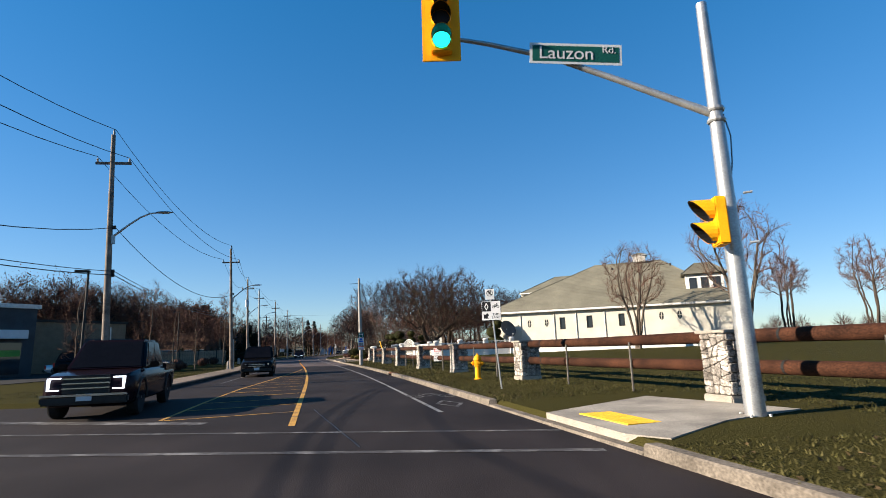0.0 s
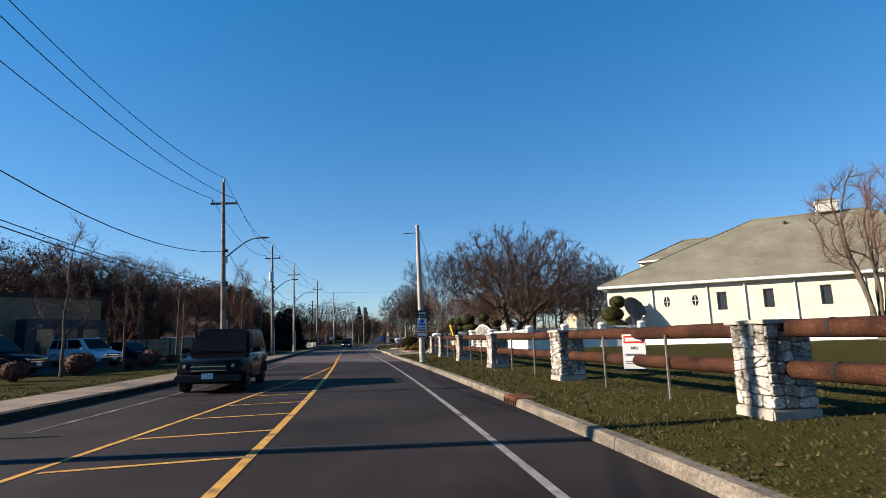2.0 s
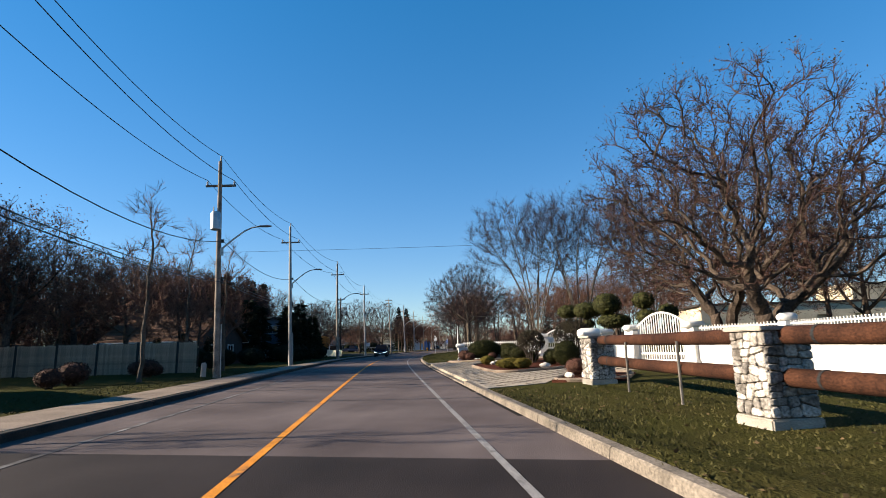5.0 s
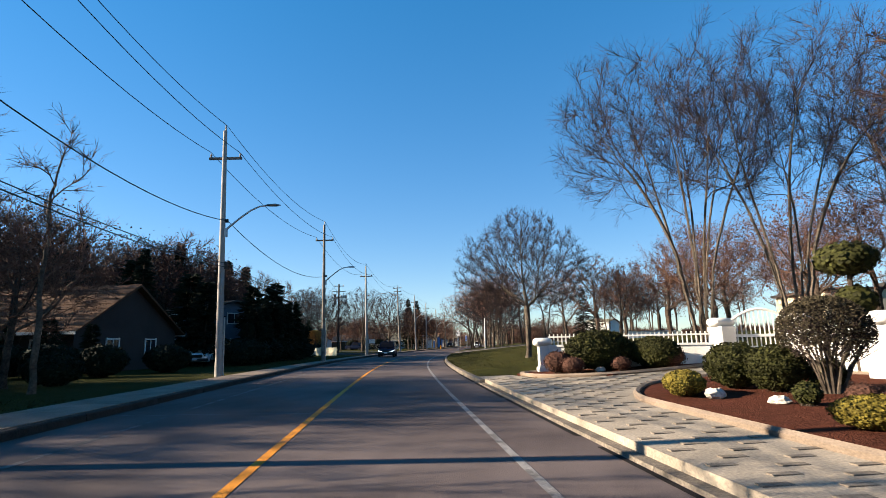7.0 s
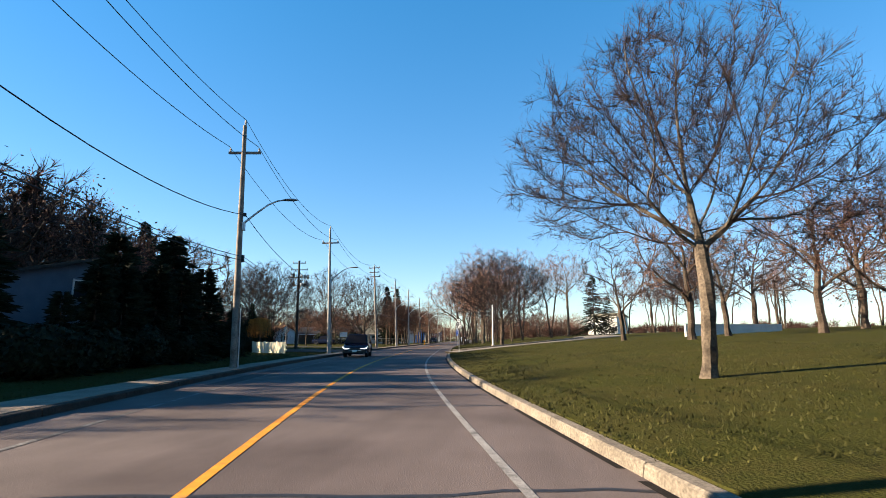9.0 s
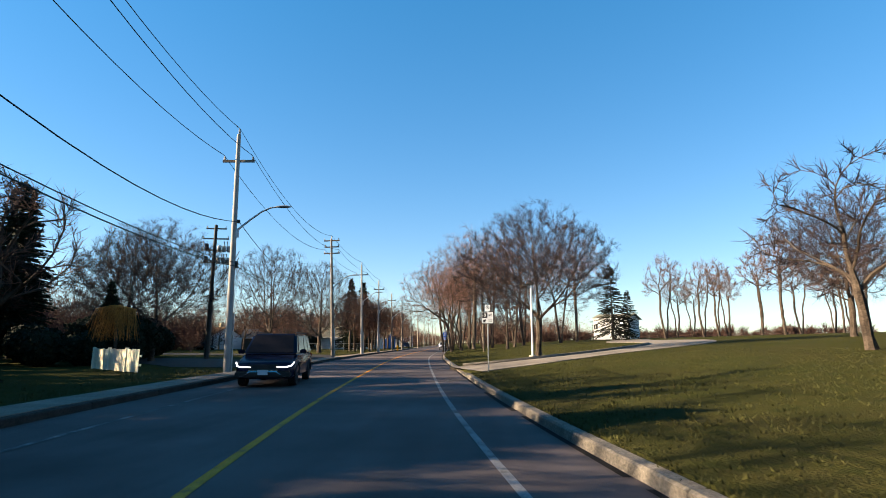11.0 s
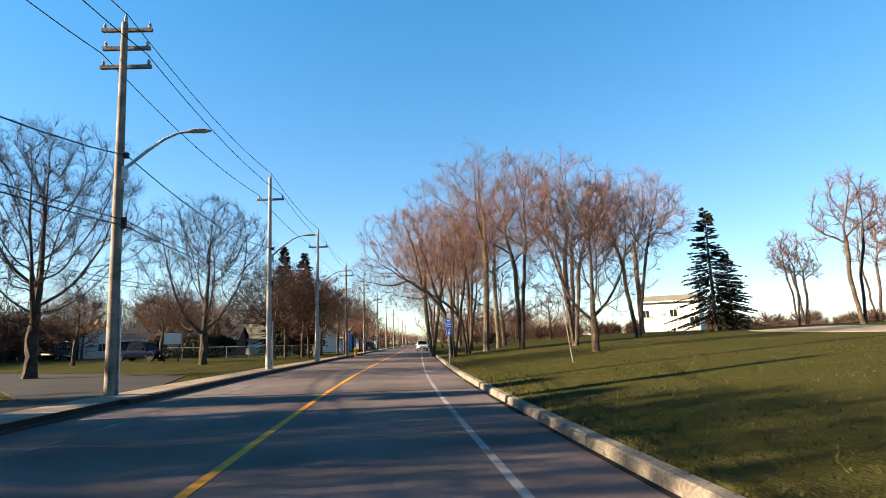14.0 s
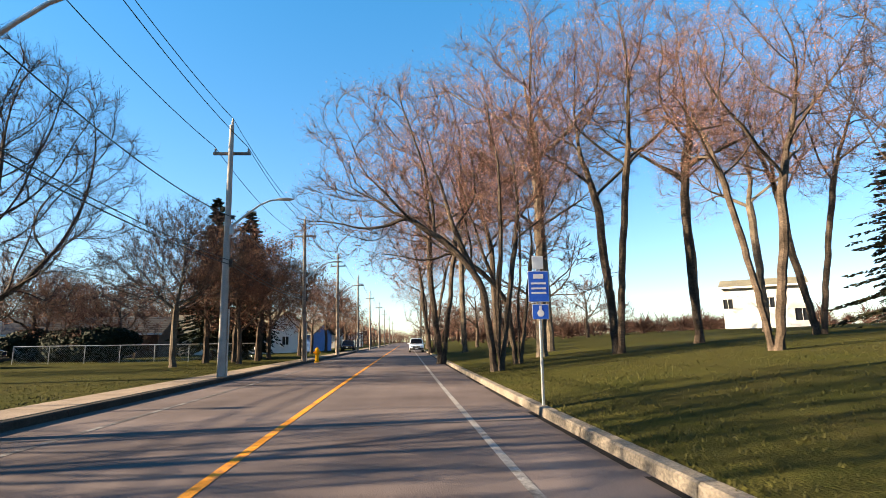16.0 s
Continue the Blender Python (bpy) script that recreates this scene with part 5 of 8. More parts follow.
# ---- church ----
U, NF, C0 = Vector((0.913, -0.407, 0)), Vector((-0.407, -0.913, 0)), Vector((7.8, 55.0, 0))
ch = thing("church", C0.x, C0.y, 0, math.degrees(math.atan2(U.y, U.x)), label="long cream stucco church with a grey hip roof and oval windows", category="church")
# local frame: x along the front, y to the back
CL, CD, EZ = 25.0, 18.0, 5.0


def wall_with_holes(root, name, x0, x1, z0, z1, y, th, holes, m):
    """Upright wall along x with real openings (cx, cz, w, h)."""
    xs = sorted({x0, x1} | {h[0] - h[2] / 2 for h in holes} | {h[0] + h[2] / 2 for h in holes})
    zs = sorted({z0, z1} | {h[1] - h[3] / 2 for h in holes} | {h[1] + h[3] / 2 for h in holes})
    s = Soup()
    for i in range(len(xs) - 1):
        for j in range(len(zs) - 1):
            mx, mz = (xs[i] + xs[i + 1]) / 2, (zs[j] + zs[j + 1]) / 2
            if any(abs(mx - h[0]) < h[2] / 2 and abs(mz - h[1]) < h[3] / 2 for h in holes):
                continue
            s.box((mx, y + th / 2, mz), (xs[i + 1] - xs[i], th, zs[j + 1] - zs[j]))
    return part(name, s, m, root, weld=True)


OV = [(4.4, 3.75), (6.35, 3.78), (18.2, 3.95), (19.9, 3.98)]
RE = [(8.1, 3.65), (11.0, 3.7), (14.3, 3.75)]
wall = wall_with_holes(ch, "front_wall", 0, CL, 0.2, EZ, 0, 0.35, [(x, z, 0.62, 1.0) for x, z in OV] + [(x, z, 0.62, 1.3) for x, z in RE], STUCCO)
s = Soup()
s.box((0.17, CD / 2 + 0.2, EZ / 2), (0.34, CD - 0.4, EZ - 0.4))
s.box((CL - 0.17, CD / 2 + 0.2, EZ / 2), (0.34, CD - 0.4, EZ - 0.4))
s.box((CL / 2, CD - 0.17, EZ / 2), (CL, 0.34, EZ - 0.4))
part("outer_wall", s, STUCCO, ch)
for x, z in OV:
    # oval surround fills the square opening
    s = Soup()
    n = 24
    for i in range(n):
        a0, a1 = 2 * math.pi * i / n, 2 * math.pi * (i + 1) / n

        def sq(a):
            k = 1 / max(abs(math.cos(a)), abs(math.sin(a)))
            return (0.31 * k * math.cos(a), 0.5 * k * math.sin(a))
        q = [(0.22 * math.cos(a0), 0.42 * math.sin(a0)), (0.22 * math.cos(a1), 0.42 * math.sin(a1)), sq(a1), sq(a0)]
        s.add([(x + u, 0.06, z + v) for u, v in q] + [(x + u, -0.012, z + v) for u, v in q], [(4, 5, 6, 7), (0, 1, 5, 4)])
    win = part("oval_window", s, STUCCO, ch, weld=True)
    s = Soup()
    s.box((x, 0.1, z), (0.6, 0.02, 0.98))
    part("pane", s, DARKGLASS, win, "dark glass")
    s = Soup()
    s.box((x, 0.05, z), (0.05, 0.04, 0.84))
    s.box((x, 0.05, z), (0.44, 0.04, 0.05))
    part("glazing_bar", s, STUCCO, win)
for x, z in RE:
    s = Soup()
    s.box((x, 0.1, z), (0.6, 0.02, 1.28))
    win = part("window_pane", s, DARKGLASS, ch, "dark tall window")
    s = Soup()
    s.box((x - 0.28, 0.04, z), (0.06, 0.09, 1.28))
    s.box((x + 0.28, 0.04, z), (0.06, 0.09, 1.28))
    s.box((x, 0.04, z + 0.61), (0.5, 0.09, 0.06))
    s.box((x, 0.04, z - 0.61), (0.5, 0.09, 0.06))
    part("window_frame", s, FRAMEDARK, win)
for i, x in enumerate((3.4, 7.2, 9.6, 12.6, 16.4)):
    s = Soup()
    s.tube([(x, -0.05, 1.0), (x, -0.05, EZ - 0.1)], 0.05, 6)
    part("downspout", s, STUCCO, ch)
s = Soup()
s.box((CL / 2, -0.25, EZ + 0.08), (CL + 1.2, 0.5, 0.22))
s.box((-0.35, CD / 2, EZ + 0.08), (0.5, CD, 0.22))
s.box((CL + 0.35, CD / 2, EZ + 0.08), (0.5, CD, 0.22))
part("eave_fascia", s, WHITEPAINT, ch, "white fascia", bevel=0.02)
E0, RZ = EZ + 0.19, 10.9


def roof(root, name, x0, x1, y0, y1, z0, rx0, rx1, zr, m, course=0.38):
    """Hip roof laid in stepped courses of shingles."""
    ym = (y0 + y1) / 2
    s = Soup()
    n = int(math.hypot(ym - y0, zr - z0) / course)
    for i in range(n):
        t0, t1 = i / n, (i + 1) / n
        lift = 0.02
        r0 = [(x0 + (rx0 - x0) * t0, y0 + (ym - y0) * t0), (x1 + (rx1 - x1) * t0, y0 + (ym - y0) * t0), (x1 + (rx1 - x1) * t0, y1 + (ym - y1) * t0), (x0 + (rx0 - x0) * t0, y1 + (ym - y1) * t0)]
        r1 = [(x0 + (rx0 - x0) * t1, y0 + (ym - y0) * t1), (x1 + (rx1 - x1) * t1, y0 + (ym - y0) * t1), (x1 + (rx1 - x1) * t1, y1 + (ym - y1) * t1), (x0 + (rx0 - x0) * t1, y1 + (ym - y1) * t1)]
        za, zb = z0 + (zr - z0) * t0, z0 + (zr - z0) * t1
        vs = [(*p, za + lift) for p in r0] + [(*p, zb) for p in r1] + [(*p, za) for p in r0]
        s.add(vs, [(j, (j + 1) % 4, (j + 1) % 4 + 4, j + 4) for j in range(4)] + [(j + 8, (j + 1) % 4 + 8, (j + 1) % 4, j) for j in range(4)])
    s.add([(x0, y0, z0), (x1, y0, z0), (x1, y1, z0), (x0, y1, z0)], [(3, 2, 1, 0)])
    s.add([(rx0, ym, zr), (rx1, ym, zr), (rx1, ym + 0.01, zr), (rx0, ym + 0.01, zr)], [(0, 1, 2, 3)])
    rf = part(name, s, m, root, weld=True)
    s = Soup()
    s.tube([(rx0, ym, zr), (rx1, ym, zr)], 0.1, 6)
    for a, b in (((x0, y0, z0), (rx0, ym, zr)), ((x1, y0, z0), (rx1, ym, zr)), ((x0, y1, z0), (rx0, ym, zr)), ((x1, y1, z0), (rx1, ym, zr))):
        s.tube([a, b], 0.07, 5)
    part("ridge_cap", s, m, rf)
    return rf


mr = roof(ch, "main_roof", -0.6, CL + 0.6, -0.5, CD + 0.5, E0, 10.7, 18.5, RZ, ROOFGREY)
s = Soup()
s.box((5.6, 12.5, 6.7), (8.4, 9.0, 2.6))
up = part("upper_wall", s, STUCCO, ch)
roof(ch, "wing_roof", 1.3, 9.9, 7.6, 17.4, 8.0, 4.9, 8.0, 10.3, ROOFGREY)
s = Soup()
s.box((5.6, 7.7, 7.95), (8.5, 0.2, 0.16))
s.box((1.4, 12.5, 7.95), (0.2, 9.6, 0.16))
part("wing_fascia", s, WHITEPAINT, ch)
s = Soup()
s.box((16.1, 9, 11.25), (1.4, 1.4, 0.75))
s.box((16.1, 9, 11.66), (1.7, 1.7, 0.12))
cu = part("cupola", s, WHITEPAINT, ch, "white square cupola", bevel=0.03)
s = Soup()
s.add([(15.2, 8.1, 11.72), (17.0, 8.1, 11.72), (17.0, 9.9, 11.72), (15.2, 9.9, 11.72), (16.1, 9, 12.1)], [(0, 1, 4), (1, 2, 4), (2, 3, 4), (3, 0, 4), (3, 2, 1, 0)])
part("cupola_roof", s, ROOFGREY, cu)
s = Soup()
for k in range(5):
    s.box((16.1, 8.28, 11.0 + 0.11 * k), (1.0, 0.04, 0.05))
part("louvre", s, STUCCO, cu)
# dormer at the east end
s = Soup()
s.box((22.6, 4.0, 7.2), (3.6, 4.0, 2.0))
dm = part("dormer", s, WHITEPAINT, ch, "white dormer with dark windows", bevel=0.02)
roof(dm, "dormer_roof", 20.4, 24.8, 1.6, 6.4, 8.2, 21.8, 23.4, 9.5, ROOFGREY)
for x in (21.5, 22.6, 23.7):
    s = Soup()
    s.box((x, 1.98, 7.2), (0.7, 0.06, 1.2))
    part("dormer_window", s, DARKGLASS, dm)
for x in (13, 19.5):
    s = Soup()
    s.tube([(x, 7.6, 9.6), (x, 7.6, 10.3)], 0.12, 8)
    part("roof_vent", s, FRAMEDARK, mr)
# big dish beside the church
sd = thing("satellite_dish", 9.35, 53.1, lawn(9.35, 53.1), 30, label="large dark satellite dish beside the church", category="satellite dish")
s = Soup()
prof = [(0.06, 0.3), (0.42, 0.22), (0.76, 0.08), (0.95, -0.07), (0.98, -0.1), (0.92, -0.05), (0.42, 0.17), (0.06, 0.24)]
s.lathe(prof, (0, 0, 0), 28, "y")
rm = Matrix.Rotation(radians(-25), 3, "X")
s.v = [tuple(rm @ Vector(p) + Vector((0, 0, 2.7))) for p in s.v]
part("dish", s, mat("dish_grey", (0.10, 0.095, 0.09), 0.7, 0.15, 2, 0.05), sd, smooth=True)
s = Soup()
s.tube([(0, 0.35, -0.2), (0, 0.3, 2.7)], 0.09, 8)
part("mast", s, GALV, sd)
s = Soup()
s.tube([(0, -0.05, 1.45), (0, -0.9, 2.1)], 0.02, 5)
s.box((0, -0.92, 2.12), (0.12, 0.16, 0.12))
part("feed_horn", s, GALV, sd)

# ---- estate entrance: paved drive, beds, white walls and gates ----
PAVER = mat("buff_pavers", (0.25, 0.212, 0.168), 0.85, 0.2, 1.2, 0.35, 30, island=0.1)
DARKPAVER = mat("dark_pavers", (0.15, 0.125, 0.1), 0.85, 0.25, 2, 0.35, 30, island=0.2)
ROCKM = mat("pale_rock", (0.48, 0.44, 0.39), 0.85, 0.2, 4, 0.6, 20)
pad("driveway", [at(54.9, RIGHT + 0.19)[:2], (-7.70, 55.91), (-7.40, 57.40), (-6.60, 58.80), (-2.60, 62.20), (1.60, 65.80), (5.00, 70.50), (-0.44, 72.76), (-3.45, 76.80), (-6.58, 80.47), (-7.71, 78.99), (-9.85, 77.06), (-11.78, 75.68), (-13.73, 75.63), (-14.60, 77.69), at(78.0, RIGHT + 0.19)[:2], at(70, RIGHT + 0.19)[:2], at(62, RIGHT + 0.19)[:2]],
    0.02, PAVER, "buff concrete paver driveway with small dark pavers", "driveway")
drive = thing("paver_pattern", label="dark rectangular pavers set in the buff driveway", category="paver", kind="structure")
BED1 = [(-11.50, 70.27), (-11.55, 69.1), (-11.1, 67.3), (-10.6, 65.4), (-10.2, 63.9), (-9.85, 62.8), (-9.4, 62.15), (-8.8, 62.1), (-7.9, 62.65), (-6.75, 63.65), (-3.17, 67.47), (-3.89, 69.72), (-6.62, 72.66), (-9.03, 73.39), (-10.93, 72.07)]
BED2 = [(-14.4, 77.55), (-13.7, 76.0), (-12.9, 75.4), (-11.4, 75.1), (-9.3, 75.85), (-7.6, 76.8), (-7.7, 77.4), (-13.3, 78.05)]
BED3 = [(-7.5, 56.1), (-5.4, 55.6), (-4.6, 58.6), (-6.0, 59.2), (-7.1, 57.7)]


def inside(p, poly):
    c = False
    for i in range(len(poly)):
        (x0, y0), (x1, y1) = poly[i], poly[i - 1]
        if (y0 > p[1]) != (y1 > p[1]) and p[0] < (x1 - x0) * (p[1] - y0) / (y1 - y0) + x0:
            c = not c
    return c


APRON = [(-9.60, 55.31), (-7.90, 55.90), (-7.60, 57.61), (-6.80, 58.90), (-2.79, 62.41), (1.20, 65.70), (-2.70, 67.45), (-7.20, 63.30), (-8.60, 63.10), (-10.40, 64.70), (-11.31, 67.35), (-11.85, 70.47), (-11.04, 72.44), (-9.05, 73.72), (-7.16, 73.02), (-4.58, 76.20), (-7.63, 78.65), (-9.93, 76.92), (-11.87, 75.53), (-13.73, 75.45), (-14.60, 77.07)]
AP = APRON + [tuple(at(y, RIGHT + 0.4)[:2]) for y in (77, 74, 70, 66, 62, 58, 55.6)]
bar = Soup()
bar.box((0, 0, 0), (0.29, 0.1, 0.016))
bar_me = bar.mesh("paver", DARKPAVER)
rest, count = Soup(), 0
for i in range(70):
    for j in range(40):
        y = 55.3 + i * 0.36
        n = RIGHT + 0.45 + j * 0.62 + (0.31 if i % 2 else 0)
        p = at(y, n)
        if not inside(p[:2], AP):
            continue
        p.z = lawn(p.x, p.y) + 0.022
        rot = radians(heading(y))
        if count < 300:
            ob = new("paver", bar_me)
            ob.parent = drive
            ob.matrix_basis = Matrix.Translation(p) @ Matrix.Rotation(rot, 4, "Z")
            count += 1
        else:
            rest.box(p, (0.29, 0.1, 0.016), Matrix.Rotation(rot, 3, "Z"))
if rest.v:
    tagged(part("paver_field", rest, DARKPAVER, drive), kind="stuff")


def bed(poly, label):
    ob = pad("flower_bed", poly, 0.07, MULCH, label, "flower bed")
    s = Soup()
    q = [Vector((x, y, lawn(x, y) + 0.06)) for x, y in poly + poly[:1]]
    pts = []
    for a, b in zip(q[:-1], q[1:]):
        pts += [a.lerp(b, t) for t in (0, 0.25, 0.5, 0.75)]
    for _ in range(2):
        pts = [(pts[i - 1] + pts[i] * 2 + pts[(i + 1) % len(pts)]) / 4 for i in range(len(pts))]
    s.tube(pts + pts[:1], 0.075, 6)
    tagged(part("bed_edging", s, WALK), "rounded concrete edging round the mulch bed", "kerb", kind="structure")
    return ob


bed(BED1, "red-brown mulch bed with shrubs and rocks")
bed(BED2, "red-brown mulch bed by the white wall")
bed(BED3, "small mulch bed beside the stone pier")

S_GREEN = shrub(1, 0.62, 0.62, 0.5, LEAFGREEN, "clipped round evergreen shrub in the mulch bed")
S_GOLD = shrub(2, 0.75, 0.5, 0.31, LEAFGOLD, "golden-green clipped shrub in the mulch bed")
S_BIG = shrub(3, 0.72, 0.72, 0.66, LEAFGREEN, "large clipped evergreen mound in the mulch bed")
S_BROWN = shrub(5, 0.6, 0.6, 0.42, LEAFRED, "brown leafless low shrub in the mulch bed", dens=350)
S_CHIP = shrub(6, 0.22, 0.22, 0.2, LEAFGREEN, "tiny round shrub in the mulch bed")
S_BUSH = shrub(8, 1.1, 0.75, 0.62, LEAFGREEN, "broad olive-green shrub before the white wall", lobes=6, leaf=0.04)
for p, x, y, f in ((S_BUSH, -11.6, 76.7, 1.12), (S_BUSH, -9.9, 76.5, 0.85), (S_BROWN, -12.95, 76.5, 0.95), (S_BROWN, -12.5, 75.9, 0.7), (S_BROWN, -9.4, 76.3, 0.8), (S_BROWN, -11.0, 76.1, 0.6), (S_GOLD, -10.7, 69.4, 0.85), (S_GREEN, -9.45, 70.4, 1.0), (S_GREEN, -8.95, 69.6, 0.95), (S_GREEN, -7.2, 66.1, 0.78), (S_GOLD, -9.5, 65.4, 0.7), (S_GOLD, -9.15, 64.3, 0.85), (S_GOLD, -8.6, 64.2, 0.8), (S_BIG, -6.6, 64.5, 0.9), (S_CHIP, -8.2, 69.3, 1.6),
                   (S_CHIP, -9.30, 67.60, 1.0), (S_BROWN, -8.6, 67.4, 0.45), (S_BROWN, -6.7, 65.2, 0.75),
                   (S_BROWN, -6.60, 57.70, 0.75), (S_BROWN, -5.90, 57.90, 0.7)):
    put(p, x, y, x * 77, f, lawn(x, y) + 0.06)


def rock(x, y, r, seed):
    rnd = random.Random(seed)
    s = Soup()
    s.lathe([(0.1, 0)] + [(math.sin(t), 0.5 - 0.5 * math.cos(t)) for t in np.linspace(0.6, 2.7, 5)], k=9)
    s.v = [(a * r * rnd.uniform(0.75, 1.1), b * r * 0.7 * rnd.uniform(0.75, 1.1), c * r * 0.9 * rnd.uniform(0.9, 1.1)) for a, b, c in s.v]
    ob = part("rock", s, ROCKM)
    ob.matrix_basis = pose(x, y, lawn(x, y) + 0.04, 0, 0, seed * 40)
    tagged(ob, "pale boulder lying in the mulch bed", "rock")


for i, (x, y, r) in enumerate(((-7.6, 64.05, 0.27), (-10.3, 68.85, 0.25), (-11.41, 77.80, 0.28), (-6.9, 57.1, 0.22), (-9.6, 67.9, 0.18), (-11.62, 76.22, 0.2), (-10.4, 71.4, 0.2))):
    rock(x, y, r, i)


def umbrella_shrub(x, y, h, seed, r=0.95):
    """Bare pale stems fanning out under a rounded clipped top of fine brown twigs."""
    rnd = random.Random(seed)
    root = thing("umbrella_shrub", x, y, lawn(x, y) + 0.05, 0, label="pale-stemmed shrub with a rounded clipped olive-brown top", category="shrub")
    tw, lf = Soup(), Soup()
    ends = []
    for k in range(26):
        a, q = rnd.random() * 6.28, rnd.random() ** 0.5
        e = Vector((math.cos(a) * r * q * 0.85, math.sin(a) * r * q * 0.85, h * (0.48 + 0.3 * math.sqrt(max(0, 1 - q * q)) * rnd.uniform(0.6, 1.0))))
        m = e * 0.5 + Vector((rnd.gauss(0, 0.05), rnd.gauss(0, 0.05), 0.02))
        s = Soup()
        s.tube([(math.cos(a) * 0.1, math.sin(a) * 0.1, -0.1), m, e], [0.03, 0.02, 0.012], 5, False)
        ends.append(e)
        for _ in range(4):
            o = m.lerp(e, rnd.random())
            d = Vector((rnd.gauss(0, 0.22), rnd.gauss(0, 0.22), 0.3))
            s.tube([o, o + d], [0.012, 0.006], 4, False)
        part("stem", s, BARKPALE, root)
    for _ in range(900):
        e = rnd.choice(ends)
        d = Vector((rnd.gauss(0, 1), rnd.gauss(0, 1), rnd.gauss(0, 1))).normalized()
        t = Vector((d.x * r, d.y * r, h * 0.63 + d.z * h * 0.37))
        if (t - e).length > 0.75:
            continue
        tw.tube([e, e.lerp(t, 0.5) + Vector((rnd.gauss(0, 0.03), rnd.gauss(0, 0.03), 0.02)), t], [0.009, 0.006, 0.003], 3, False)
    for _ in range(9000):
        d = Vector((rnd.gauss(0, 1), rnd.gauss(0, 1), rnd.gauss(0, 1) + 0.25)).normalized()
        k = 1 - abs(rnd.gauss(0, 0.11)) + 0.07 * noise.noise(d * 3 + Vector((seed, 0, 0)))
        c = Vector((d.x * r * k, d.y * r * k, h * 0.63 + d.z * h * 0.37 * k))
        if d.z < -0.35 and rnd.random() < 0.8:
            continue
        a = Vector((rnd.gauss(0, 1), rnd.gauss(0, 1), rnd.gauss(0, 1))).normalized() * 0.03
        b = a.cross(Vector((rnd.gauss(0, 1), rnd.gauss(0, 1), rnd.gauss(0, 1)))).normalized() * 0.014
        lf.add([c - a, c - b, c + a, c + b], [(0, 1, 2, 3)])
    part("twig_crown", tw, TWIG, root)
    part("brown_top", lf, LEAFOLIVE, root, "dense olive-brown clipped top")


umbrella_shrub(-8.25, 69.1, 1.8, 1, 0.78)
umbrella_shrub(-6.1, 66.5, 2.15, 2, 1.0)


def topiary(x, y, balls, seed, label):
    rnd = random.Random(seed)
    root = thing("topiary", x, y, lawn(x, y), 0, label=label, category="topiary")
    s = Soup()
    s.tube([(0, 0, -0.1), (0.06, 0.03, balls[-1][2])], [0.09, 0.05], 7)
    part("trunk", s, BARK, root)
    for bx, by, bz, r, fl in balls:
        s = Soup()
        for _ in range(int(2200 * r * r)):
            d = Vector((rnd.gauss(0, 1), rnd.gauss(0, 1), rnd.gauss(0, 1))).normalized()
            c = Vector((bx + d.x * r, by + d.y * r, bz + d.z * r * fl)) * 1.0
            c += d * rnd.gauss(-0.02, 0.03)
            a = d.cross(Vector((rnd.gauss(0, 1), rnd.gauss(0, 1), rnd.gauss(0, 1)))).normalized() * 0.06
            b = (d.cross(a).normalized() + d * 0.4) * 0.045
            s.add([c - a, c - b, c + a, c + b], [(0, 1, 2, 3)])
        s.lathe([(0.05, bz - r * fl * 0.93)] + [(math.sin(t) * r * 0.93, bz - math.cos(t) * r * fl * 0.93) for t in np.linspace(0.3, 2.85, 9)], (bx, by, 0), 14)
        part("clipped_ball", s, LEAFGREEN, root)


topiary(-5.9, 72.7, [(0.1, 0, 1.75, 0.45, 0.9), (0, 0, 2.8, 0.68, 0.62)], 1, "dark green cloud-pruned topiary behind the white wall")
topiary(-5.0, 70.3, [(0, 0, 2.0, 0.4, 0.6), (0, 0, 2.75, 0.76, 0.62)], 2, "dark green cloud-pruned topiary behind the white wall")
topiary(-4.1, 68.7, [(0.3, 0, 2.05, 0.88, 0.42), (0, 0, 2.95, 0.74, 0.82)], 3, "tall spiral-clipped topiary behind the white wall")
topiary(-2.4, 67.7, [(0.1, 0, 2.15, 0.55, 0.7), (0, 0, 3.0, 0.55, 0.82)], 4, "tall stacked-ball topiary behind the white wall")
topiary(-1.0, 68.8, [(0, 0, 1.5, 0.4, 0.8), (0, 0, 2.35, 0.52, 0.8)], 5, "dark green stacked-ball topiary behind the white wall")
topiary(8.0, 53.4, [(0.0, 0, 1.3, 0.95, 0.75), (-0.25, 0, 2.4, 0.85, 0.7), (0.2, 0, 3.3, 0.62, 0.8)], 6, "dark green clipped topiary beside the church")


def white_pier(x, y, h, rz, w=0.55, cap=0.42, label="white pier with a rounded bolster cap"):
    root = thing("wall_pier", x, y, lawn(x, y) - 0.03, rz, label=label, category="pier", group="white wall piers")
    s = Soup()
    s.box((0, 0, h / 2), (w, w, h))
    part("shaft", s, WHITEPAINT, root, bevel=0.015)
    s = Soup()
    s.box((0, 0, 0.12), (w + 0.1, w + 0.1, 0.24))
    part("plinth", s, WHITEPAINT, root, bevel=0.015)
    s = Soup()
    ln = cap * 1.9
    s.lathe([(0.02, -ln / 2), (0.1, -ln / 2 + 0.02), (0.15, -ln / 2 + 0.1), (0.155, 0), (0.15, ln / 2 - 0.1), (0.1, ln / 2 - 0.02), (0.02, ln / 2)], (0, 0, h + 0.13), 16, "x")
    s.v = [(x_, y_ * (1.0 + cap * 1.4), z_) for x_, y_, z_ in s.v]
    part("cap", s, WHITEPAINT, root, "rounded bolster cap", smooth=True)
    return root


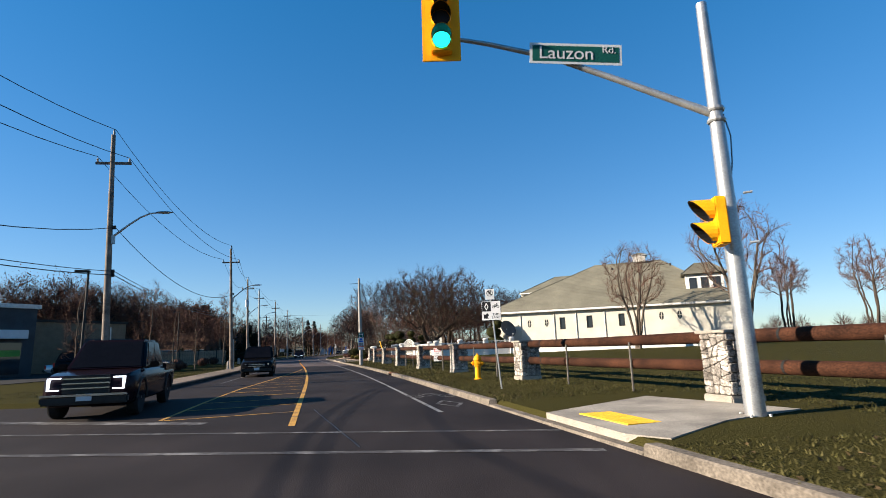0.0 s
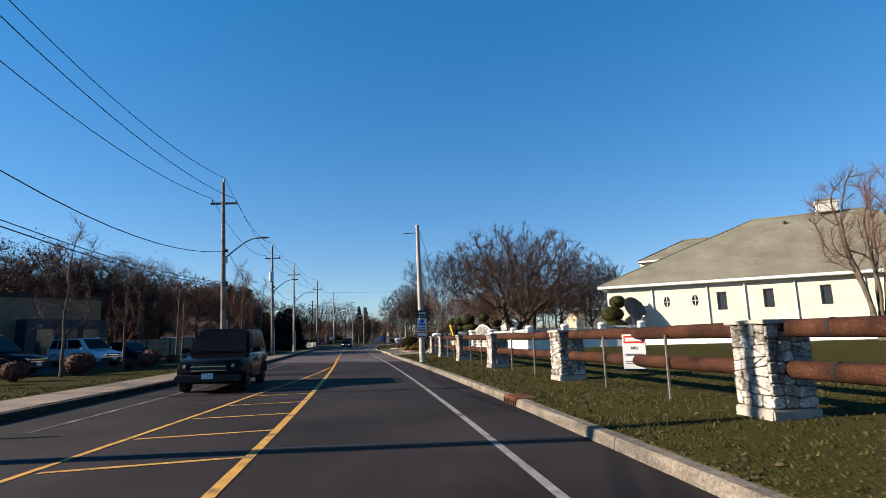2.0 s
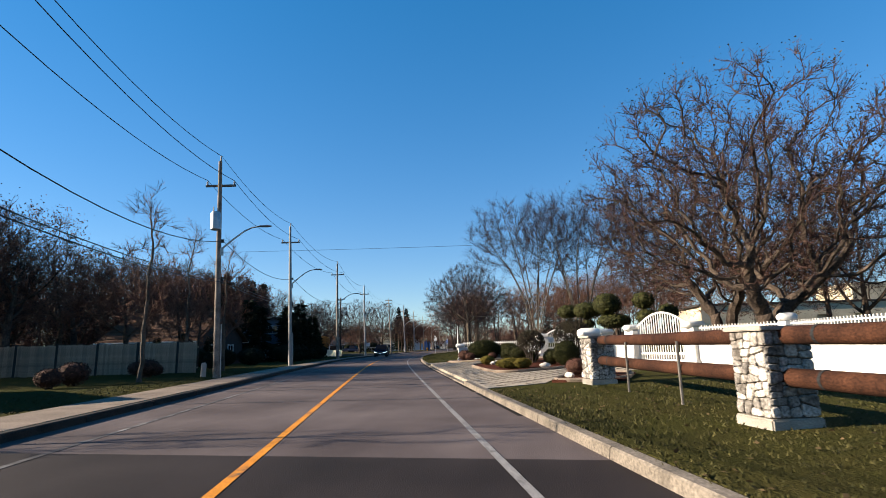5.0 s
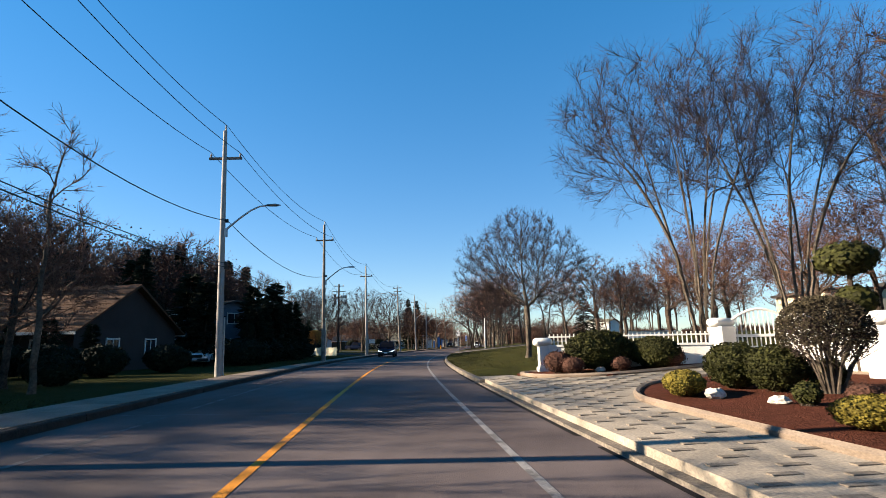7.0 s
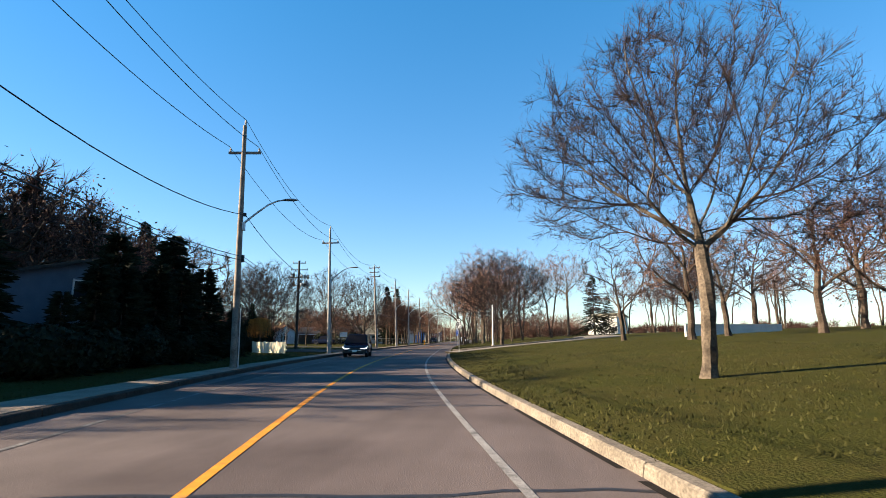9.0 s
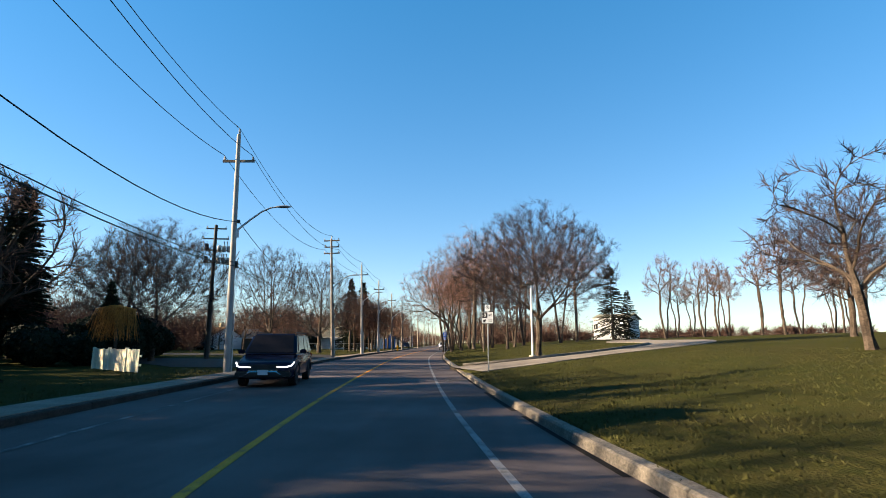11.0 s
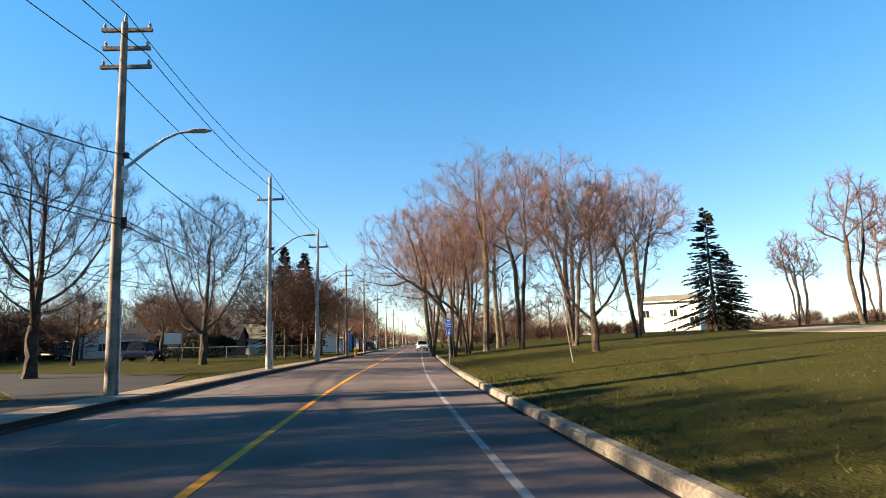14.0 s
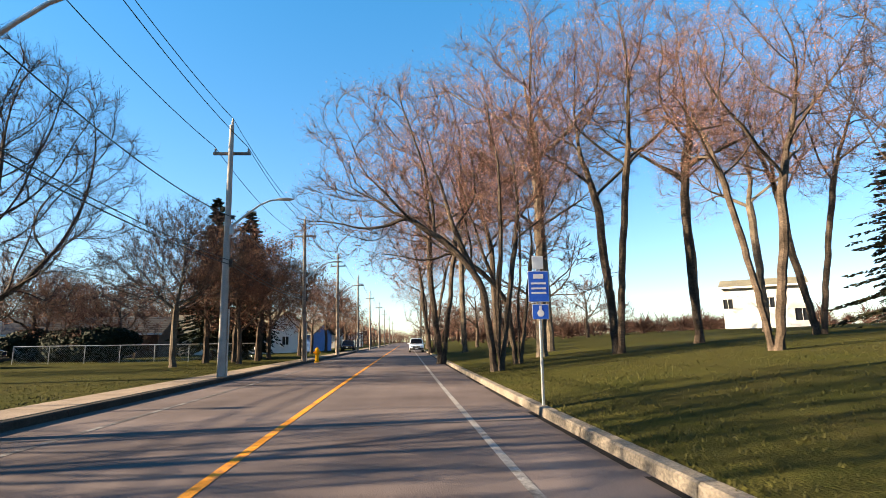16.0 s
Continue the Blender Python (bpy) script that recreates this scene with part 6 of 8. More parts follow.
def white_wall(a, b, h, rail=True, label="low white wall with a small balustrade"):
    A, B = Vector((*a, 0)), Vector((*b, 0))
    ln = (B - A).length
    z = min(lawn(*a), lawn(*b)) - 0.1
    root = thing("garden_wall", A.x, A.y, z, math.degrees(math.atan2((B - A).y, (B - A).x)), label=label, category="wall", group="white garden wall")
    s = Soup()
    s.box((ln / 2, 0, h / 2), (ln, 0.22, h))
    part("wall_panel", s, WHITEPAINT, root, bevel=0.01)
    s = Soup()
    s.box((ln / 2, 0, h + 0.04), (ln, 0.3, 0.08))
    part("coping", s, WHITEPAINT, root, bevel=0.01)
    if rail:
        s = Soup()
        s.box((ln / 2, 0, h + 0.36), (ln, 0.06, 0.05))
        part("handrail", s, WHITEPAINT, root)
        n = max(3, int(ln / 0.14))
        bm_ = Soup()
        bm_.box((0, 0, 0.19), (0.035, 0.035, 0.38))
        me = bm_.mesh("baluster", WHITEPAINT)
        for i in range(n):
            ob = new("baluster", me)
            ob.parent = root
            ob.location = ((i + 0.5) * ln / n, 0, h + 0.08)


def gate(a, b, h, arch):
    """Pair of white picket leaves under an arched top rail."""
    A, B = Vector((*a, 0)), Vector((*b, 0))
    ln = (B - A).length
    root = thing("entrance_gate", A.x, A.y, max(lawn(*a), lawn(*b)) + 0.02, math.degrees(math.atan2((B - A).y, (B - A).x)), label="white arched picket gate between two piers", category="gate")
    n = int(ln / 0.13)
    top = lambda x: h + arch * math.sin(math.pi * min(1, max(0, x / ln)))
    s = Soup()
    s.tube([(x, 0, top(x)) for x in np.linspace(0, ln, 17)], 0.045, 6)
    part("top_rail", s, WHITEPAINT, root)
    for z in (0.12, 0.42, h - 0.25):
        s = Soup()
        s.box((ln / 2, 0, z), (ln, 0.05, 0.09))
        part("rail", s, WHITEPAINT, root)
    for i in range(n):
        x = (i + 0.5) * ln / n
        s = Soup()
        s.box((x, 0, top(x) / 2 + 0.08), (0.035, 0.03, top(x) - 0.12))
        part("picket", s, WHITEPAINT, root)


GA1, GA2, C2, C1, GB2, GB1 = (-3.42, 65.3), (-1.5, 62.6), (-4.6, 66.5), (-6.0, 71.2), (-5.35, 76.9), (-7.6, 77.15)
for p, h, c in ((GA1, 1.52, 0.52), (GA2, 1.52, 0.52), (GB1, 1.25, 0.48), (GB2, 1.25, 0.45), (C2, 1.4, 0.5), (C1, 1.25, 0.48)):
    white_pier(*p, h, 30, 0.6, c)
gate(GA1, GA2, 1.45, 0.75)
gate(GB2, GB1, 1.05, 0.6)
white_wall(GA1, C2, 0.88)
white_wall(C2, C1, 0.86)
white_wall(C1, GB2, 0.9)
white_wall(GB1, (-13.25, 77.85), 1.0, True, "low white wall with a small picket rail along the bed")
white_pier(-13.45, 77.8, 1.0, 14, 0.32, 0.36, "short white pillar with a round cap at the drive")
white_pier(-6.2, 56.9, 1.35, 14, 0.42, 0.4, "white pillar with a round cap beside the drive")
W5 = [(-1.5, 62.6), (0.4, 58.6), (1.3, 51.2), (3.9, 51.7), (6.7, 52.2), (9.6, 52.4)]
for a, b in zip(W5[:-1], W5[1:]):
    white_wall(a, b, 1.2)
for p in W5[1:]:
    white_pier(*p, 1.55, 10, 0.45, 0.32)
for i in range(6):
    a = C0 + U * (2.6 + i * 3.7) + NF * 1.7
    b = C0 + U * (2.6 + i * 3.7 + 3.7) + NF * 1.7
    white_wall(a[:2], b[:2], 1.0, False, "low cream wall in front of the church")
# keypad post and small lamp
kp = thing("keypad_post", -4.2, 66.6, lawn(-4.2, 66.6), 30, label="thin dark keypad post beside the gate", category="post")
s = Soup()
s.box((0, 0, 0.6), (0.09, 0.09, 1.25))
part("post", s, FRAMEDARK, kp, bevel=0.01)
s = Soup()
s.box((0.1, -0.03, 1.1), (0.16, 0.1, 0.3))
part("box", s, FRAMEDARK, kp, bevel=0.01)

# ---- the trees themselves ----
RND = [(0, 0, 0.6, 0.44, 0.38), (0.12, 0.1, 0.66, 0.32, 0.3), (-0.16, -0.08, 0.62, 0.34, 0.3)]
LEFTY = [(-0.05, 0, 0.64, 0.42, 0.34), (-0.26, 0.03, 0.56, 0.24, 0.22), (0.22, 0, 0.55, 0.26, 0.24), (-0.02, 0.03, 0.78, 0.26, 0.2)]
WIDE = [(0, 0, 0.6, 0.48, 0.4), (-0.24, 0.05, 0.54, 0.32, 0.28), (0.24, 0, 0.58, 0.32, 0.3), (0, 0.1, 0.74, 0.34, 0.25)]
OVAL = [(0, 0, 0.57, 0.41, 0.42), (0, 0, 0.7, 0.34, 0.29)]
FAN = [(0, 0, 0.8, 0.36, 0.2), (-0.26, 0.0, 0.62, 0.13, 0.14), (0, 0, 0.6, 0.24, 0.2), (0.2, 0.05, 0.72, 0.22, 0.22), (-0.2, -0.05, 0.72, 0.22, 0.22)]
COLUMN = [(0, 0, 0.84, 0.17, 0.16), (0.12, 0.03, 0.72, 0.14, 0.18), (-0.12, 0, 0.62, 0.13, 0.14), (0.02, -0.1, 0.7, 0.13, 0.16)]
LOW = [(0, 0, 0.5, 0.46, 0.42), (0.2, 0, 0.5, 0.3, 0.3), (-0.2, 0.1, 0.46, 0.3, 0.3)]
GROVE = [(0, 0, 0.8, 0.25, 0.18), (0.2, 0.05, 0.7, 0.15, 0.18), (-0.22, 0, 0.68, 0.15, 0.18), (0.03, -0.2, 0.62, 0.14, 0.16), (-0.04, 0.2, 0.58, 0.14, 0.15)]
NARROW = [(0, 0, 0.62, 0.13, 0.36), (0, 0, 0.42, 0.17, 0.2)]
T_ROUND = tree(1, 10.2, 0.185, LEFTY, BARKPALE, TWIG, "bare spreading maple with a pale trunk on the lawn", fork=0.24, twigs=6, count=2200, step=0.27, thin=0.0065, twig_len=0.5, taper=0.56, wob=0.05)
T_ROUND2 = tree(2, 10.6, 0.2, WIDE, BARK, TWIG, "large bare maple with a wide round crown on the lawn", fork=0.2, twigs=6, count=2600, step=0.27, thin=0.0065, twig_len=0.5, taper=0.55, wob=0.05)
T_OVAL = tree(3, 12.5, 0.27, OVAL, BARK, TWIG, "bare upright tree with an oval crown", fork=0.14, count=1150, step=0.3, twigs=5, thin=0.006, wob=0.05, twig_len=0.6, taper=0.58)
T_VASE2 = tree(4, 11.5, 0.12, FAN, BARKPALE, TWIG, "bare vase-shaped tree behind the white wall", stems=7, fork=0.3, count=1100, step=0.34, wob=0.05, twigs=6, thin=0.0062, twig_len=0.75, taper=0.66)
T_TALL = tree(5, 18.5, 0.25, GROVE, BARKPALE, TWIGRED, "tall bare tree with a pale trunk in the park grove", fork=0.27, count=700, step=0.4, twig_len=0.75, twigs=4, thin=0.0075, taper=0.58, wob=0.13, leaves=9500, leaf=BUDS, leaf_size=0.028)
T_TALL2 = tree(6, 17.5, 0.25, GROVE, BARK, TWIGRED, "tall bare tree with forked pale trunks in the park grove", stems=2, fork=0.27, count=700, step=0.4, twig_len=0.75, twigs=4, thin=0.0075, taper=0.58, wob=0.13, leaves=9500, leaf=BUDS, leaf_size=0.028)
T_LEAN = tree(16, 11.5, 0.2, [(-0.35, 0, 0.7, 0.3, 0.28), (-0.15, 0.05, 0.8, 0.28, 0.2), (0.1, 0, 0.66, 0.22, 0.28), (-0.5, 0.05, 0.52, 0.2, 0.16)], BARK, TWIGRED, "bare tree reaching out over the road", stems=4, fork=0.26, count=1000, step=0.33, twigs=4, thin=0.0075, taper=0.58, wob=0.12, twig_len=0.55, leaves=16000, leaf=BUDS, leaf_size=0.026)
T_RED = tree(7, 8.5, 0.17, RND, BARK, TWIGRED, "bare tree with reddish-brown fine twigs", fork=0.2, count=380, twigs=4, twig_len=0.7, thin=0.011, step=0.4, spurs=3, taper=0.6, leaves=4200, leaf=LEAFRUST, leaf_size=0.055)
T_GNARL = tree(8, 10.5, 0.36, [(0, 0, 0.58, 0.55, 0.42), (0.25, 0, 0.55, 0.35, 0.34), (-0.3, 0.1, 0.55, 0.35, 0.34)], BARK, TWIGDARK, "gnarled bare tree with twisted dark limbs", fork=0.16, stems=2, count=950, wob=0.45, leaves=9000, leaf=LEAFOLIVE, leaf_size=0.04, step=0.3, twigs=4, twig_len=0.45, taper=0.56)
T_SLIM = tree(9, 8.0, 0.085, NARROW, BARKPALE, TWIGRED, "slender bare young tree beside the sidewalk", fork=0.24, count=190, twigs=4, twig_len=0.55, step=0.33)
T_MULTI = tree(10, 9.2, 0.24, [(0, 0, 0.66, 0.3, 0.32), (0, 0, 0.5, 0.24, 0.2)], BARKPALE, TWIGRED, "bare multi-stemmed tree before the church", stems=6, fork=0.2, count=640, twigs=4, wob=0.1)
T_BRUSH = tree(12, 6.0, 0.15, LOW, BARK, DARKBUSH, "brown leafless thicket tree among houses", stems=4, fork=0.1, count=160, step=0.42, leaves=1900, leaf=DARKBUSH, leaf_size=0.055, thin=0.016, twigs=5, spurs=2)
T_FAR = tree(13, 9.5, 0.22, WIDE, BARK, TWIG, "bare broad tree among far houses", fork=0.2, count=170, step=0.58, twigs=5, twig_len=0.95, thin=0.018, spurs=2)
T_FARRED = tree(14, 9.0, 0.22, RND, BARK, TWIGRED, "bare reddish tree among far houses", fork=0.2, count=170, step=0.58, twigs=5, twig_len=0.95, thin=0.019, spurs=2)
T_FARTALL = tree(15, 13, 0.2, COLUMN, BARK, TWIGRED, "tall thin bare tree at the far edge of the lawn", stems=2, fork=0.25, count=420, step=0.5, twigs=5, twig_len=0.95, thin=0.015, spurs=3, taper=0.58)
CON = conifer(1, 12, 2.6, "dense dark green spruce behind the street trees")
CON2 = conifer(2, 11, 3.4, "ragged old spruce with gaps between its boughs", mat("old_spruce_needles", (0.012, 0.0125, 0.006), 0.85, 0.4, 1.0, 0.0, 10, island=0.4), gap=0.5)

put(T_ROUND, -14.3, 89.5, -8, 0.86)
put(T_ROUND2, -20.6, 133.3, 10, 0.92)
put(T_OVAL, -21.6, 160.7, 80, 0.72, label="bare round-headed tree on the park lawn")
put(T_OVAL, -48.5, 157.9, 200, 1.0)
put(T_OVAL, -47.6, 173.0, 120, 1.04)
put(T_ROUND, -46.2, 184.4, 200, 0.95)
for i, (x, y, f) in enumerate(((-43.8, 188, 0.85), (-44.5, 196, 1.05), (-46.5, 200, 1.0), (-45, 207, 1.1), (-46, 216, 1.05), (-46.5, 226, 1.1), (-47.5, 238, 1.1), (-48.5, 252, 1.1), (-58, 186, 0.95), (-61, 178, 0.85), (-65, 200, 1.0))):
    put(T_RED, x, y, i * 61, f, label="red-brown leafless tree before the houses")
put(CON, -49.5, 197, 0, 1.1)
put(CON, -48.0, 200.5, 90, 1.08)
for i, (x, y, f) in enumerate(((-46.9, 190.3, 1.15), (-45.4, 191.5, 1.15), (-44.4, 193.2, 1.1))):
    put(T_RED, x, y, 20 + i * 83, f, label="dense rust-brown leafless tree before the spruces")
# grove in the park
for i, (x, y, k) in enumerate(((-28.9, 174.6, 4), (-27.7, 177.5, 4), (-26, 181, 1), (-23.2, 177.6, 2), (-24.5, 186, 1), (-18.5, 180, 2), (-20.3, 171.2, 3), (-13.1, 179.2, 2),
                             (-27, 192, 2), (-29, 200, 1), (-31, 187, 2), (-32, 210, 2), (-28, 222, 1), (-33, 235, 2), (-9, 190, 1), (-35, 255, 1))):
    p = (T_TALL, T_TALL2, T_TALL2, T_LEAN)[k - 1]
    rr = random.Random(i)
    put(p, x, y, (0 if k == 4 else rr.uniform(0, 360)), rr.uniform(0.82, 1.08) * (0.7 if k == 3 else 1) )
put(T_ROUND2, -2.0, 132.8, 70, 0.85, label="large bare tree on the park lawn")
put(CON2, -4.7, 182.8, 30, 1.05)
put(CON2, -1.5, 186, 130, 0.7)
for i, (x, y) in enumerate(((7.3, 190), (15, 189), (2.7, 167), (12.9, 174), (14.6, 168), (8.5, 160), (-0.9, 170), (9, 178), (22, 172), (27, 178), (33, 168), (40, 174), (47, 166), (12, 196), (30, 187), (55, 176), (20, 164))):
    rr = random.Random(50 + i)
    put(T_FARTALL, x, y, rr.uniform(0, 360), rr.uniform(0.7, 0.92))
for i, (x, y, p, f) in enumerate(((-8.5, 110.2, 1, 0.85), (-5.5, 113, 0, 0.75), (-2.5, 108, 1, 0.85), (-1, 120, 0, 0.8), (3, 114, 1, 0.9), (6, 125, 0, 0.8), (10, 112, 1, 0.9), (-11, 118, 0, 0.7),
                                (-23, 196, 0, 1.0), (15, 128, 1, 0.8))):
    put((T_FAR, T_FARRED, T_RED)[p], x, y, i * 67, f * 1.05, label="bare tree on the park lawn before low buildings")
# by the church and behind the white wall
put(T_MULTI, 20.4, 43.7, 30, 1.08, 0.95)
put(T_MULTI, 28.5, 39.9, 100, 1.42, 0.9, "big bare upright tree beside the church")
put(T_GNARL, 0.6, 60.1, 200, 1.1)
for i, (x, y, f, p) in enumerate(((3.5, 76, 0.8, T_RED), (-1.5, 84, 0.8, T_RED), (6, 72, 0.8, T_RED), (-5.5, 87, 0.75, T_RED), (-3, 91, 0.8, T_RED), (2, 86, 0.85, T_RED), (7, 78, 0.8, T_RED), (-8.8, 92, 0.6, T_RED),
                                  (12, 92, 0.9, T_RED), (4, 97, 0.85, T_RED), (9, 70, 0.75, T_OVAL), (14, 84, 0.85, T_ROUND2))):
    put(p, x, y, i * 73, f)
put(T_VASE2, -7.9, 78.2, 15, 1.02)
put(T_VASE2, -4.6, 78.6, 140, 1.05)
put(T_VASE2, 0.5, 80, 220, 0.95)
put(T_GNARL, 2.6, 71.5, 130, 1.22)
for i, (x, y) in enumerate(((40, 52), (44, 57), (48, 50), (53, 56), (58, 48), (63, 55), (70, 45), (76, 52))):
    put(T_FARTALL, x, y, i * 50, 0.72 + 0.05 * (i % 3), label="thin bare tree at the back of the church lawn")
# west side
for x, y, f in ((-19.3, 32.5, 0.85), (-19.8, 36.9, 0.7), (-22, 45.5, 0.75), (-20.6, 26.5, 0.8), (-25.4, 60.5, 1.15), (-29.6, 69.4, 1.2), (-28.4, 71.6, 1.1), (-34.3, 71.3, 0.9)):
    put(T_SLIM, x, y, x * 40, f)
for i in range(33):
    rr = random.Random(300 + i)
    y = rr.uniform(58, 112)
    x = rr.uniform(-78, -46) - (y - 58) * 0.1
    put((T_BRUSH, T_FAR, T_FARRED)[i % 3], x, y, rr.uniform(0, 360), rr.uniform(0.95, 1.35) * (1.6 if i % 3 == 0 else 1.05), label="bare tree in the dark wood behind the houses")
for i in range(24):
    rr = random.Random(400 + i)
    y = rr.uniform(112, 300)
    x = rr.uniform(-110, -66)
    put((T_BRUSH, T_FAR, T_FARRED)[i % 3], x, y, rr.uniform(0, 360), rr.uniform(0.7, 1.0) * (1.3 if i % 3 == 0 else 1), label="bare tree among far houses")
for i in range(30):
    rr = random.Random(500 + i)
    y = rr.uniform(240, 460)
    sd_ = rr.choice((-1, 1))
    p = at(y, sd_ * rr.uniform(8, 30))
    put((T_FARRED, T_FAR, T_FARRED)[i % 3], p.x, y, rr.uniform(0, 360), rr.uniform(0.7, 1.0), label="bare street tree far down the road")

for i, (x, y, f) in enumerate(((-66, 172, 0.45), (-58, 199, 0.6), (-74, 166, 0.5), (-60, 205, 0.6), (-78, 203, 0.5), (-92, 198, 0.5), (-71, 181, 0.36), (-84, 190, 0.5), (-88, 193, 0.42), (-78, 160, 0.6), (-86, 154, 1.0), (-94, 170, 1.0), (-70, 210, 0.7), (-68, 143, 0.9), (-74, 150, 0.9), (-100, 180, 1.0), (-62, 215, 0.65), (-62, 198.5, 0.65), (-58.7, 196.8, 0.62), (-66, 200, 0.7))):
    put((T_BRUSH, T_FARRED, T_RED)[i % 3], x, y, i * 59, f * 1.3, label="dense brown leafless brush before the houses")

# two garden maples; the others are added, mostly unseen, to shade the road
for i, (x, y, f, p) in enumerate(((-51.8, 138.5, 1.0, T_ROUND), (-48.1, 136.0, 0.98, T_ROUND2), (-43, 66, 0.9, T_OVAL), (-52.5, 127.5, 1.3, T_FARRED), (-56, 124.5, 1.35, T_FAR))):
    put(p, x, y, i * 51, f, label="tall dense bare tree, most added to shade the road")

# red-brown trees behind the board fence
for i, (x, y, f) in enumerate(((-37.5, 73.6, 1.0), (-34.3, 75.2, 0.9), (-41.2, 71.6, 1.05), (-31.6, 73.4, 0.72), (-45, 69.5, 1.1))):
    put(T_RED, x, y, i * 71, f, label="dense red-brown leafless tree behind the board fence")
# red-brown trees behind the shop lot
for i, (x, y, f) in enumerate(((-46.5, 60.1, 1.25), (-57.2, 70.5, 1.2), (-45.2, 66.3, 1.35), (-40.3, 66.9, 1.3), (-50, 64, 1.4), (-52.5, 58.5, 1.4))):
    put(T_RED, x, y, i * 83, f, label="tall red-brown leafless tree behind the shop lot")
# red-brown trees behind the far houses
for i, (x, y, f) in enumerate(((-72, 222, 1.2), (-80, 224, 1.25), (-66, 226, 1.15), (-90, 222, 1.3), (-75, 232, 1.3), (-86, 235, 1.3), (-97, 228, 1.3), (-62, 231, 1.1), (-70, 240, 1.2))):
    put(T_RED, x, y, i * 67, f, label="red-brown leafless tree behind the far houses")
# understorey behind the grove
for i, (x, y, f) in enumerate(((-27, 214, 0.85), (-20, 211, 0.8), (-14, 216, 0.8), (-31, 228, 0.95), (-22, 234, 0.95), (-8, 224, 0.75), (-33.5, 246, 1.0), (-25, 203, 0.7), (-30, 262, 1.0), (-16, 240, 0.95))):
    put((T_FARRED, T_BRUSH)[i % 2], x, y, i * 47, f * (1 if i % 2 == 0 else 1.2), label="low reddish leafless tree behind the grove")
# larger trees between the west-side houses
for i, (x, y, k, f) in enumerate(((-52, 104, 0, 1.1), (-47, 90, 1, 1.1), (-52, 84, 0, 1.1), (-57, 96, 1, 1.2), (-60, 121, 0, 1.15), (-66, 131, 1, 1.2), (-55, 73, 1, 1.0))):
    put((T_FAR, T_FARRED)[k], x, y, i * 77, f * 1.15, label="bare garden tree between the houses")
# brush trees scaled up and added to throw shade; some also thicken the wood
for i, (x, y, f) in enumerate(((-52, 108.5, 2.15), (-53, 113, 2.15), (-60, 121, 2.2), (-59, 125, 2.0), (-45, 103.8, 1.45), (-45.6, 107.6, 1.35), (-49, 101, 1.9), (-52.5, 106, 2.1), (-55, 99, 2.1), (-57, 108, 2.2))):
    put(T_BRUSH, x, y, i * 83, f * 1.02, label="tall dense brown tree, partly added to shade the road")
# bare trees added as shade casters for the road and lawn
for i, (x, y, f) in enumerate(((-48.8, 101.5, 1.15), (-50.5, 106.5, 1.3), (-53.5, 111.5, 1.3))):
    put((T_FAR, T_FARRED)[i % 2], x, y, i * 41, f * 1.12, label="tall dense bare tree, most added to shade the road")
for i, (x, y, f) in enumerate(((-62, 127, 1.7), (-65, 131.5, 1.8), (-63.5, 136, 1.7), (-67, 138.5, 1.8))):
    put(T_BRUSH, x, y, i * 59, f, label="tall dense brown tree behind the gardens")
# conifers between the houses; the tallest are added off to the side for shade
for x, y, f in ((-47, 108, 0.8), (-51, 95, 0.85), (-43.2, 117.3, 0.42), (-41.5, 91.0, 0.7), (-58.5, 127.5, 1.15), (-46.6, 129.3, 0.42), (-50.5, 106.5, 1.0), (-62, 138, 1.2), (-63, 134.5, 1.15), (-64.5, 141.5, 1.25)):
    put(CON, x, y, x * 31, f, label="dense dark conifer, the tallest added to cast shade")


def far_wood(boxes, seed, m, label):
    """Distant bare woodland that nobody could count: trunks and hazy crowns of coarse twigs."""
    rnd = random.Random(seed)
    s = Soup()
    for x0, y0, x1, y1, h, n in boxes:
        for _ in range(n):
            x, y = rnd.uniform(x0, x1), rnd.uniform(y0, y1)
            hh = h * rnd.uniform(0.6, 1.1)
            z = lawn(x, y) - 0.2
            s.tube([(x, y, z), (x, y, z + hh * 0.6)], [0.16, 0.07], 3, False)
            for _k in range(150):
                d = Vector((rnd.gauss(0, 1), rnd.gauss(0, 1), rnd.gauss(0, 1))).normalized() * rnd.random() ** 0.4
                c = Vector((x + d.x * hh * 0.36, y + d.y * hh * 0.36, z + hh * (0.52 + 0.45 * d.z)))
                e = (d + Vector((0, 0, 0.6)) + Vector((rnd.gauss(0, 0.5), rnd.gauss(0, 0.5), rnd.gauss(0, 0.4)))).normalized() * rnd.uniform(0.8, 1.8)
                w_ = e.cross(Vector((rnd.gauss(0, 1), rnd.gauss(0, 1), rnd.gauss(0, 1)))).normalized() * rnd.uniform(0.025, 0.06)
                s.add([c - w_, c + w_, c + e], [(0, 1, 2)])
    tagged(part("far_woods", s, m), label, "woods", kind="stuff")


far_wood(((-175, 40, -128, 360, 11, 420), (-230, 330, -70, 470, 12, 260)), 1, TWIGDARK, "distant brown leafless woodland behind the houses")
far_wood(((-72, 480, -50, 560, 9, 60), (-50, 470, 60, 560, 11, 160), (-34, 270, 10, 460, 10, 200), (-90, 300, -56, 460, 9, 150)), 2, TWIGRED, "distant reddish bare trees where the road ends")
far_wood(((-98, 52, -56, 120, 13, 190), (-62, 46, -44, 66, 7, 30)), 4, TWIGRED, "dark brown leafless woodland behind the lot")
far_wood(((-125, 150, -78, 330, 9, 360), (-112, 120, -78, 160, 10, 120), (-110, 196, -80, 214, 8, 80), (-110, 160, -82, 196, 9, 170)), 5, TWIGDARK, "brown leafless woodland among the far houses")
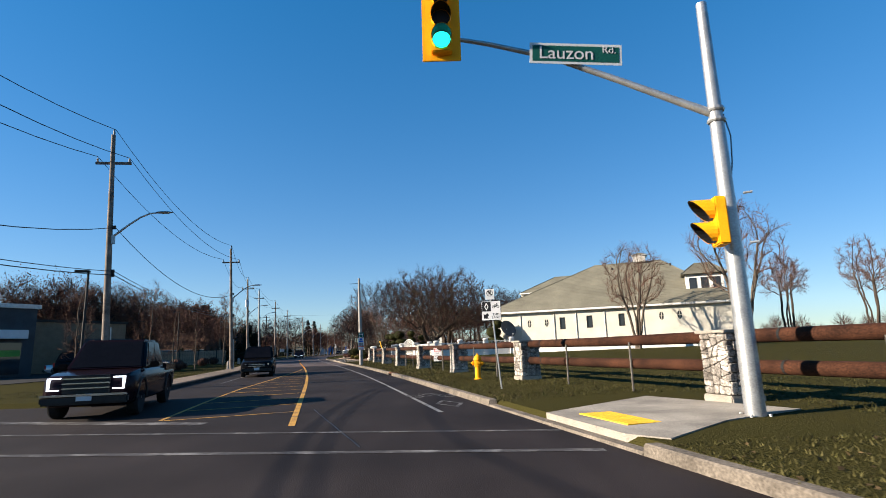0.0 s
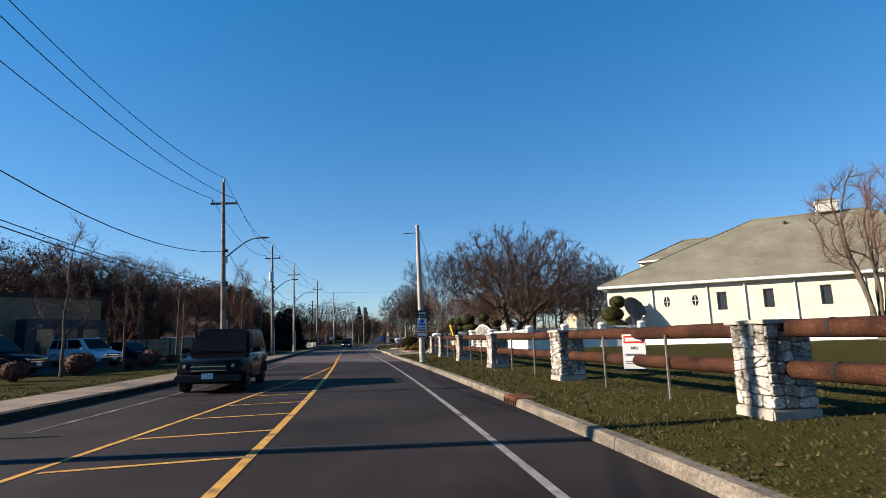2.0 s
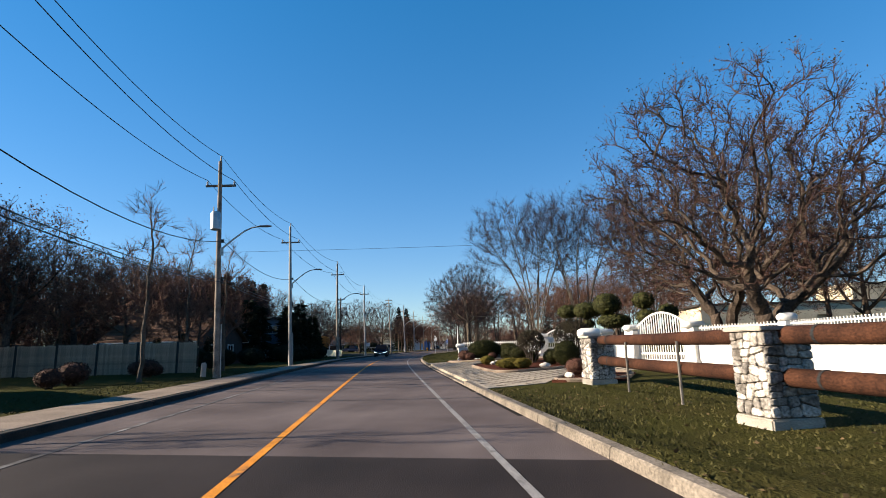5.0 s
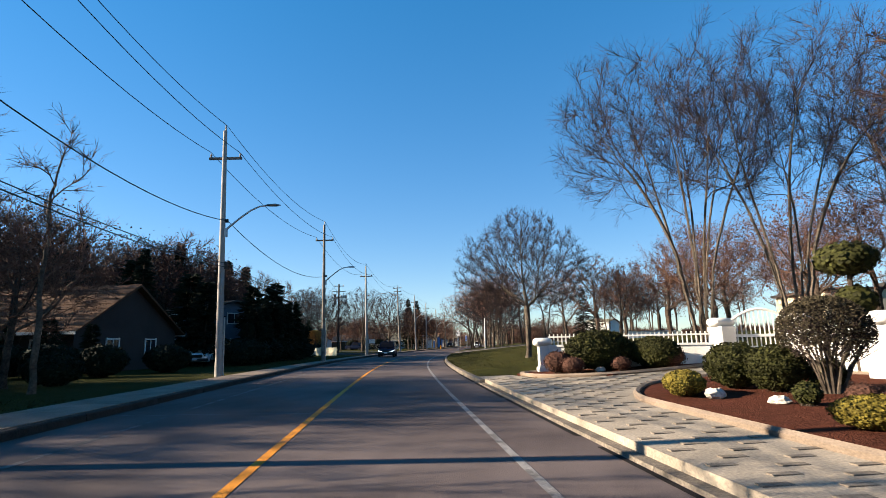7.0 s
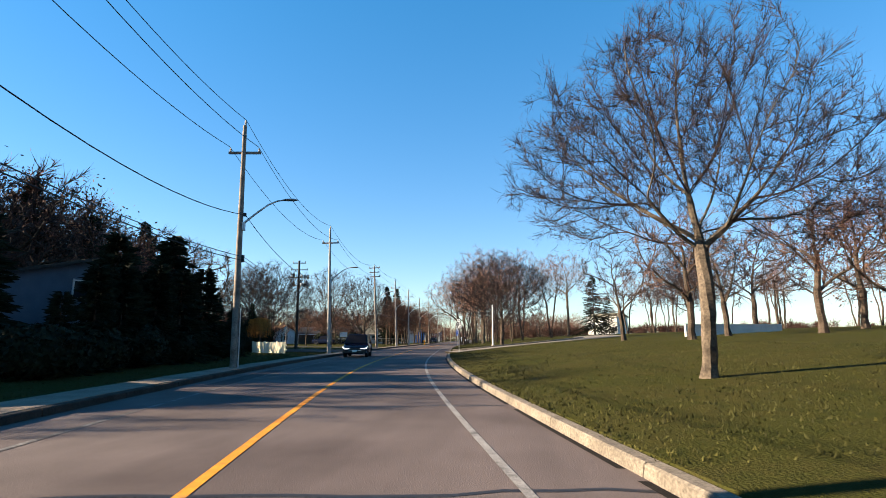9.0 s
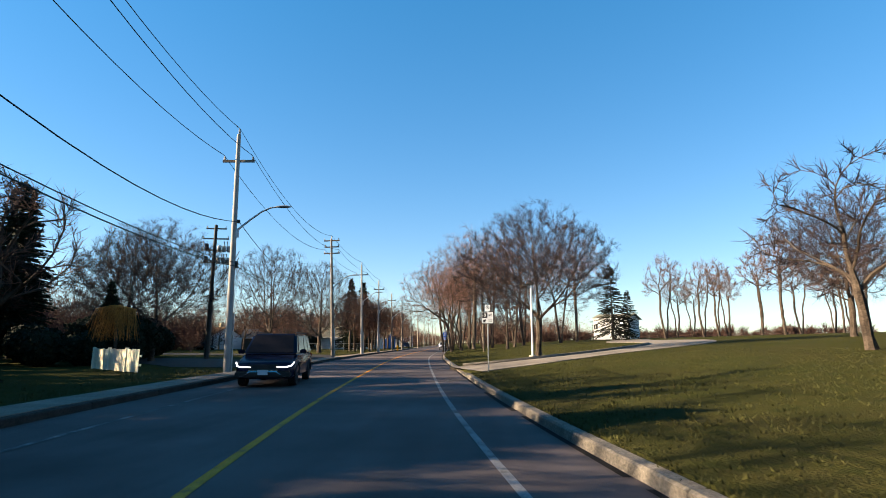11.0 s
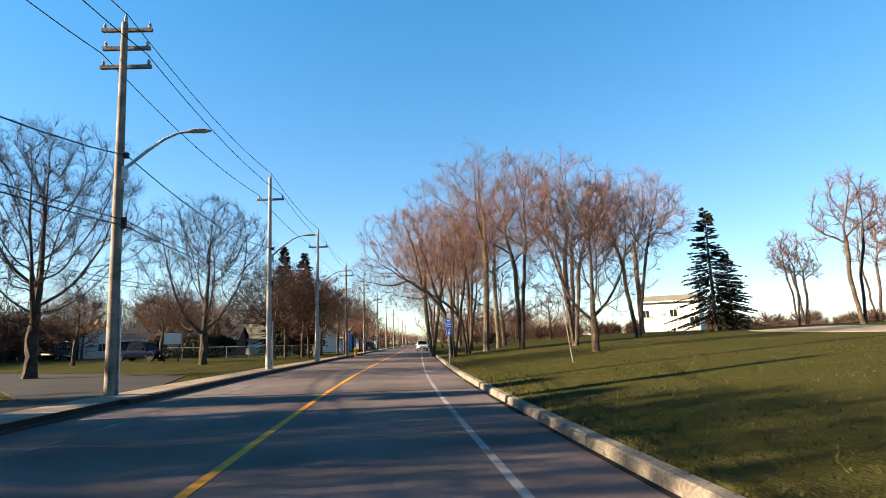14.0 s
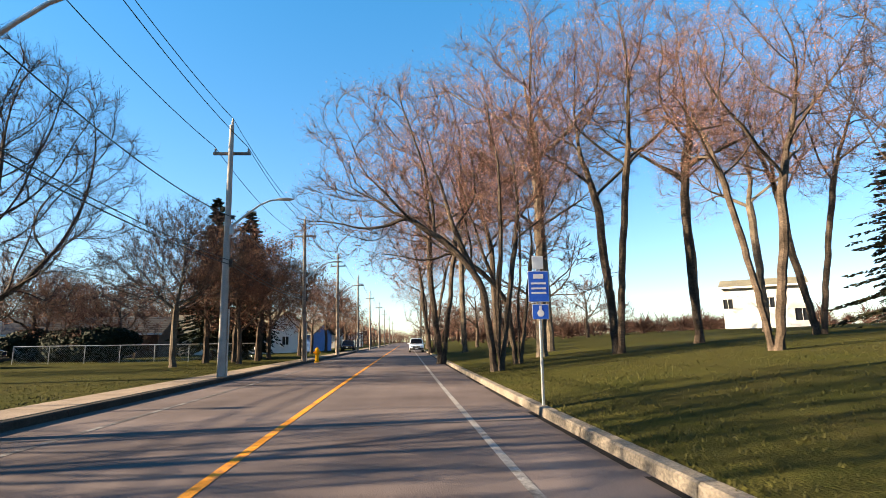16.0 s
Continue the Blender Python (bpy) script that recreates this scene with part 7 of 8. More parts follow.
far_wood(((-76, 252, -50, 330, 8, 70), (-82, 216, -68, 252, 8, 40)), 6, TWIGRED, "reddish-brown bare trees along the far gardens")
far_wood(((-25, 212, 70, 330, 2.3, 260), (60, 330, 460, 470, 5, 420), (90, 60, 330, 330, 5, 260)), 3, TWIGDARK, "low distant tree line beyond the open lawn")

# ---- west side: shops, houses, fences ----


def gable_house(x, y, rz, w, d, eave, ridge, wallm, roofm, label, windows=(), over=0.45, chimney=False):
    """House with a gable roof; ridge along local x. windows: (face, along, z, w, h), face 's', 'n' or 'e'."""
    root = thing("house", x, y, lawn(x, y) - 0.05, rz, label=label, category="house")
    s = Soup()
    h2, w2 = d / 2, w / 2
    holes_s = [(a, z, ww, hh) for f, a, z, ww, hh in windows if f == "s"]
    wall_with_holes(root, "wall", -w2, w2, 0, eave, -h2, 0.25, holes_s, wallm)
    s.box((0, h2 - 0.125, eave / 2), (w, 0.25, eave))
    part("wall", s, wallm, root)
    for sx in (-1, 1):
        s = Soup()
        s.box((sx * (w2 - 0.125), 0, eave / 2), (0.25, d - 0.5, eave))
        gx = sx * (w2 - 0.125)
        part("wall", s, wallm, root)
        s = Soup()
        s.add([(gx - 0.12, -h2, eave), (gx - 0.12, h2, eave), (gx - 0.12, 0, ridge - 0.15), (gx + 0.12, -h2, eave), (gx + 0.12, h2, eave), (gx + 0.12, 0, ridge - 0.15)], [(0, 2, 1), (3, 4, 5), (0, 3, 5, 2), (1, 2, 5, 4), (0, 1, 4, 3)])
        part("gable", s, wallm, root)
    n = 9
    drop = (ridge - eave) / h2 * over
    prof = [(-(h2 + over), eave - drop - 0.06)]
    for sy in (-1, 1):
        steps = []
        for i in range(n):
            t0, t1 = i / n, (i + 1) / n
            ya, yb = sy * (h2 + over) * (1 - t0), sy * (h2 + over) * (1 - t1)
            za, zb = eave - drop + (ridge - eave + drop) * t0, eave - drop + (ridge - eave + drop) * t1
            steps += [(ya, za + 0.05), (yb, zb + 0.02)]
        prof += steps if sy < 0 else steps[::-1]
    prof += [(h2 + over, eave - drop - 0.06), (0, ridge - 0.14)]
    s, xs, k = Soup(), w2 + over, len(prof)
    s.v = [(-xs, a, b) for a, b in prof] + [(xs, a, b) for a, b in prof]
    s.f = [(i, (i + 1) % k, (i + 1) % k + k, i + k) for i in range(k)]
    for e in (0, k):
        fan = [(k - 1 + e, i + e, i + 1 + e) for i in range(k - 2)]
        s.f += fan if e else [f[::-1] for f in fan]
    part("roof", s, roofm, root)
    for sy in (-1, 1):
        s = Soup()
        s.box((0, sy * (h2 + over), eave - drop - 0.02), (w + 2 * over, 0.05, 0.16))
        part("gutter", s, WHITEPAINT, root)
    for f, a, z, ww, hh in windows:
        s = Soup()
        if f == "s":
            s.box((a, -h2 + 0.12, z), (ww, 0.03, hh))
        else:
            sx = 1 if f == "e" else -1
            s.box((sx * (w2 + 0.01), a, z), (0.04, ww, hh))
        win = part("window", s, DARKGLASS, root, "dark window")
        s = Soup()
        if f == "s":
            for u, v, p, q in ((-ww / 2, 0, 0.07, hh + 0.14), (ww / 2, 0, 0.07, hh + 0.14), (0, -hh / 2, ww, 0.07), (0, hh / 2, ww, 0.07), (0, 0, 0.04, hh)):
                s.box((a + u, -h2 - 0.01, z + v), (p, 0.06, q))
        else:
            for u, v, p, q in ((-ww / 2, 0, 0.07, hh + 0.14), (ww / 2, 0, 0.07, hh + 0.14), (0, -hh / 2, ww, 0.07), (0, hh / 2, ww, 0.07), (0, 0, 0.04, hh)):
                s.box((sx * (w2 + 0.03), a + u, z + v), (0.06, p, q))
        part("window_frame", s, WHITEPAINT, win)
    if chimney:
        s = Soup()
        s.box((w * 0.2, 0.3, ridge + 0.1), (0.8, 0.6, 1.6))
        part("chimney", s, BRICKTAN, root, bevel=0.01)
    return root


# shops beyond the lot
shop = thing("shop_building", -34.5, 33.0, 0.1, 62, label="dark flat-roofed shop with green panels and a white sign band", category="shop")
s = Soup()
s.box((0, 4, 2.8), (11, 8, 5.6))
part("wall", s, BUILDDARK, shop)
s = Soup()
s.box((0, 4, 5.7), (11.4, 8.4, 0.35))
part("roof_edge", s, GALV, shop, bevel=0.02)
s = Soup()
s.box((-0.5, -0.3, 3.4), (10.5, 0.7, 0.7))
sg = part("sign_band", s, SIGNWHITE, shop, "white sign band with illegible dark letters", bevel=0.02)
s = Soup()
for k in range(9):
    s.box((-4.6 + k * 0.75, -0.66, 3.42), (0.5, 0.02, 0.32))
part("text_bar", s, SIGNBLACK, sg)
for k, x in enumerate((-4, -1.5, 1.0, 3.6)):
    s = Soup()
    s.box((x, -0.02, 1.5), (2.0, 0.06, 2.5))
    g_ = part("shop_window", s, DARKGLASS, shop)
    s = Soup()
    s.box((x, -0.06, 1.9 if k % 2 else 0.7), (1.9, 0.03, 0.5))
    part("green_panel", s, GREENPANEL, g_)
sh2 = thing("shop_building", -33.0, 45.0, 0.1, 62, label="low tan-brick shop beside the parking lot", category="shop")
s = Soup()
s.box((-1, 5, 2.4), (12, 8, 4.8))
part("wall", s, BRICKSHOP, sh2)
s = Soup()
s.box((-1, 5, 4.9), (12.3, 8.3, 0.25))
part("roof_edge", s, FRAMEDARK, sh2, bevel=0.02)
s = Soup()
s.box((2.2, 0.2, 1.6), (5, 2.2, 3.2))
po = part("porch", s, BUILDDARK, sh2, "dark grey entrance porch", bevel=0.02)
for x in (0.8, 2.2, 3.6):
    s = Soup()
    s.box((x, -0.93, 1.4), (1.0, 0.05, 2.2))
    part("door_glass", s, DARKGLASS, po)
for x, y, h in ((-18.6, 24.0, 6.3), (-29, 56, 6.4), (-36.5, 62, 5.8), (-33.5, 75, 5.2), (-60, 60, 6.5)):
    root = thing("lot_lamp", x, y, lawn(x, y), 20, label="dark square parking lot lamp on a thin pole", category="lamp post", group="parking lot lamps")
    s = Soup()
    s.tube([(0, 0, -0.1), (0, 0, h)], [0.075, 0.06], 8)
    part("post", s, FRAMEDARK, root)
    s = Soup()
    s.box((-0.3, 0, h), (0.75, 0.32, 0.12))
    part("lamp_head", s, FRAMEDARK, root, bevel=0.02)


def board_fence(a, b, h, label, m=None, bw=0.14, gap=0.012, name="board_fence"):
    A, B = Vector((*a, 0)), Vector((*b, 0))
    ln = (B - A).length
    root = thing(name, A.x, A.y, lawn(*a) - 0.02, math.degrees(math.atan2((B - A).y, (B - A).x)), label=label, category="fence")
    m = m or FENCEWOOD
    bd = Soup()
    bd.box((0, 0, h / 2 + 0.04), (bw - gap, 0.022, h))
    me = bd.mesh("board", m)
    rnd = random.Random(5)
    for i in range(int(ln / bw)):
        ob = new("board", me)
        ob.parent = root
        ob.location = ((i + 0.5) * bw, rnd.uniform(-0.006, 0.006), rnd.uniform(-0.03, 0.02))
    for i in range(int(ln / 2.4) + 1):
        s = Soup()
        s.box((min(i * 2.4, ln), 0.0, h / 2 + 0.05), (0.12, 0.12, h + 0.12))
        part("post", s, FRAMEDARK if m is FENCEWOOD else m, root)
    for z in (0.35, h - 0.25):
        s = Soup()
        s.box((ln / 2, 0.05, z), (ln, 0.04, 0.09))
        part("rail", s, m, root)


board_fence((-41.5, 66.2), (-28.6, 69.2), 1.85, "tall tan wooden board fence with dark posts")
board_fence((-49.5, 70.0), (-41.5, 66.2), 1.85, "tall tan wooden board fence with dark posts")
board_fence((-44.2, 125.3), (-39.0, 121.4), 1.0, "low cream picket fence along a driveway", CREAMPAINT, 0.16, 0.03, "picket_fence")
gable_house(-42.5, 86.0, 4, 9.0, 8.6, 2.5, 5.2, mat("dark_grey_stucco", (0.035, 0.029, 0.027), 0.85, 0.12, 1, 0.2, 30), ROOFBROWN, "low house with a big brown shingle roof", (("s", 2.6, 1.4, 1.2, 0.9), ("s", -2.2, 1.4, 1.2, 0.9), ("e", -1.5, 1.4, 1.0, 1.0), ("e", 1.8, 1.4, 1.0, 1.0)))
gable_house(-44.0, 102.0, -20, 8, 8.5, 4.2, 5.4, SIDINGBLUE, FRAMEDARK, "blue-grey two-storey house in deep shade", (("s", 1.6, 3.8, 1.4, 0.9), ("s", -1.8, 3.8, 1.4, 0.9), ("s", 1.6, 1.4, 1.4, 1.2), ("e", 0, 3.8, 1.4, 0.9), ("e", 0.5, 1.4, 1.6, 1.2)))
for i, (x, y, rz, m, rm_, w_) in enumerate(((-60.5, 221, 5, WHITEPAINT, ROOFGREY, 9), (-53.4, 224.5, -28, WHITEPAINT, ROOFGREY, 5), (-98, 208, -35, WHITEPAINT, ROOFBROWN, 11), (-118, 226, 20, WHITEPAINT, ROOFBROWN, 12), (-57, 268, 4, STUCCO, ROOFBROWN, 9),
                                            (-56, 292, 4, WHITEPAINT, ROOFGREY, 9), (-84.5, 213.5, -32, WHITEPAINT, ROOFBROWN, 9), (-130, 190, 20, STUCCO, ROOFBROWN, 12))):
    gable_house(x, y, rz, w_, 8, 2.8 + (i % 3) * 0.5, 4.9 + (i % 2) * 0.6, m, rm_, "pale bungalow with a low-pitched roof among bare trees", (("s", 2.2, 1.6, 1.6, 1.1), ("s", -2.0, 1.6, 1.6, 1.1), ("e", 0, 1.6, 1.2, 1.1)), chimney=i % 2 == 0)
gable_house(-51.6, 234.5, -15, 6, 6, 2.7, 4.2, mat("bright_blue_siding", (0.1, 0.2, 0.42), 0.7, 0.1, 2, 0.1), ROOFGREY, "small blue house with a grey roof among bare trees", (("s", 1.2, 1.5, 1.2, 1.0),))
gable_house(-68, 211, 12, 15, 8, 2.6, 4.3, mat("brown_boarding", (0.07, 0.045, 0.032), 0.85, 0.2, 2, 0.3, 20), FRAMEDARK, "long low brown house with a dark roof among bare trees", (("s", 3.2, 1.4, 1.6, 1.1), ("s", -3.0, 1.4, 1.6, 1.1)))
# white notice cabinet on posts
nb = thing("notice_board", -54.5, 181.5, lawn(-54.5, 181.5), 10, label="blank white notice board on two posts", category="sign")
s = Soup()
s.box((0, 0, 2.1), (1.5, 0.12, 1.0))
part("panel", s, SIGNWHITE, nb, bevel=0.02)
for x in (-0.6, 0.6):
    s = Soup()
    s.box((x, 0.02, 0.8), (0.1, 0.1, 1.8))
    part("post", s, FRAMEDARK, nb)
# chain-link fence
cf = thing("wire_fence", -62, 193, 0.1, 6, label="grey chain-link fence with a top rail", category="fence")
s = Soup()
s.tube([(0, 0, 1.3), (17, 0, 1.3)], 0.03, 6)
part("top_rail", s, GALV, cf)
for i in range(8):
    s = Soup()
    s.tube([(i * 2.43, 0, -0.1), (i * 2.43, 0, 1.32)], 0.03, 6)
    part("post", s, GALV, cf)
s = Soup()
for i in range(110):
    for d in (-1, 1):
        x0 = i * 0.155
        s.tube([(x0, 0, 0.05), (min(17, max(0, x0 + d * 1.2)), 0, 1.28)], 0.004, 3, False)
tagged(part("mesh", s, GALV, cf), kind="stuff")

# hedges, small conifers and brush in the shade of the west side
HEDGE = shrub(21, 1.5, 0.9, 0.85, NEEDLE, "dark evergreen hedge in shade", dens=180, leaf=0.105, name="hedge")
CONS = conifer(5, 4.2, 1.3, "small dark conifer beside the houses")
DOME = shrub(22, 0.45, 0.45, 0.35, LEAFRED, "low brown clipped shrub beside the sidewalk", dens=420)
for i, (x, y, f) in enumerate(((-33.6, 79.6, 0.9), (-35.8, 79.0, 0.95), (-38, 78.4, 1), (-40.4, 77.8, 1), (-43, 77, 1.05), (-33.2, 83.5, 0.9), (-34, 92, 1.1), (-35, 95.5, 1.1), (-36, 99.5, 1.2), (-37, 103, 1.1), (-38.6, 110.5, 1.0), (-41, 112, 1.2),
                               (-47.2, 128.6, 1.2), (-49, 127.5, 1.3), (-52, 130, 1.3), (-43, 115.5, 0.8), (-30.8, 74.5, 0.7), (-47.5, 121, 1.2), (-55, 133, 1.6), (-59, 138, 1.6), (-49.5, 134.0, 2.0), (-51.5, 136.5, 2.2), (-53, 139.8, 2.2), (-54, 143, 2.2), (-55.5, 146.5, 1.9), (-47.5, 130.8, 1.3), (-58, 151, 1.6), (-62, 147, 1.7), (-63, 199, 1.6), (-60.5, 197.8, 1.7), (-57.5, 196.6, 1.7), (-66, 200, 1.7))):
    put(HEDGE, x, y, i * 37, f, label="dark evergreen hedge along a house garden")
for i, (x, y, f) in enumerate(((-40.5, 80.6, 0.62), (-38.2, 81.0, 0.68), (-36.0, 81.4, 0.6), (-37.6, 101, 1.1), (-42, 108.5, 1.3), (-44.5, 113, 1.3), (-48.5, 117.5, 0.7), (-51, 124, 1.2), (-39.8, 113.8, 0.8), (-46.5, 96, 2.0), (-50, 92, 2.1), (-37.4, 92.6, 1.4), (-39.5, 93.6, 1.6), (-35.2, 95.6, 1.0), (-36.2, 98.2, 1.1), (-37.0, 103.5, 1.2), (-34.6, 93.4, 0.7), (-37.8, 99.6, 1.5), (-38.6, 104.8, 1.7), (-37.6, 106.5, 1.3), (-36.9, 101.4, 1.2))):
    put(CONS, x, y, i * 50, f)
for i, (x, y) in enumerate(((-18.6, 28.5), (-19.2, 30.2), (-19.6, 33.8), (-20.6, 38.4), (-21.2, 40.6), (-22.5, 43), (-24, 47.5), (-26.5, 57), (-27, 58.6), (-29.2, 66.4), (-31, 67.0), (-28.3, 64.5), (-17.6, 22.5), (-18.1, 25.2))):
    put(DOME, x, y, i * 61, 0.9 + 0.3 * (i % 3))
# gooseneck lamp beside the far lane
gl = thing("street_lamp", -57.85, 162.1, lawn(-57.85, 162.1), 0, label="slim dark gooseneck street lamp beside the far lane", category="street lamp")
s = Soup()
s.tube([(0, 0, -0.3), (0, 0, 4), (0, 0, 8.0)], [0.1, 0.085, 0.065], 8)
part("pole", s, POSTGREY, gl, smooth=True)
s = Soup()
s.tube([(0, 0, 7.95), (-0.12, -0.05, 8.45), (-0.6, -0.2, 8.85), (-1.4, -0.45, 9.05)], [0.05, 0.045, 0.04, 0.035], 6)
part("lamp_arm", s, POSTGREY, gl, smooth=True)
s = Soup()
s.lathe([(0.05, -0.3), (0.14, -0.2), (0.16, 0.1), (0.06, 0.35)], (-1.6, -0.5, 9.04), 10, "x")
part("lamp_head", s, POSTGREY, gl, "grey lamp head", smooth=True)
# weeping orange tree
wt = thing("weeping_tree", -44.6, 127.2, lawn(-44.6, 127.2), 0, label="small weeping tree with orange-brown hanging twigs", category="tree")
rnd = random.Random(77)
s = Soup()
s.tube([(0, 0, -0.1), (0.1, 0, 0.9), (0, 0.05, 1.9)], [0.09, 0.08, 0.06], 7)
part("trunk", s, BARK, wt)
s = Soup()
for _ in range(420):
    a, r = rnd.random() * 6.28, rnd.uniform(0.2, 1.0)
    o = Vector((0, 0, 1.9 + rnd.uniform(0, 0.4)))
    t = Vector((math.cos(a) * r * 0.8, math.sin(a) * r * 0.8, 2.25 + 0.2 * (1 - r)))
    e = Vector((math.cos(a) * r * 1.05, math.sin(a) * r * 1.05, rnd.uniform(0.95, 1.7)))
    s.tube([o, t, e + Vector((rnd.gauss(0, 0.08), rnd.gauss(0, 0.08), 0))], [0.012, 0.009, 0.004], 3, False)
wt.scale = (1.25, 1.25, 1.42)
part("hanging_crown", s, LEAFORANGE, wt, "orange-brown weeping twigs")
for i, (x, y) in enumerate(((-17.2, 41.6), (-24.8, 64.2), (-26.3, 67.8))):
    root = thing("bollard", x, y, lawn(x, y), 0, label="short pale concrete bollard by the sidewalk", category="bollard", group="bollards")
    s = Soup()
    s.lathe([(0.13, -0.1), (0.13, 0.62), (0.1, 0.7), (0.02, 0.72)], k=10)
    part("post", s, POLECONC, root)
gg = thing("guy_guard", -13.6, 18.4, lawn(-13.6, 18.4), 0, label="yellow guy-wire guard leaning by the wooden pole", category="guy wire")
s = Soup()
s.tube([(0.3, 0, -0.1), (-0.3, 0.2, 2.1)], 0.05, 8)
part("sleeve", s, TACTILE, gg)

# ---- east side, far buildings ----
ob = gable_house(1.7, 207.5, -32, 6.6, 7, 4.1, 5.0, WHITEPAINT, ROOFGREY, "white two-storey house behind the park trees", (("s", -3, 2.4, 0.9, 1.0), ("s", 0.5, 2.4, 0.9, 1.0), ("s", 3, 1.2, 1.2, 1.2)))
tb = thing("flat_building", 26, 124, 0.8, 6, label="long tan flat-roofed building on the rise", category="building")
wall_with_holes(tb, "wall", -12, 16, 0, 5.2, -5, 0.3, [(-4.5, 2.2, 1.0, 2.4), (4, 3, 1.4, 1.2), (9, 3, 1.4, 1.2)], mat("tan_block", (0.45, 0.38, 0.27), 0.85, 0.12, 0.8, 0.2, 20))
s = Soup()
s.box((2, 0.2, 2.6), (27.4, 9.4, 5.1))
part("body", s, MATS["tan_block"], tb)
s = Soup()
s.box((2, -0.2, 5.3), (28.6, 10, 0.25))
part("roof_edge", s, FRAMEDARK, tb)
s = Soup()
s.box((-2.5, 0, 5.8), (1.2, 1.2, 0.9))
part("roof_unit", s, FRAMEDARK, tb, bevel=0.03)
s = Soup()
s.box((12, 0, 6.6), (6, 8, 2.6))
part("upper_block", s, MATS["tan_block"], tb)
white_wall((-6.8, 117.5), (0.5, 119.5), 0.9, False, "low white wall at the head of the lawn")

tagged(copy_thing(hy, pose(-39.25, 189.6, lawn(-39.25, 189.6) - 0.03, 0, 0, 8)), "yellow cast-iron fire hydrant beside the far sidewalk")

# ---- vehicles ----
CARGLASS = mat("car_glass", (0.006, 0.006, 0.008), 0.1, 0.1, 2, 0.0, 10, spec=0.06)
HEAD = lit("head_lamp_light", (0.9, 0.95, 1.0), 0.75)


def car(x, y, rz, paint, label, L=4.8, W=1.9, H=1.75, kind="suv", lights=False, z=0.0, category="car"):
    """Vehicle whose front faces local -y. kind: suv, pickup, sedan or van."""
    root = thing("car" if kind != "pickup" else "pickup_truck", x, y, z, rz, label=label, category=category)
    f, b = -L / 2, L / 2
    r = 0.36 if kind != "pickup" else 0.42
    g0 = r * 0.75
    belt = H * 0.6
    hood = {"suv": 0.24, "pickup": 0.25, "sedan": 0.25, "van": 0.2}[kind] * L
    # lower body: loft of cross sections along y (y, half width, z bottom, z top)
    tail = {"suv": (b - 0.02, W / 2 - 0.08, g0 + 0.1, belt), "pickup": (b, W / 2 - 0.03, g0 + 0.15, belt), "sedan": (b, W / 2 - 0.1, g0 + 0.12, belt * 0.98), "van": (b, W / 2 - 0.06, g0 + 0.08, belt)}[kind]
    nose = belt * {"pickup": 0.95, "van": 0.8}.get(kind, 0.86)
    secs = [(f, W / 2 - 0.22, g0 + 0.12, nose * 0.82), (f + 0.12, W / 2 - 0.07, g0, nose * 0.95), (f + 0.5, W / 2, g0, nose), (f + hood, W / 2, g0, belt), (0.1, W / 2, g0, belt + 0.01), (b - 0.4, W / 2, g0, belt), tail]
    s = Soup()
    m = 8
    for yy, hw, z0, z1 in secs:
        s.v += [(-hw * 0.9, yy, z0), (-hw, yy, z0 + 0.12), (-hw, yy, z1 - 0.12), (-hw * 0.9, yy, z1), (hw * 0.9, yy, z1), (hw, yy, z1 - 0.12), (hw, yy, z0 + 0.12), (hw * 0.9, yy, z0)]
    for i in range(len(secs) - 1):
        for j in range(m):
            s.f.append((i * m + j, i * m + (j + 1) % m, (i + 1) * m + (j + 1) % m, (i + 1) * m + j))
    s.f += [tuple(range(m))[::-1], tuple(range((len(secs) - 1) * m, len(secs) * m))]
    body = part("body", s, paint, root, bevel=0.03, smooth=True)
    # cabin
    ws = f + hood
    ends = {"suv": (ws - 0.05, ws + 0.75, b - 0.35, b - 0.08), "pickup": (ws - 0.05, ws + 0.75, ws + 2.2, ws + 2.45), "sedan": (ws - 0.1, ws + 0.95, b - 1.35, b - 0.55), "van": (ws - 0.12, ws + 0.72, b - 0.3, b - 0.05)}[kind]
    rw, bw = W / 2 * 0.78, W / 2 * 0.95
    s = Soup()
    s.v = [(-bw, ends[0], belt - 0.03), (bw, ends[0], belt - 0.03), (bw, ends[3], belt - 0.03), (-bw, ends[3], belt - 0.03), (-rw, ends[1], H), (rw, ends[1], H), (rw, ends[2], H), (-rw, ends[2], H)]
    s.f = [(3, 2, 1, 0), (4, 5, 6, 7), (0, 1, 5, 4), (1, 2, 6, 5), (2, 3, 7, 6), (3, 0, 4, 7)]
    part("cabin", s, paint, root, bevel=0.07, smooth=True)
    V = [Vector(p) for p in s.v]

    def pane(name, a, b_, c, d, u0, u1, v0, v1):
        """Glass laid on a cabin side; a b along the bottom, d c along the top."""
        q = Soup()
        P = lambda u, v: (a.lerp(b_, u)).lerp(d.lerp(c, u), v)
        n = (b_ - a).cross(d - a).normalized() * 0.012
        q.add([P(u0, v0) + n, P(u1, v0) + n, P(u1, v1) + n, P(u0, v1) + n, P(u0, v0) - n, P(u1, v0) - n, P(u1, v1) - n, P(u0, v1) - n], [(0, 1, 2, 3), (0, 4, 5, 1), (1, 5, 6, 2), (2, 6, 7, 3), (3, 7, 4, 0)])
        part(name, q, CARGLASS, root)
    pane("windshield", V[0], V[1], V[5], V[4], 0.06, 0.94, 0.1, 0.92)
    pane("rear_window", V[2], V[3], V[7], V[6], 0.1, 0.9, 0.18, 0.88)
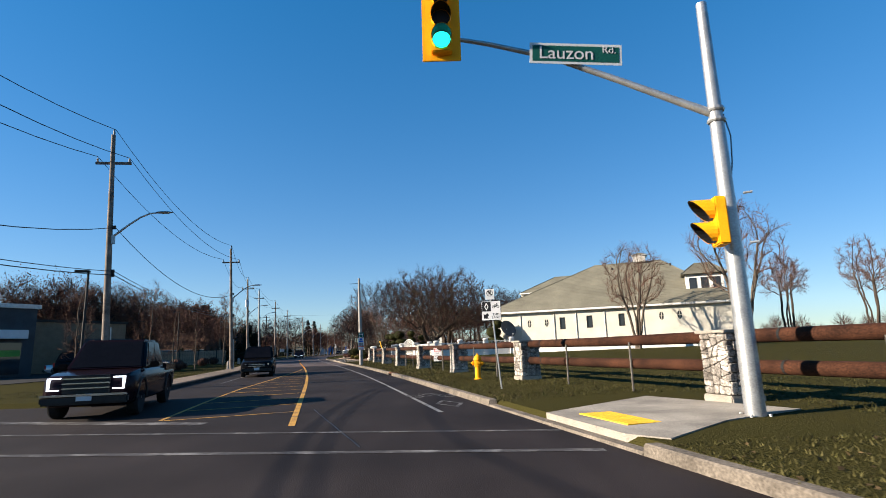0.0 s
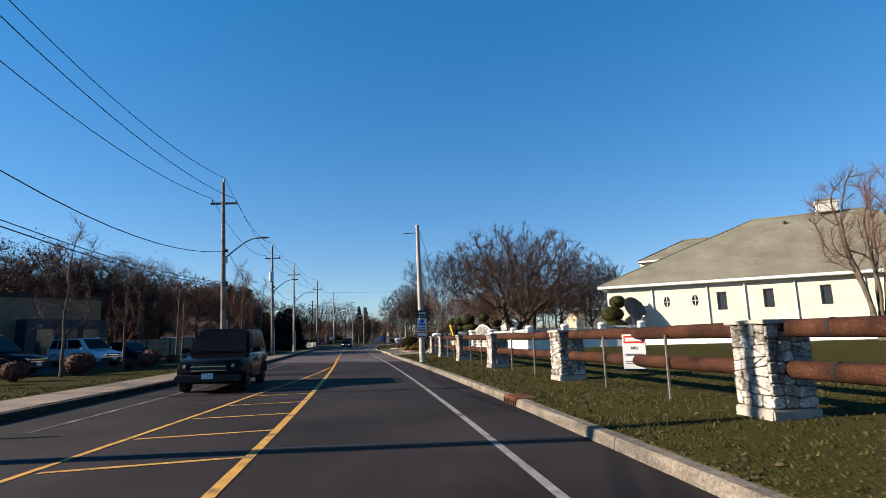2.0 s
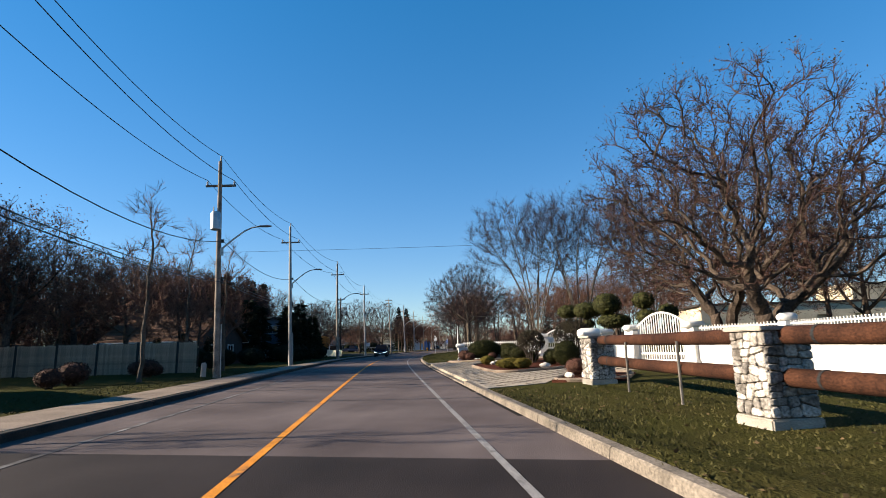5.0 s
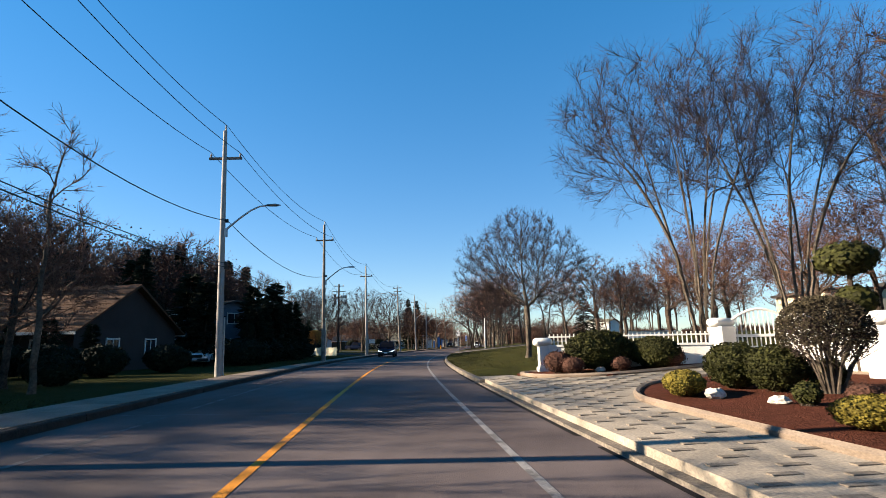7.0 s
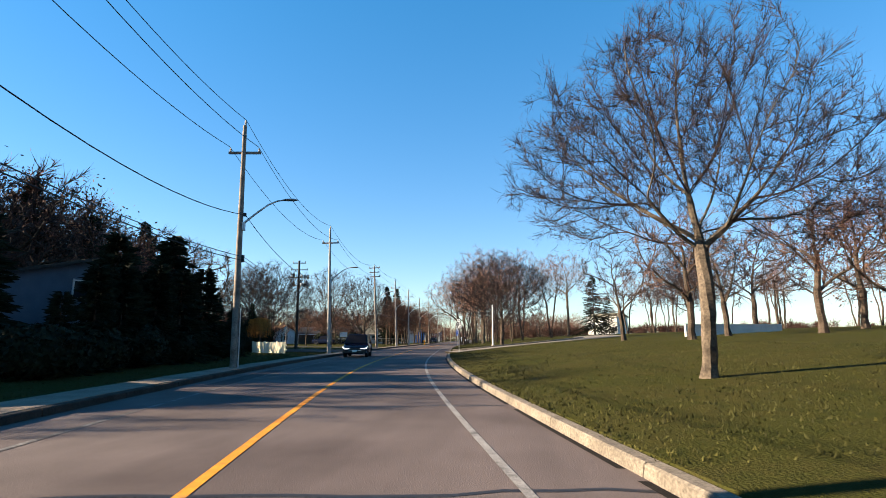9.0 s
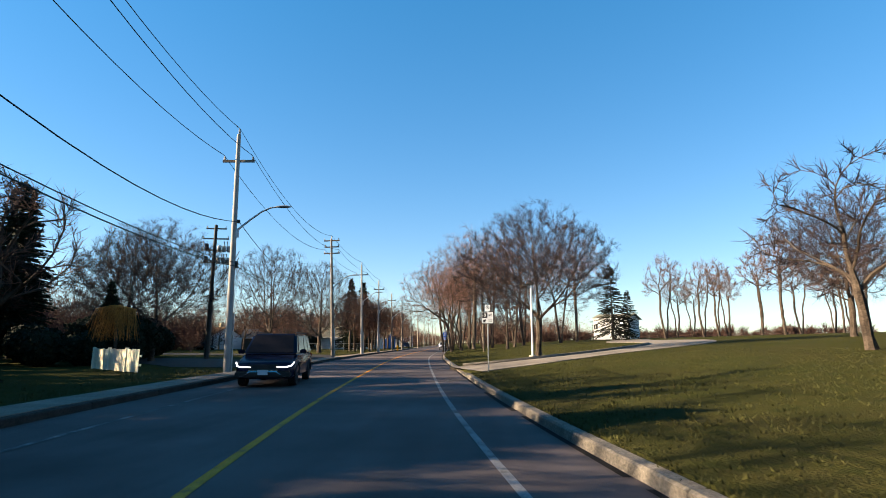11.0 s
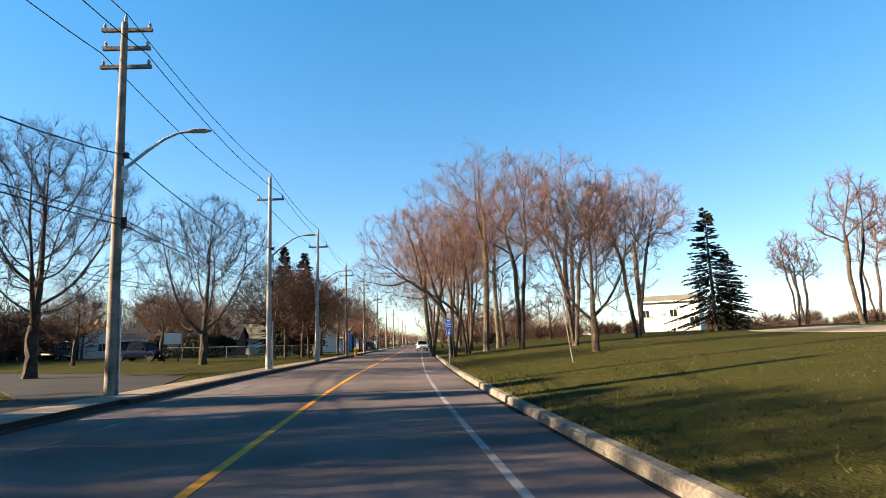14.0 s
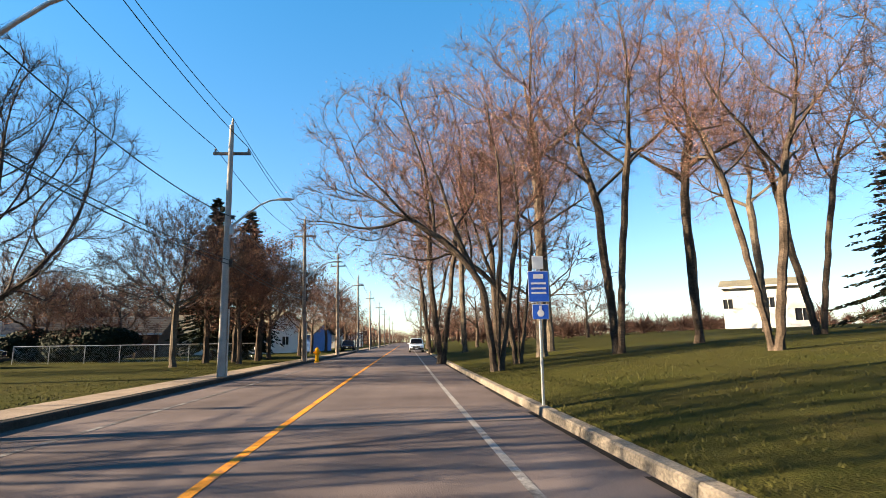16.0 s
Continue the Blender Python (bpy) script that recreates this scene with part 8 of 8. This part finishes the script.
    for a, b_, c, d in ((V[1], V[2], V[6], V[5]), (V[3], V[0], V[4], V[7])):
        for u0, u1 in ((0.1, 0.46), (0.5, 0.72), (0.75, 0.93)) if kind != "pickup" else ((0.12, 0.5), (0.54, 0.9)):
            if a is V[3]:
                u0, u1 = 1 - u1, 1 - u0
            pane("side_window", a, b_, c, d, u0, u1, 0.16, 0.88)
    # wheels
    for sx in (-1, 1):
        for yy in (f + L * 0.18, b - L * 0.19):
            s = Soup()
            o = sx * (W / 2 - 0.13)
            s.lathe([(r * 0.62, -0.12), (r * 0.95, -0.12), (r, -0.08), (r, 0.08), (r * 0.95, 0.12), (r * 0.62, 0.12)], (o, yy, r), 18, "x")
            wh = part("tyre", s, TIRE, root)
            s = Soup()
            s.lathe([(r * 0.6, sx * 0.02), (r * 0.58, sx * 0.11), (r * 0.2, sx * 0.09), (r * 0.1, sx * 0.12)], (o, yy, r), 14, "x")
            part("rim", s, RIM, wh)
            s = Soup()
            n = 10
            arc = [(o + sx * 0.125, yy + (r + 0.06) * math.cos(t), r + (r + 0.06) * math.sin(t)) for t in np.linspace(0, math.pi, n)]
            s.tube(arc, 0.035, 5)
            part("wheel_arch", s, FRAMEDARK, root)
    zl = nose * 0.78
    for sx in (-1, 1):
        s = Soup()
        if kind == "van":
            s.tube([(sx * 0.4, f - 0.035, zl), (sx * 0.7, f - 0.03, zl), (sx * 0.84, f + 0.08, zl + 0.03), (sx * 0.92, f + 0.26, zl + 0.14)], [0.014, 0.024, 0.026, 0.02], 6)
        elif kind == "pickup":
            for bx_, bz_, bw_, bh_ in ((0.31, 0.13, 0.22, 0.03), (0.2, 0.0, 0.04, 0.28), (0.31, -0.13, 0.22, 0.03)):
                s.box((sx * (W / 2 - bx_), f + 0.02, zl + bz_), (bw_, 0.14, bh_))
        else:
            s.lathe([(0.05, -0.09), (0.065, -0.02), (0.065, 0.08)], (sx * (W / 2 - 0.3), f + 0.04, zl + 0.02), 14, "y")
        part("headlight", s, HEAD if lights else CHROME, root)
        s = Soup()
        s.box((sx * (W / 2 - 0.14), b - 0.06, belt - 0.18), (0.2, 0.12, 0.3))
        part("tail_light", s, TAILRED, root, bevel=0.02)
        s = Soup()
        s.box((sx * (W / 2 + 0.1), ws + 0.35, belt + 0.08), (0.22, 0.1, 0.15))
        part("mirror", s, paint, root, bevel=0.03)
        s = Soup()
        s.box((sx * W / 2 * 1.0, 0.15, belt - 0.22), (0.02, 0.18, 0.03))
        s.box((sx * W / 2 * 1.0, 1.05 if kind != "pickup" else 0.9, belt - 0.22), (0.02, 0.18, 0.03))
        part("door_handle", s, CHROME if kind == "pickup" else paint, root)
    s = Soup()
    s.box((0, f + 0.0, zl - 0.02), (W * 0.5, 0.08, 0.2 if kind != "pickup" else 0.42))
    gr = part("grille", s, FRAMEDARK, root, bevel=0.02)
    if kind == "van":
        s = Soup()
        s.tube([(-0.86, f + 0.1, 0.42), (-0.74, f - 0.06, 0.36), (-0.6, f - 0.1, 0.38), (-0.42, f - 0.11, 0.5), (0.42, f - 0.11, 0.5), (0.6, f - 0.1, 0.38), (0.74, f - 0.06, 0.36), (0.86, f + 0.1, 0.42)], 0.02, 6)
        part("chrome_trim", s, CHROME, root, "thin chrome strip across the bumper")
    s = Soup()
    for k in range(1 if kind == "van" else 2 if kind != "pickup" else 3):
        s.box((0, f - 0.05, zl - 0.1 + 0.11 * k), (W * 0.5, 0.03, 0.03))
    part("grille_bar", s, CHROME, gr)
    for e, sg_ in ((f, -1), (b, 1)):
        s = Soup()
        s.box((0, e + sg_ * 0.02, g0 + 0.16), (W * 0.92, 0.2, 0.2))
        part("bumper", s, FRAMEDARK, root, bevel=0.04)
        if kind == "pickup":
            s = Soup()
            s.box((0, e + sg_ * 0.11, g0 + 0.27), (W * 0.9, 0.05, 0.05))
            part("bumper_strip", s, CHROME, root, "thin chrome strip")
        s = Soup()
        s.box((0, e + sg_ * 0.125, g0 + 0.22 + (0.28 if sg_ > 0 else 0)), (0.31, 0.015, 0.155))
        part("number_plate", s, SIGNWHITE, root, "blank white plate")
    if kind == "pickup":
        s = Soup()
        for sx in (-1, 1):
            s.box((sx * (W / 2 - 0.05), (ends[3] + b) / 2, belt - 0.05), (0.1, b - ends[3], 0.22))
        s.box((0, b - 0.05, belt - 0.1), (W - 0.1, 0.08, 0.32))
        part("bed_rail", s, paint, root, bevel=0.02)
    if kind in ("suv", "van"):
        s = Soup()
        for sx in (-1, 1):
            s.tube([(sx * rw * 0.93, ends[1] + 0.15, H + 0.05), (sx * rw * 0.93, ends[2] - 0.1, H + 0.05)], 0.02, 5)
        part("roof_rail", s, FRAMEDARK, root)
    return root


P_BLACK = glossy("black_car_paint", (0.004, 0.004, 0.005), 0.16, spec=0.07)
P_NAVY = glossy("navy_car_paint", (0.005, 0.008, 0.02), 0.16, spec=0.07)
P_SILVER = glossy("silver_car_paint", (0.45, 0.47, 0.5), 0.3, 0.5, 0.6)
P_WHITE = glossy("white_car_paint", (0.75, 0.75, 0.76), 0.3, 0.0, 0.6)
P_ICE = glossy("pale_blue_car_paint", (0.33, 0.42, 0.5), 0.3, 0.3, 0.6)
P_MAROON = glossy("dark_maroon_car_paint", (0.010, 0.005, 0.007), 0.16, spec=0.07)
car(-7.0, 8.5, heading(12) + 4, P_MAROON, "dark maroon pickup truck with a chrome grille on the road", 5.4, 1.92, 1.88, "pickup", True, category="pickup truck")
car(-9.95, 28.5, heading(28) + 1, P_BLACK, "black boxy SUV on the road", 4.7, 1.9, 1.85, "suv")
car(-31.45, 118.2, heading(117) + 4, P_NAVY, "dark blue minivan with lit daytime lamps on the road", 5.0, 1.88, 1.74, "van", True)
car(-34.2, 222, heading(222), P_WHITE, "white SUV driving ahead on the road", 4.6, 1.85, 1.7, "suv")
for x, y, rz, p, k, lab in ((-24.0, 33.5, 100, P_BLACK, "suv", "dark SUV parked in the shop lot"), (-26.6, 36.2, 112, P_SILVER, "sedan", "silver sedan parked in the shop lot"), (-27.3, 43.5, 80, P_ICE, "suv", "pale blue SUV parked in the shop lot"), (-29.5, 50.5, 75, P_NAVY, "sedan", "dark blue sedan parked in the shop lot"),
                            (-37.9, 93.4, 20, P_WHITE, "suv", "white SUV parked beside the shaded house"), (-60.2, 186.4, 80, P_NAVY, "pickup", "dark pickup truck parked on the far lane"), (-80, 201, 75, P_BLACK, "sedan", "dark sedan parked by the far houses"),
                            (-44.5, 232, 5, P_NAVY, "sedan", "dark blue sedan parked on a far driveway")):
    car(x, y, rz, p, lab, 4.6 if k != "pickup" else 5.5, 1.85, {"suv": 1.75, "sedan": 1.45, "pickup": 1.85}[k], k, False, lawn(x, y) + 0.03, "pickup truck" if k == "pickup" else "car")

# ---- grass blades and fallen leaves near the road ----
BLADE = mat("grass_blades", (0.0265, 0.028, 0.0075), 0.8, 0.3, 0.5, 0.0, 10, island=0.35, tint=(0.035, 0.032, 0.0085))
DRYBLADE = mat("dry_grass_blades", (0.037, 0.036, 0.0105), 0.8, 0.3, 0.5, 0.0, 10, island=0.4, tint=(0.05, 0.043, 0.015))
LITTER = mat("fallen_leaves", (0.06, 0.04, 0.019), 0.85, 0.35, 1.0, 0.0, 10, island=0.5)
rnd = random.Random(99)


def paved(x, y):
    n = off(x, y)
    if n > 0:
        if 54.5 < y < 82.5 and n < 22:
            return True
        if y < 6 and n < RIGHT + 4.2 and y > 0.2:
            return True
        return any((x - q.x) ** 2 + (y - q.y) ** 2 < (q.z + 0.2) ** 2 for q in DQ)
    return n > -LEFT(y) - 0.3 - walk_w(y) - 0.1 or 126 < y < 136.5 or 137.5 < y < 162


blades, dry, litter = Soup(), Soup(), Soup()
for side, y0, y1, depth_, count in ((1, -4, 56, 9, 26000), (1, 78, 124, 13, 15000), (1, 124, 178, 14, 13000), (-1, 12, 70, 3.2, 7000), (-1, 85, 190, 5, 9000)):
    for _ in range(count):
        y = rnd.uniform(y0, y1)
        d = depth_ * rnd.random() ** 1.6 + 0.2
        p = at(y, RIGHT + d) if side > 0 else at(y, -LEFT(y) - 0.4 - walk_w(y) - d)
        if paved(p.x, p.y):
            continue
        p.z = lawn(p.x, p.y) - 0.01
        if rnd.random() < (0.07 if y < 57 else 0.003) + (0.12 if y < 57 else 0.03) * max(0, noise.noise((p.x * 0.4, p.y * 0.4, 7))):
            a = Vector((rnd.gauss(0, 1), rnd.gauss(0, 1), rnd.gauss(0, 0.25))).normalized() * rnd.uniform(0.02, 0.045)
            b = a.cross(Vector((rnd.gauss(0, 0.3), rnd.gauss(0, 0.3), 1))).normalized() * a.length * 0.7
            c = p + Vector((0, 0, 0.03))
            litter.add([c - a, c - b, c + a, c + b + Vector((0, 0, 0.015))], [(0, 1, 2, 3)])
        else:
            h = rnd.uniform(0.03, 0.075) * (1 + 0.6 * noise.noise((p.x * 0.5, p.y * 0.5, 2)))
            for _k in range(2):
                t = Vector((rnd.gauss(0, 0.5), rnd.gauss(0, 0.5), 1)) * h
                w_ = Vector((rnd.gauss(0, 1), rnd.gauss(0, 1), 0)).normalized() * 0.014
                q = p + Vector((rnd.gauss(0, 0.03), rnd.gauss(0, 0.03), 0))
                (dry if y < 57 and rnd.random() < 0.8 else blades).add([q - w_, q + w_, q + t], [(0, 1, 2)])
tagged(part("grass", blades, BLADE), "short green and tan grass tufts beside the kerbs", "grass", kind="stuff")
tagged(part("dry_grass", dry, DRYBLADE), "short olive-brown autumn grass tufts by the fence", "grass", kind="stuff")
tagged(part("leaf_litter", litter, LITTER), "scattered brown fallen leaves on the lawn", "leaves", kind="stuff")

# the patterns that the trees and shrubs were copied from are taken away again
for ob in list(PROTOS):
    for o in (*ob.children_recursive, ob):
        bpy.data.objects.remove(o)
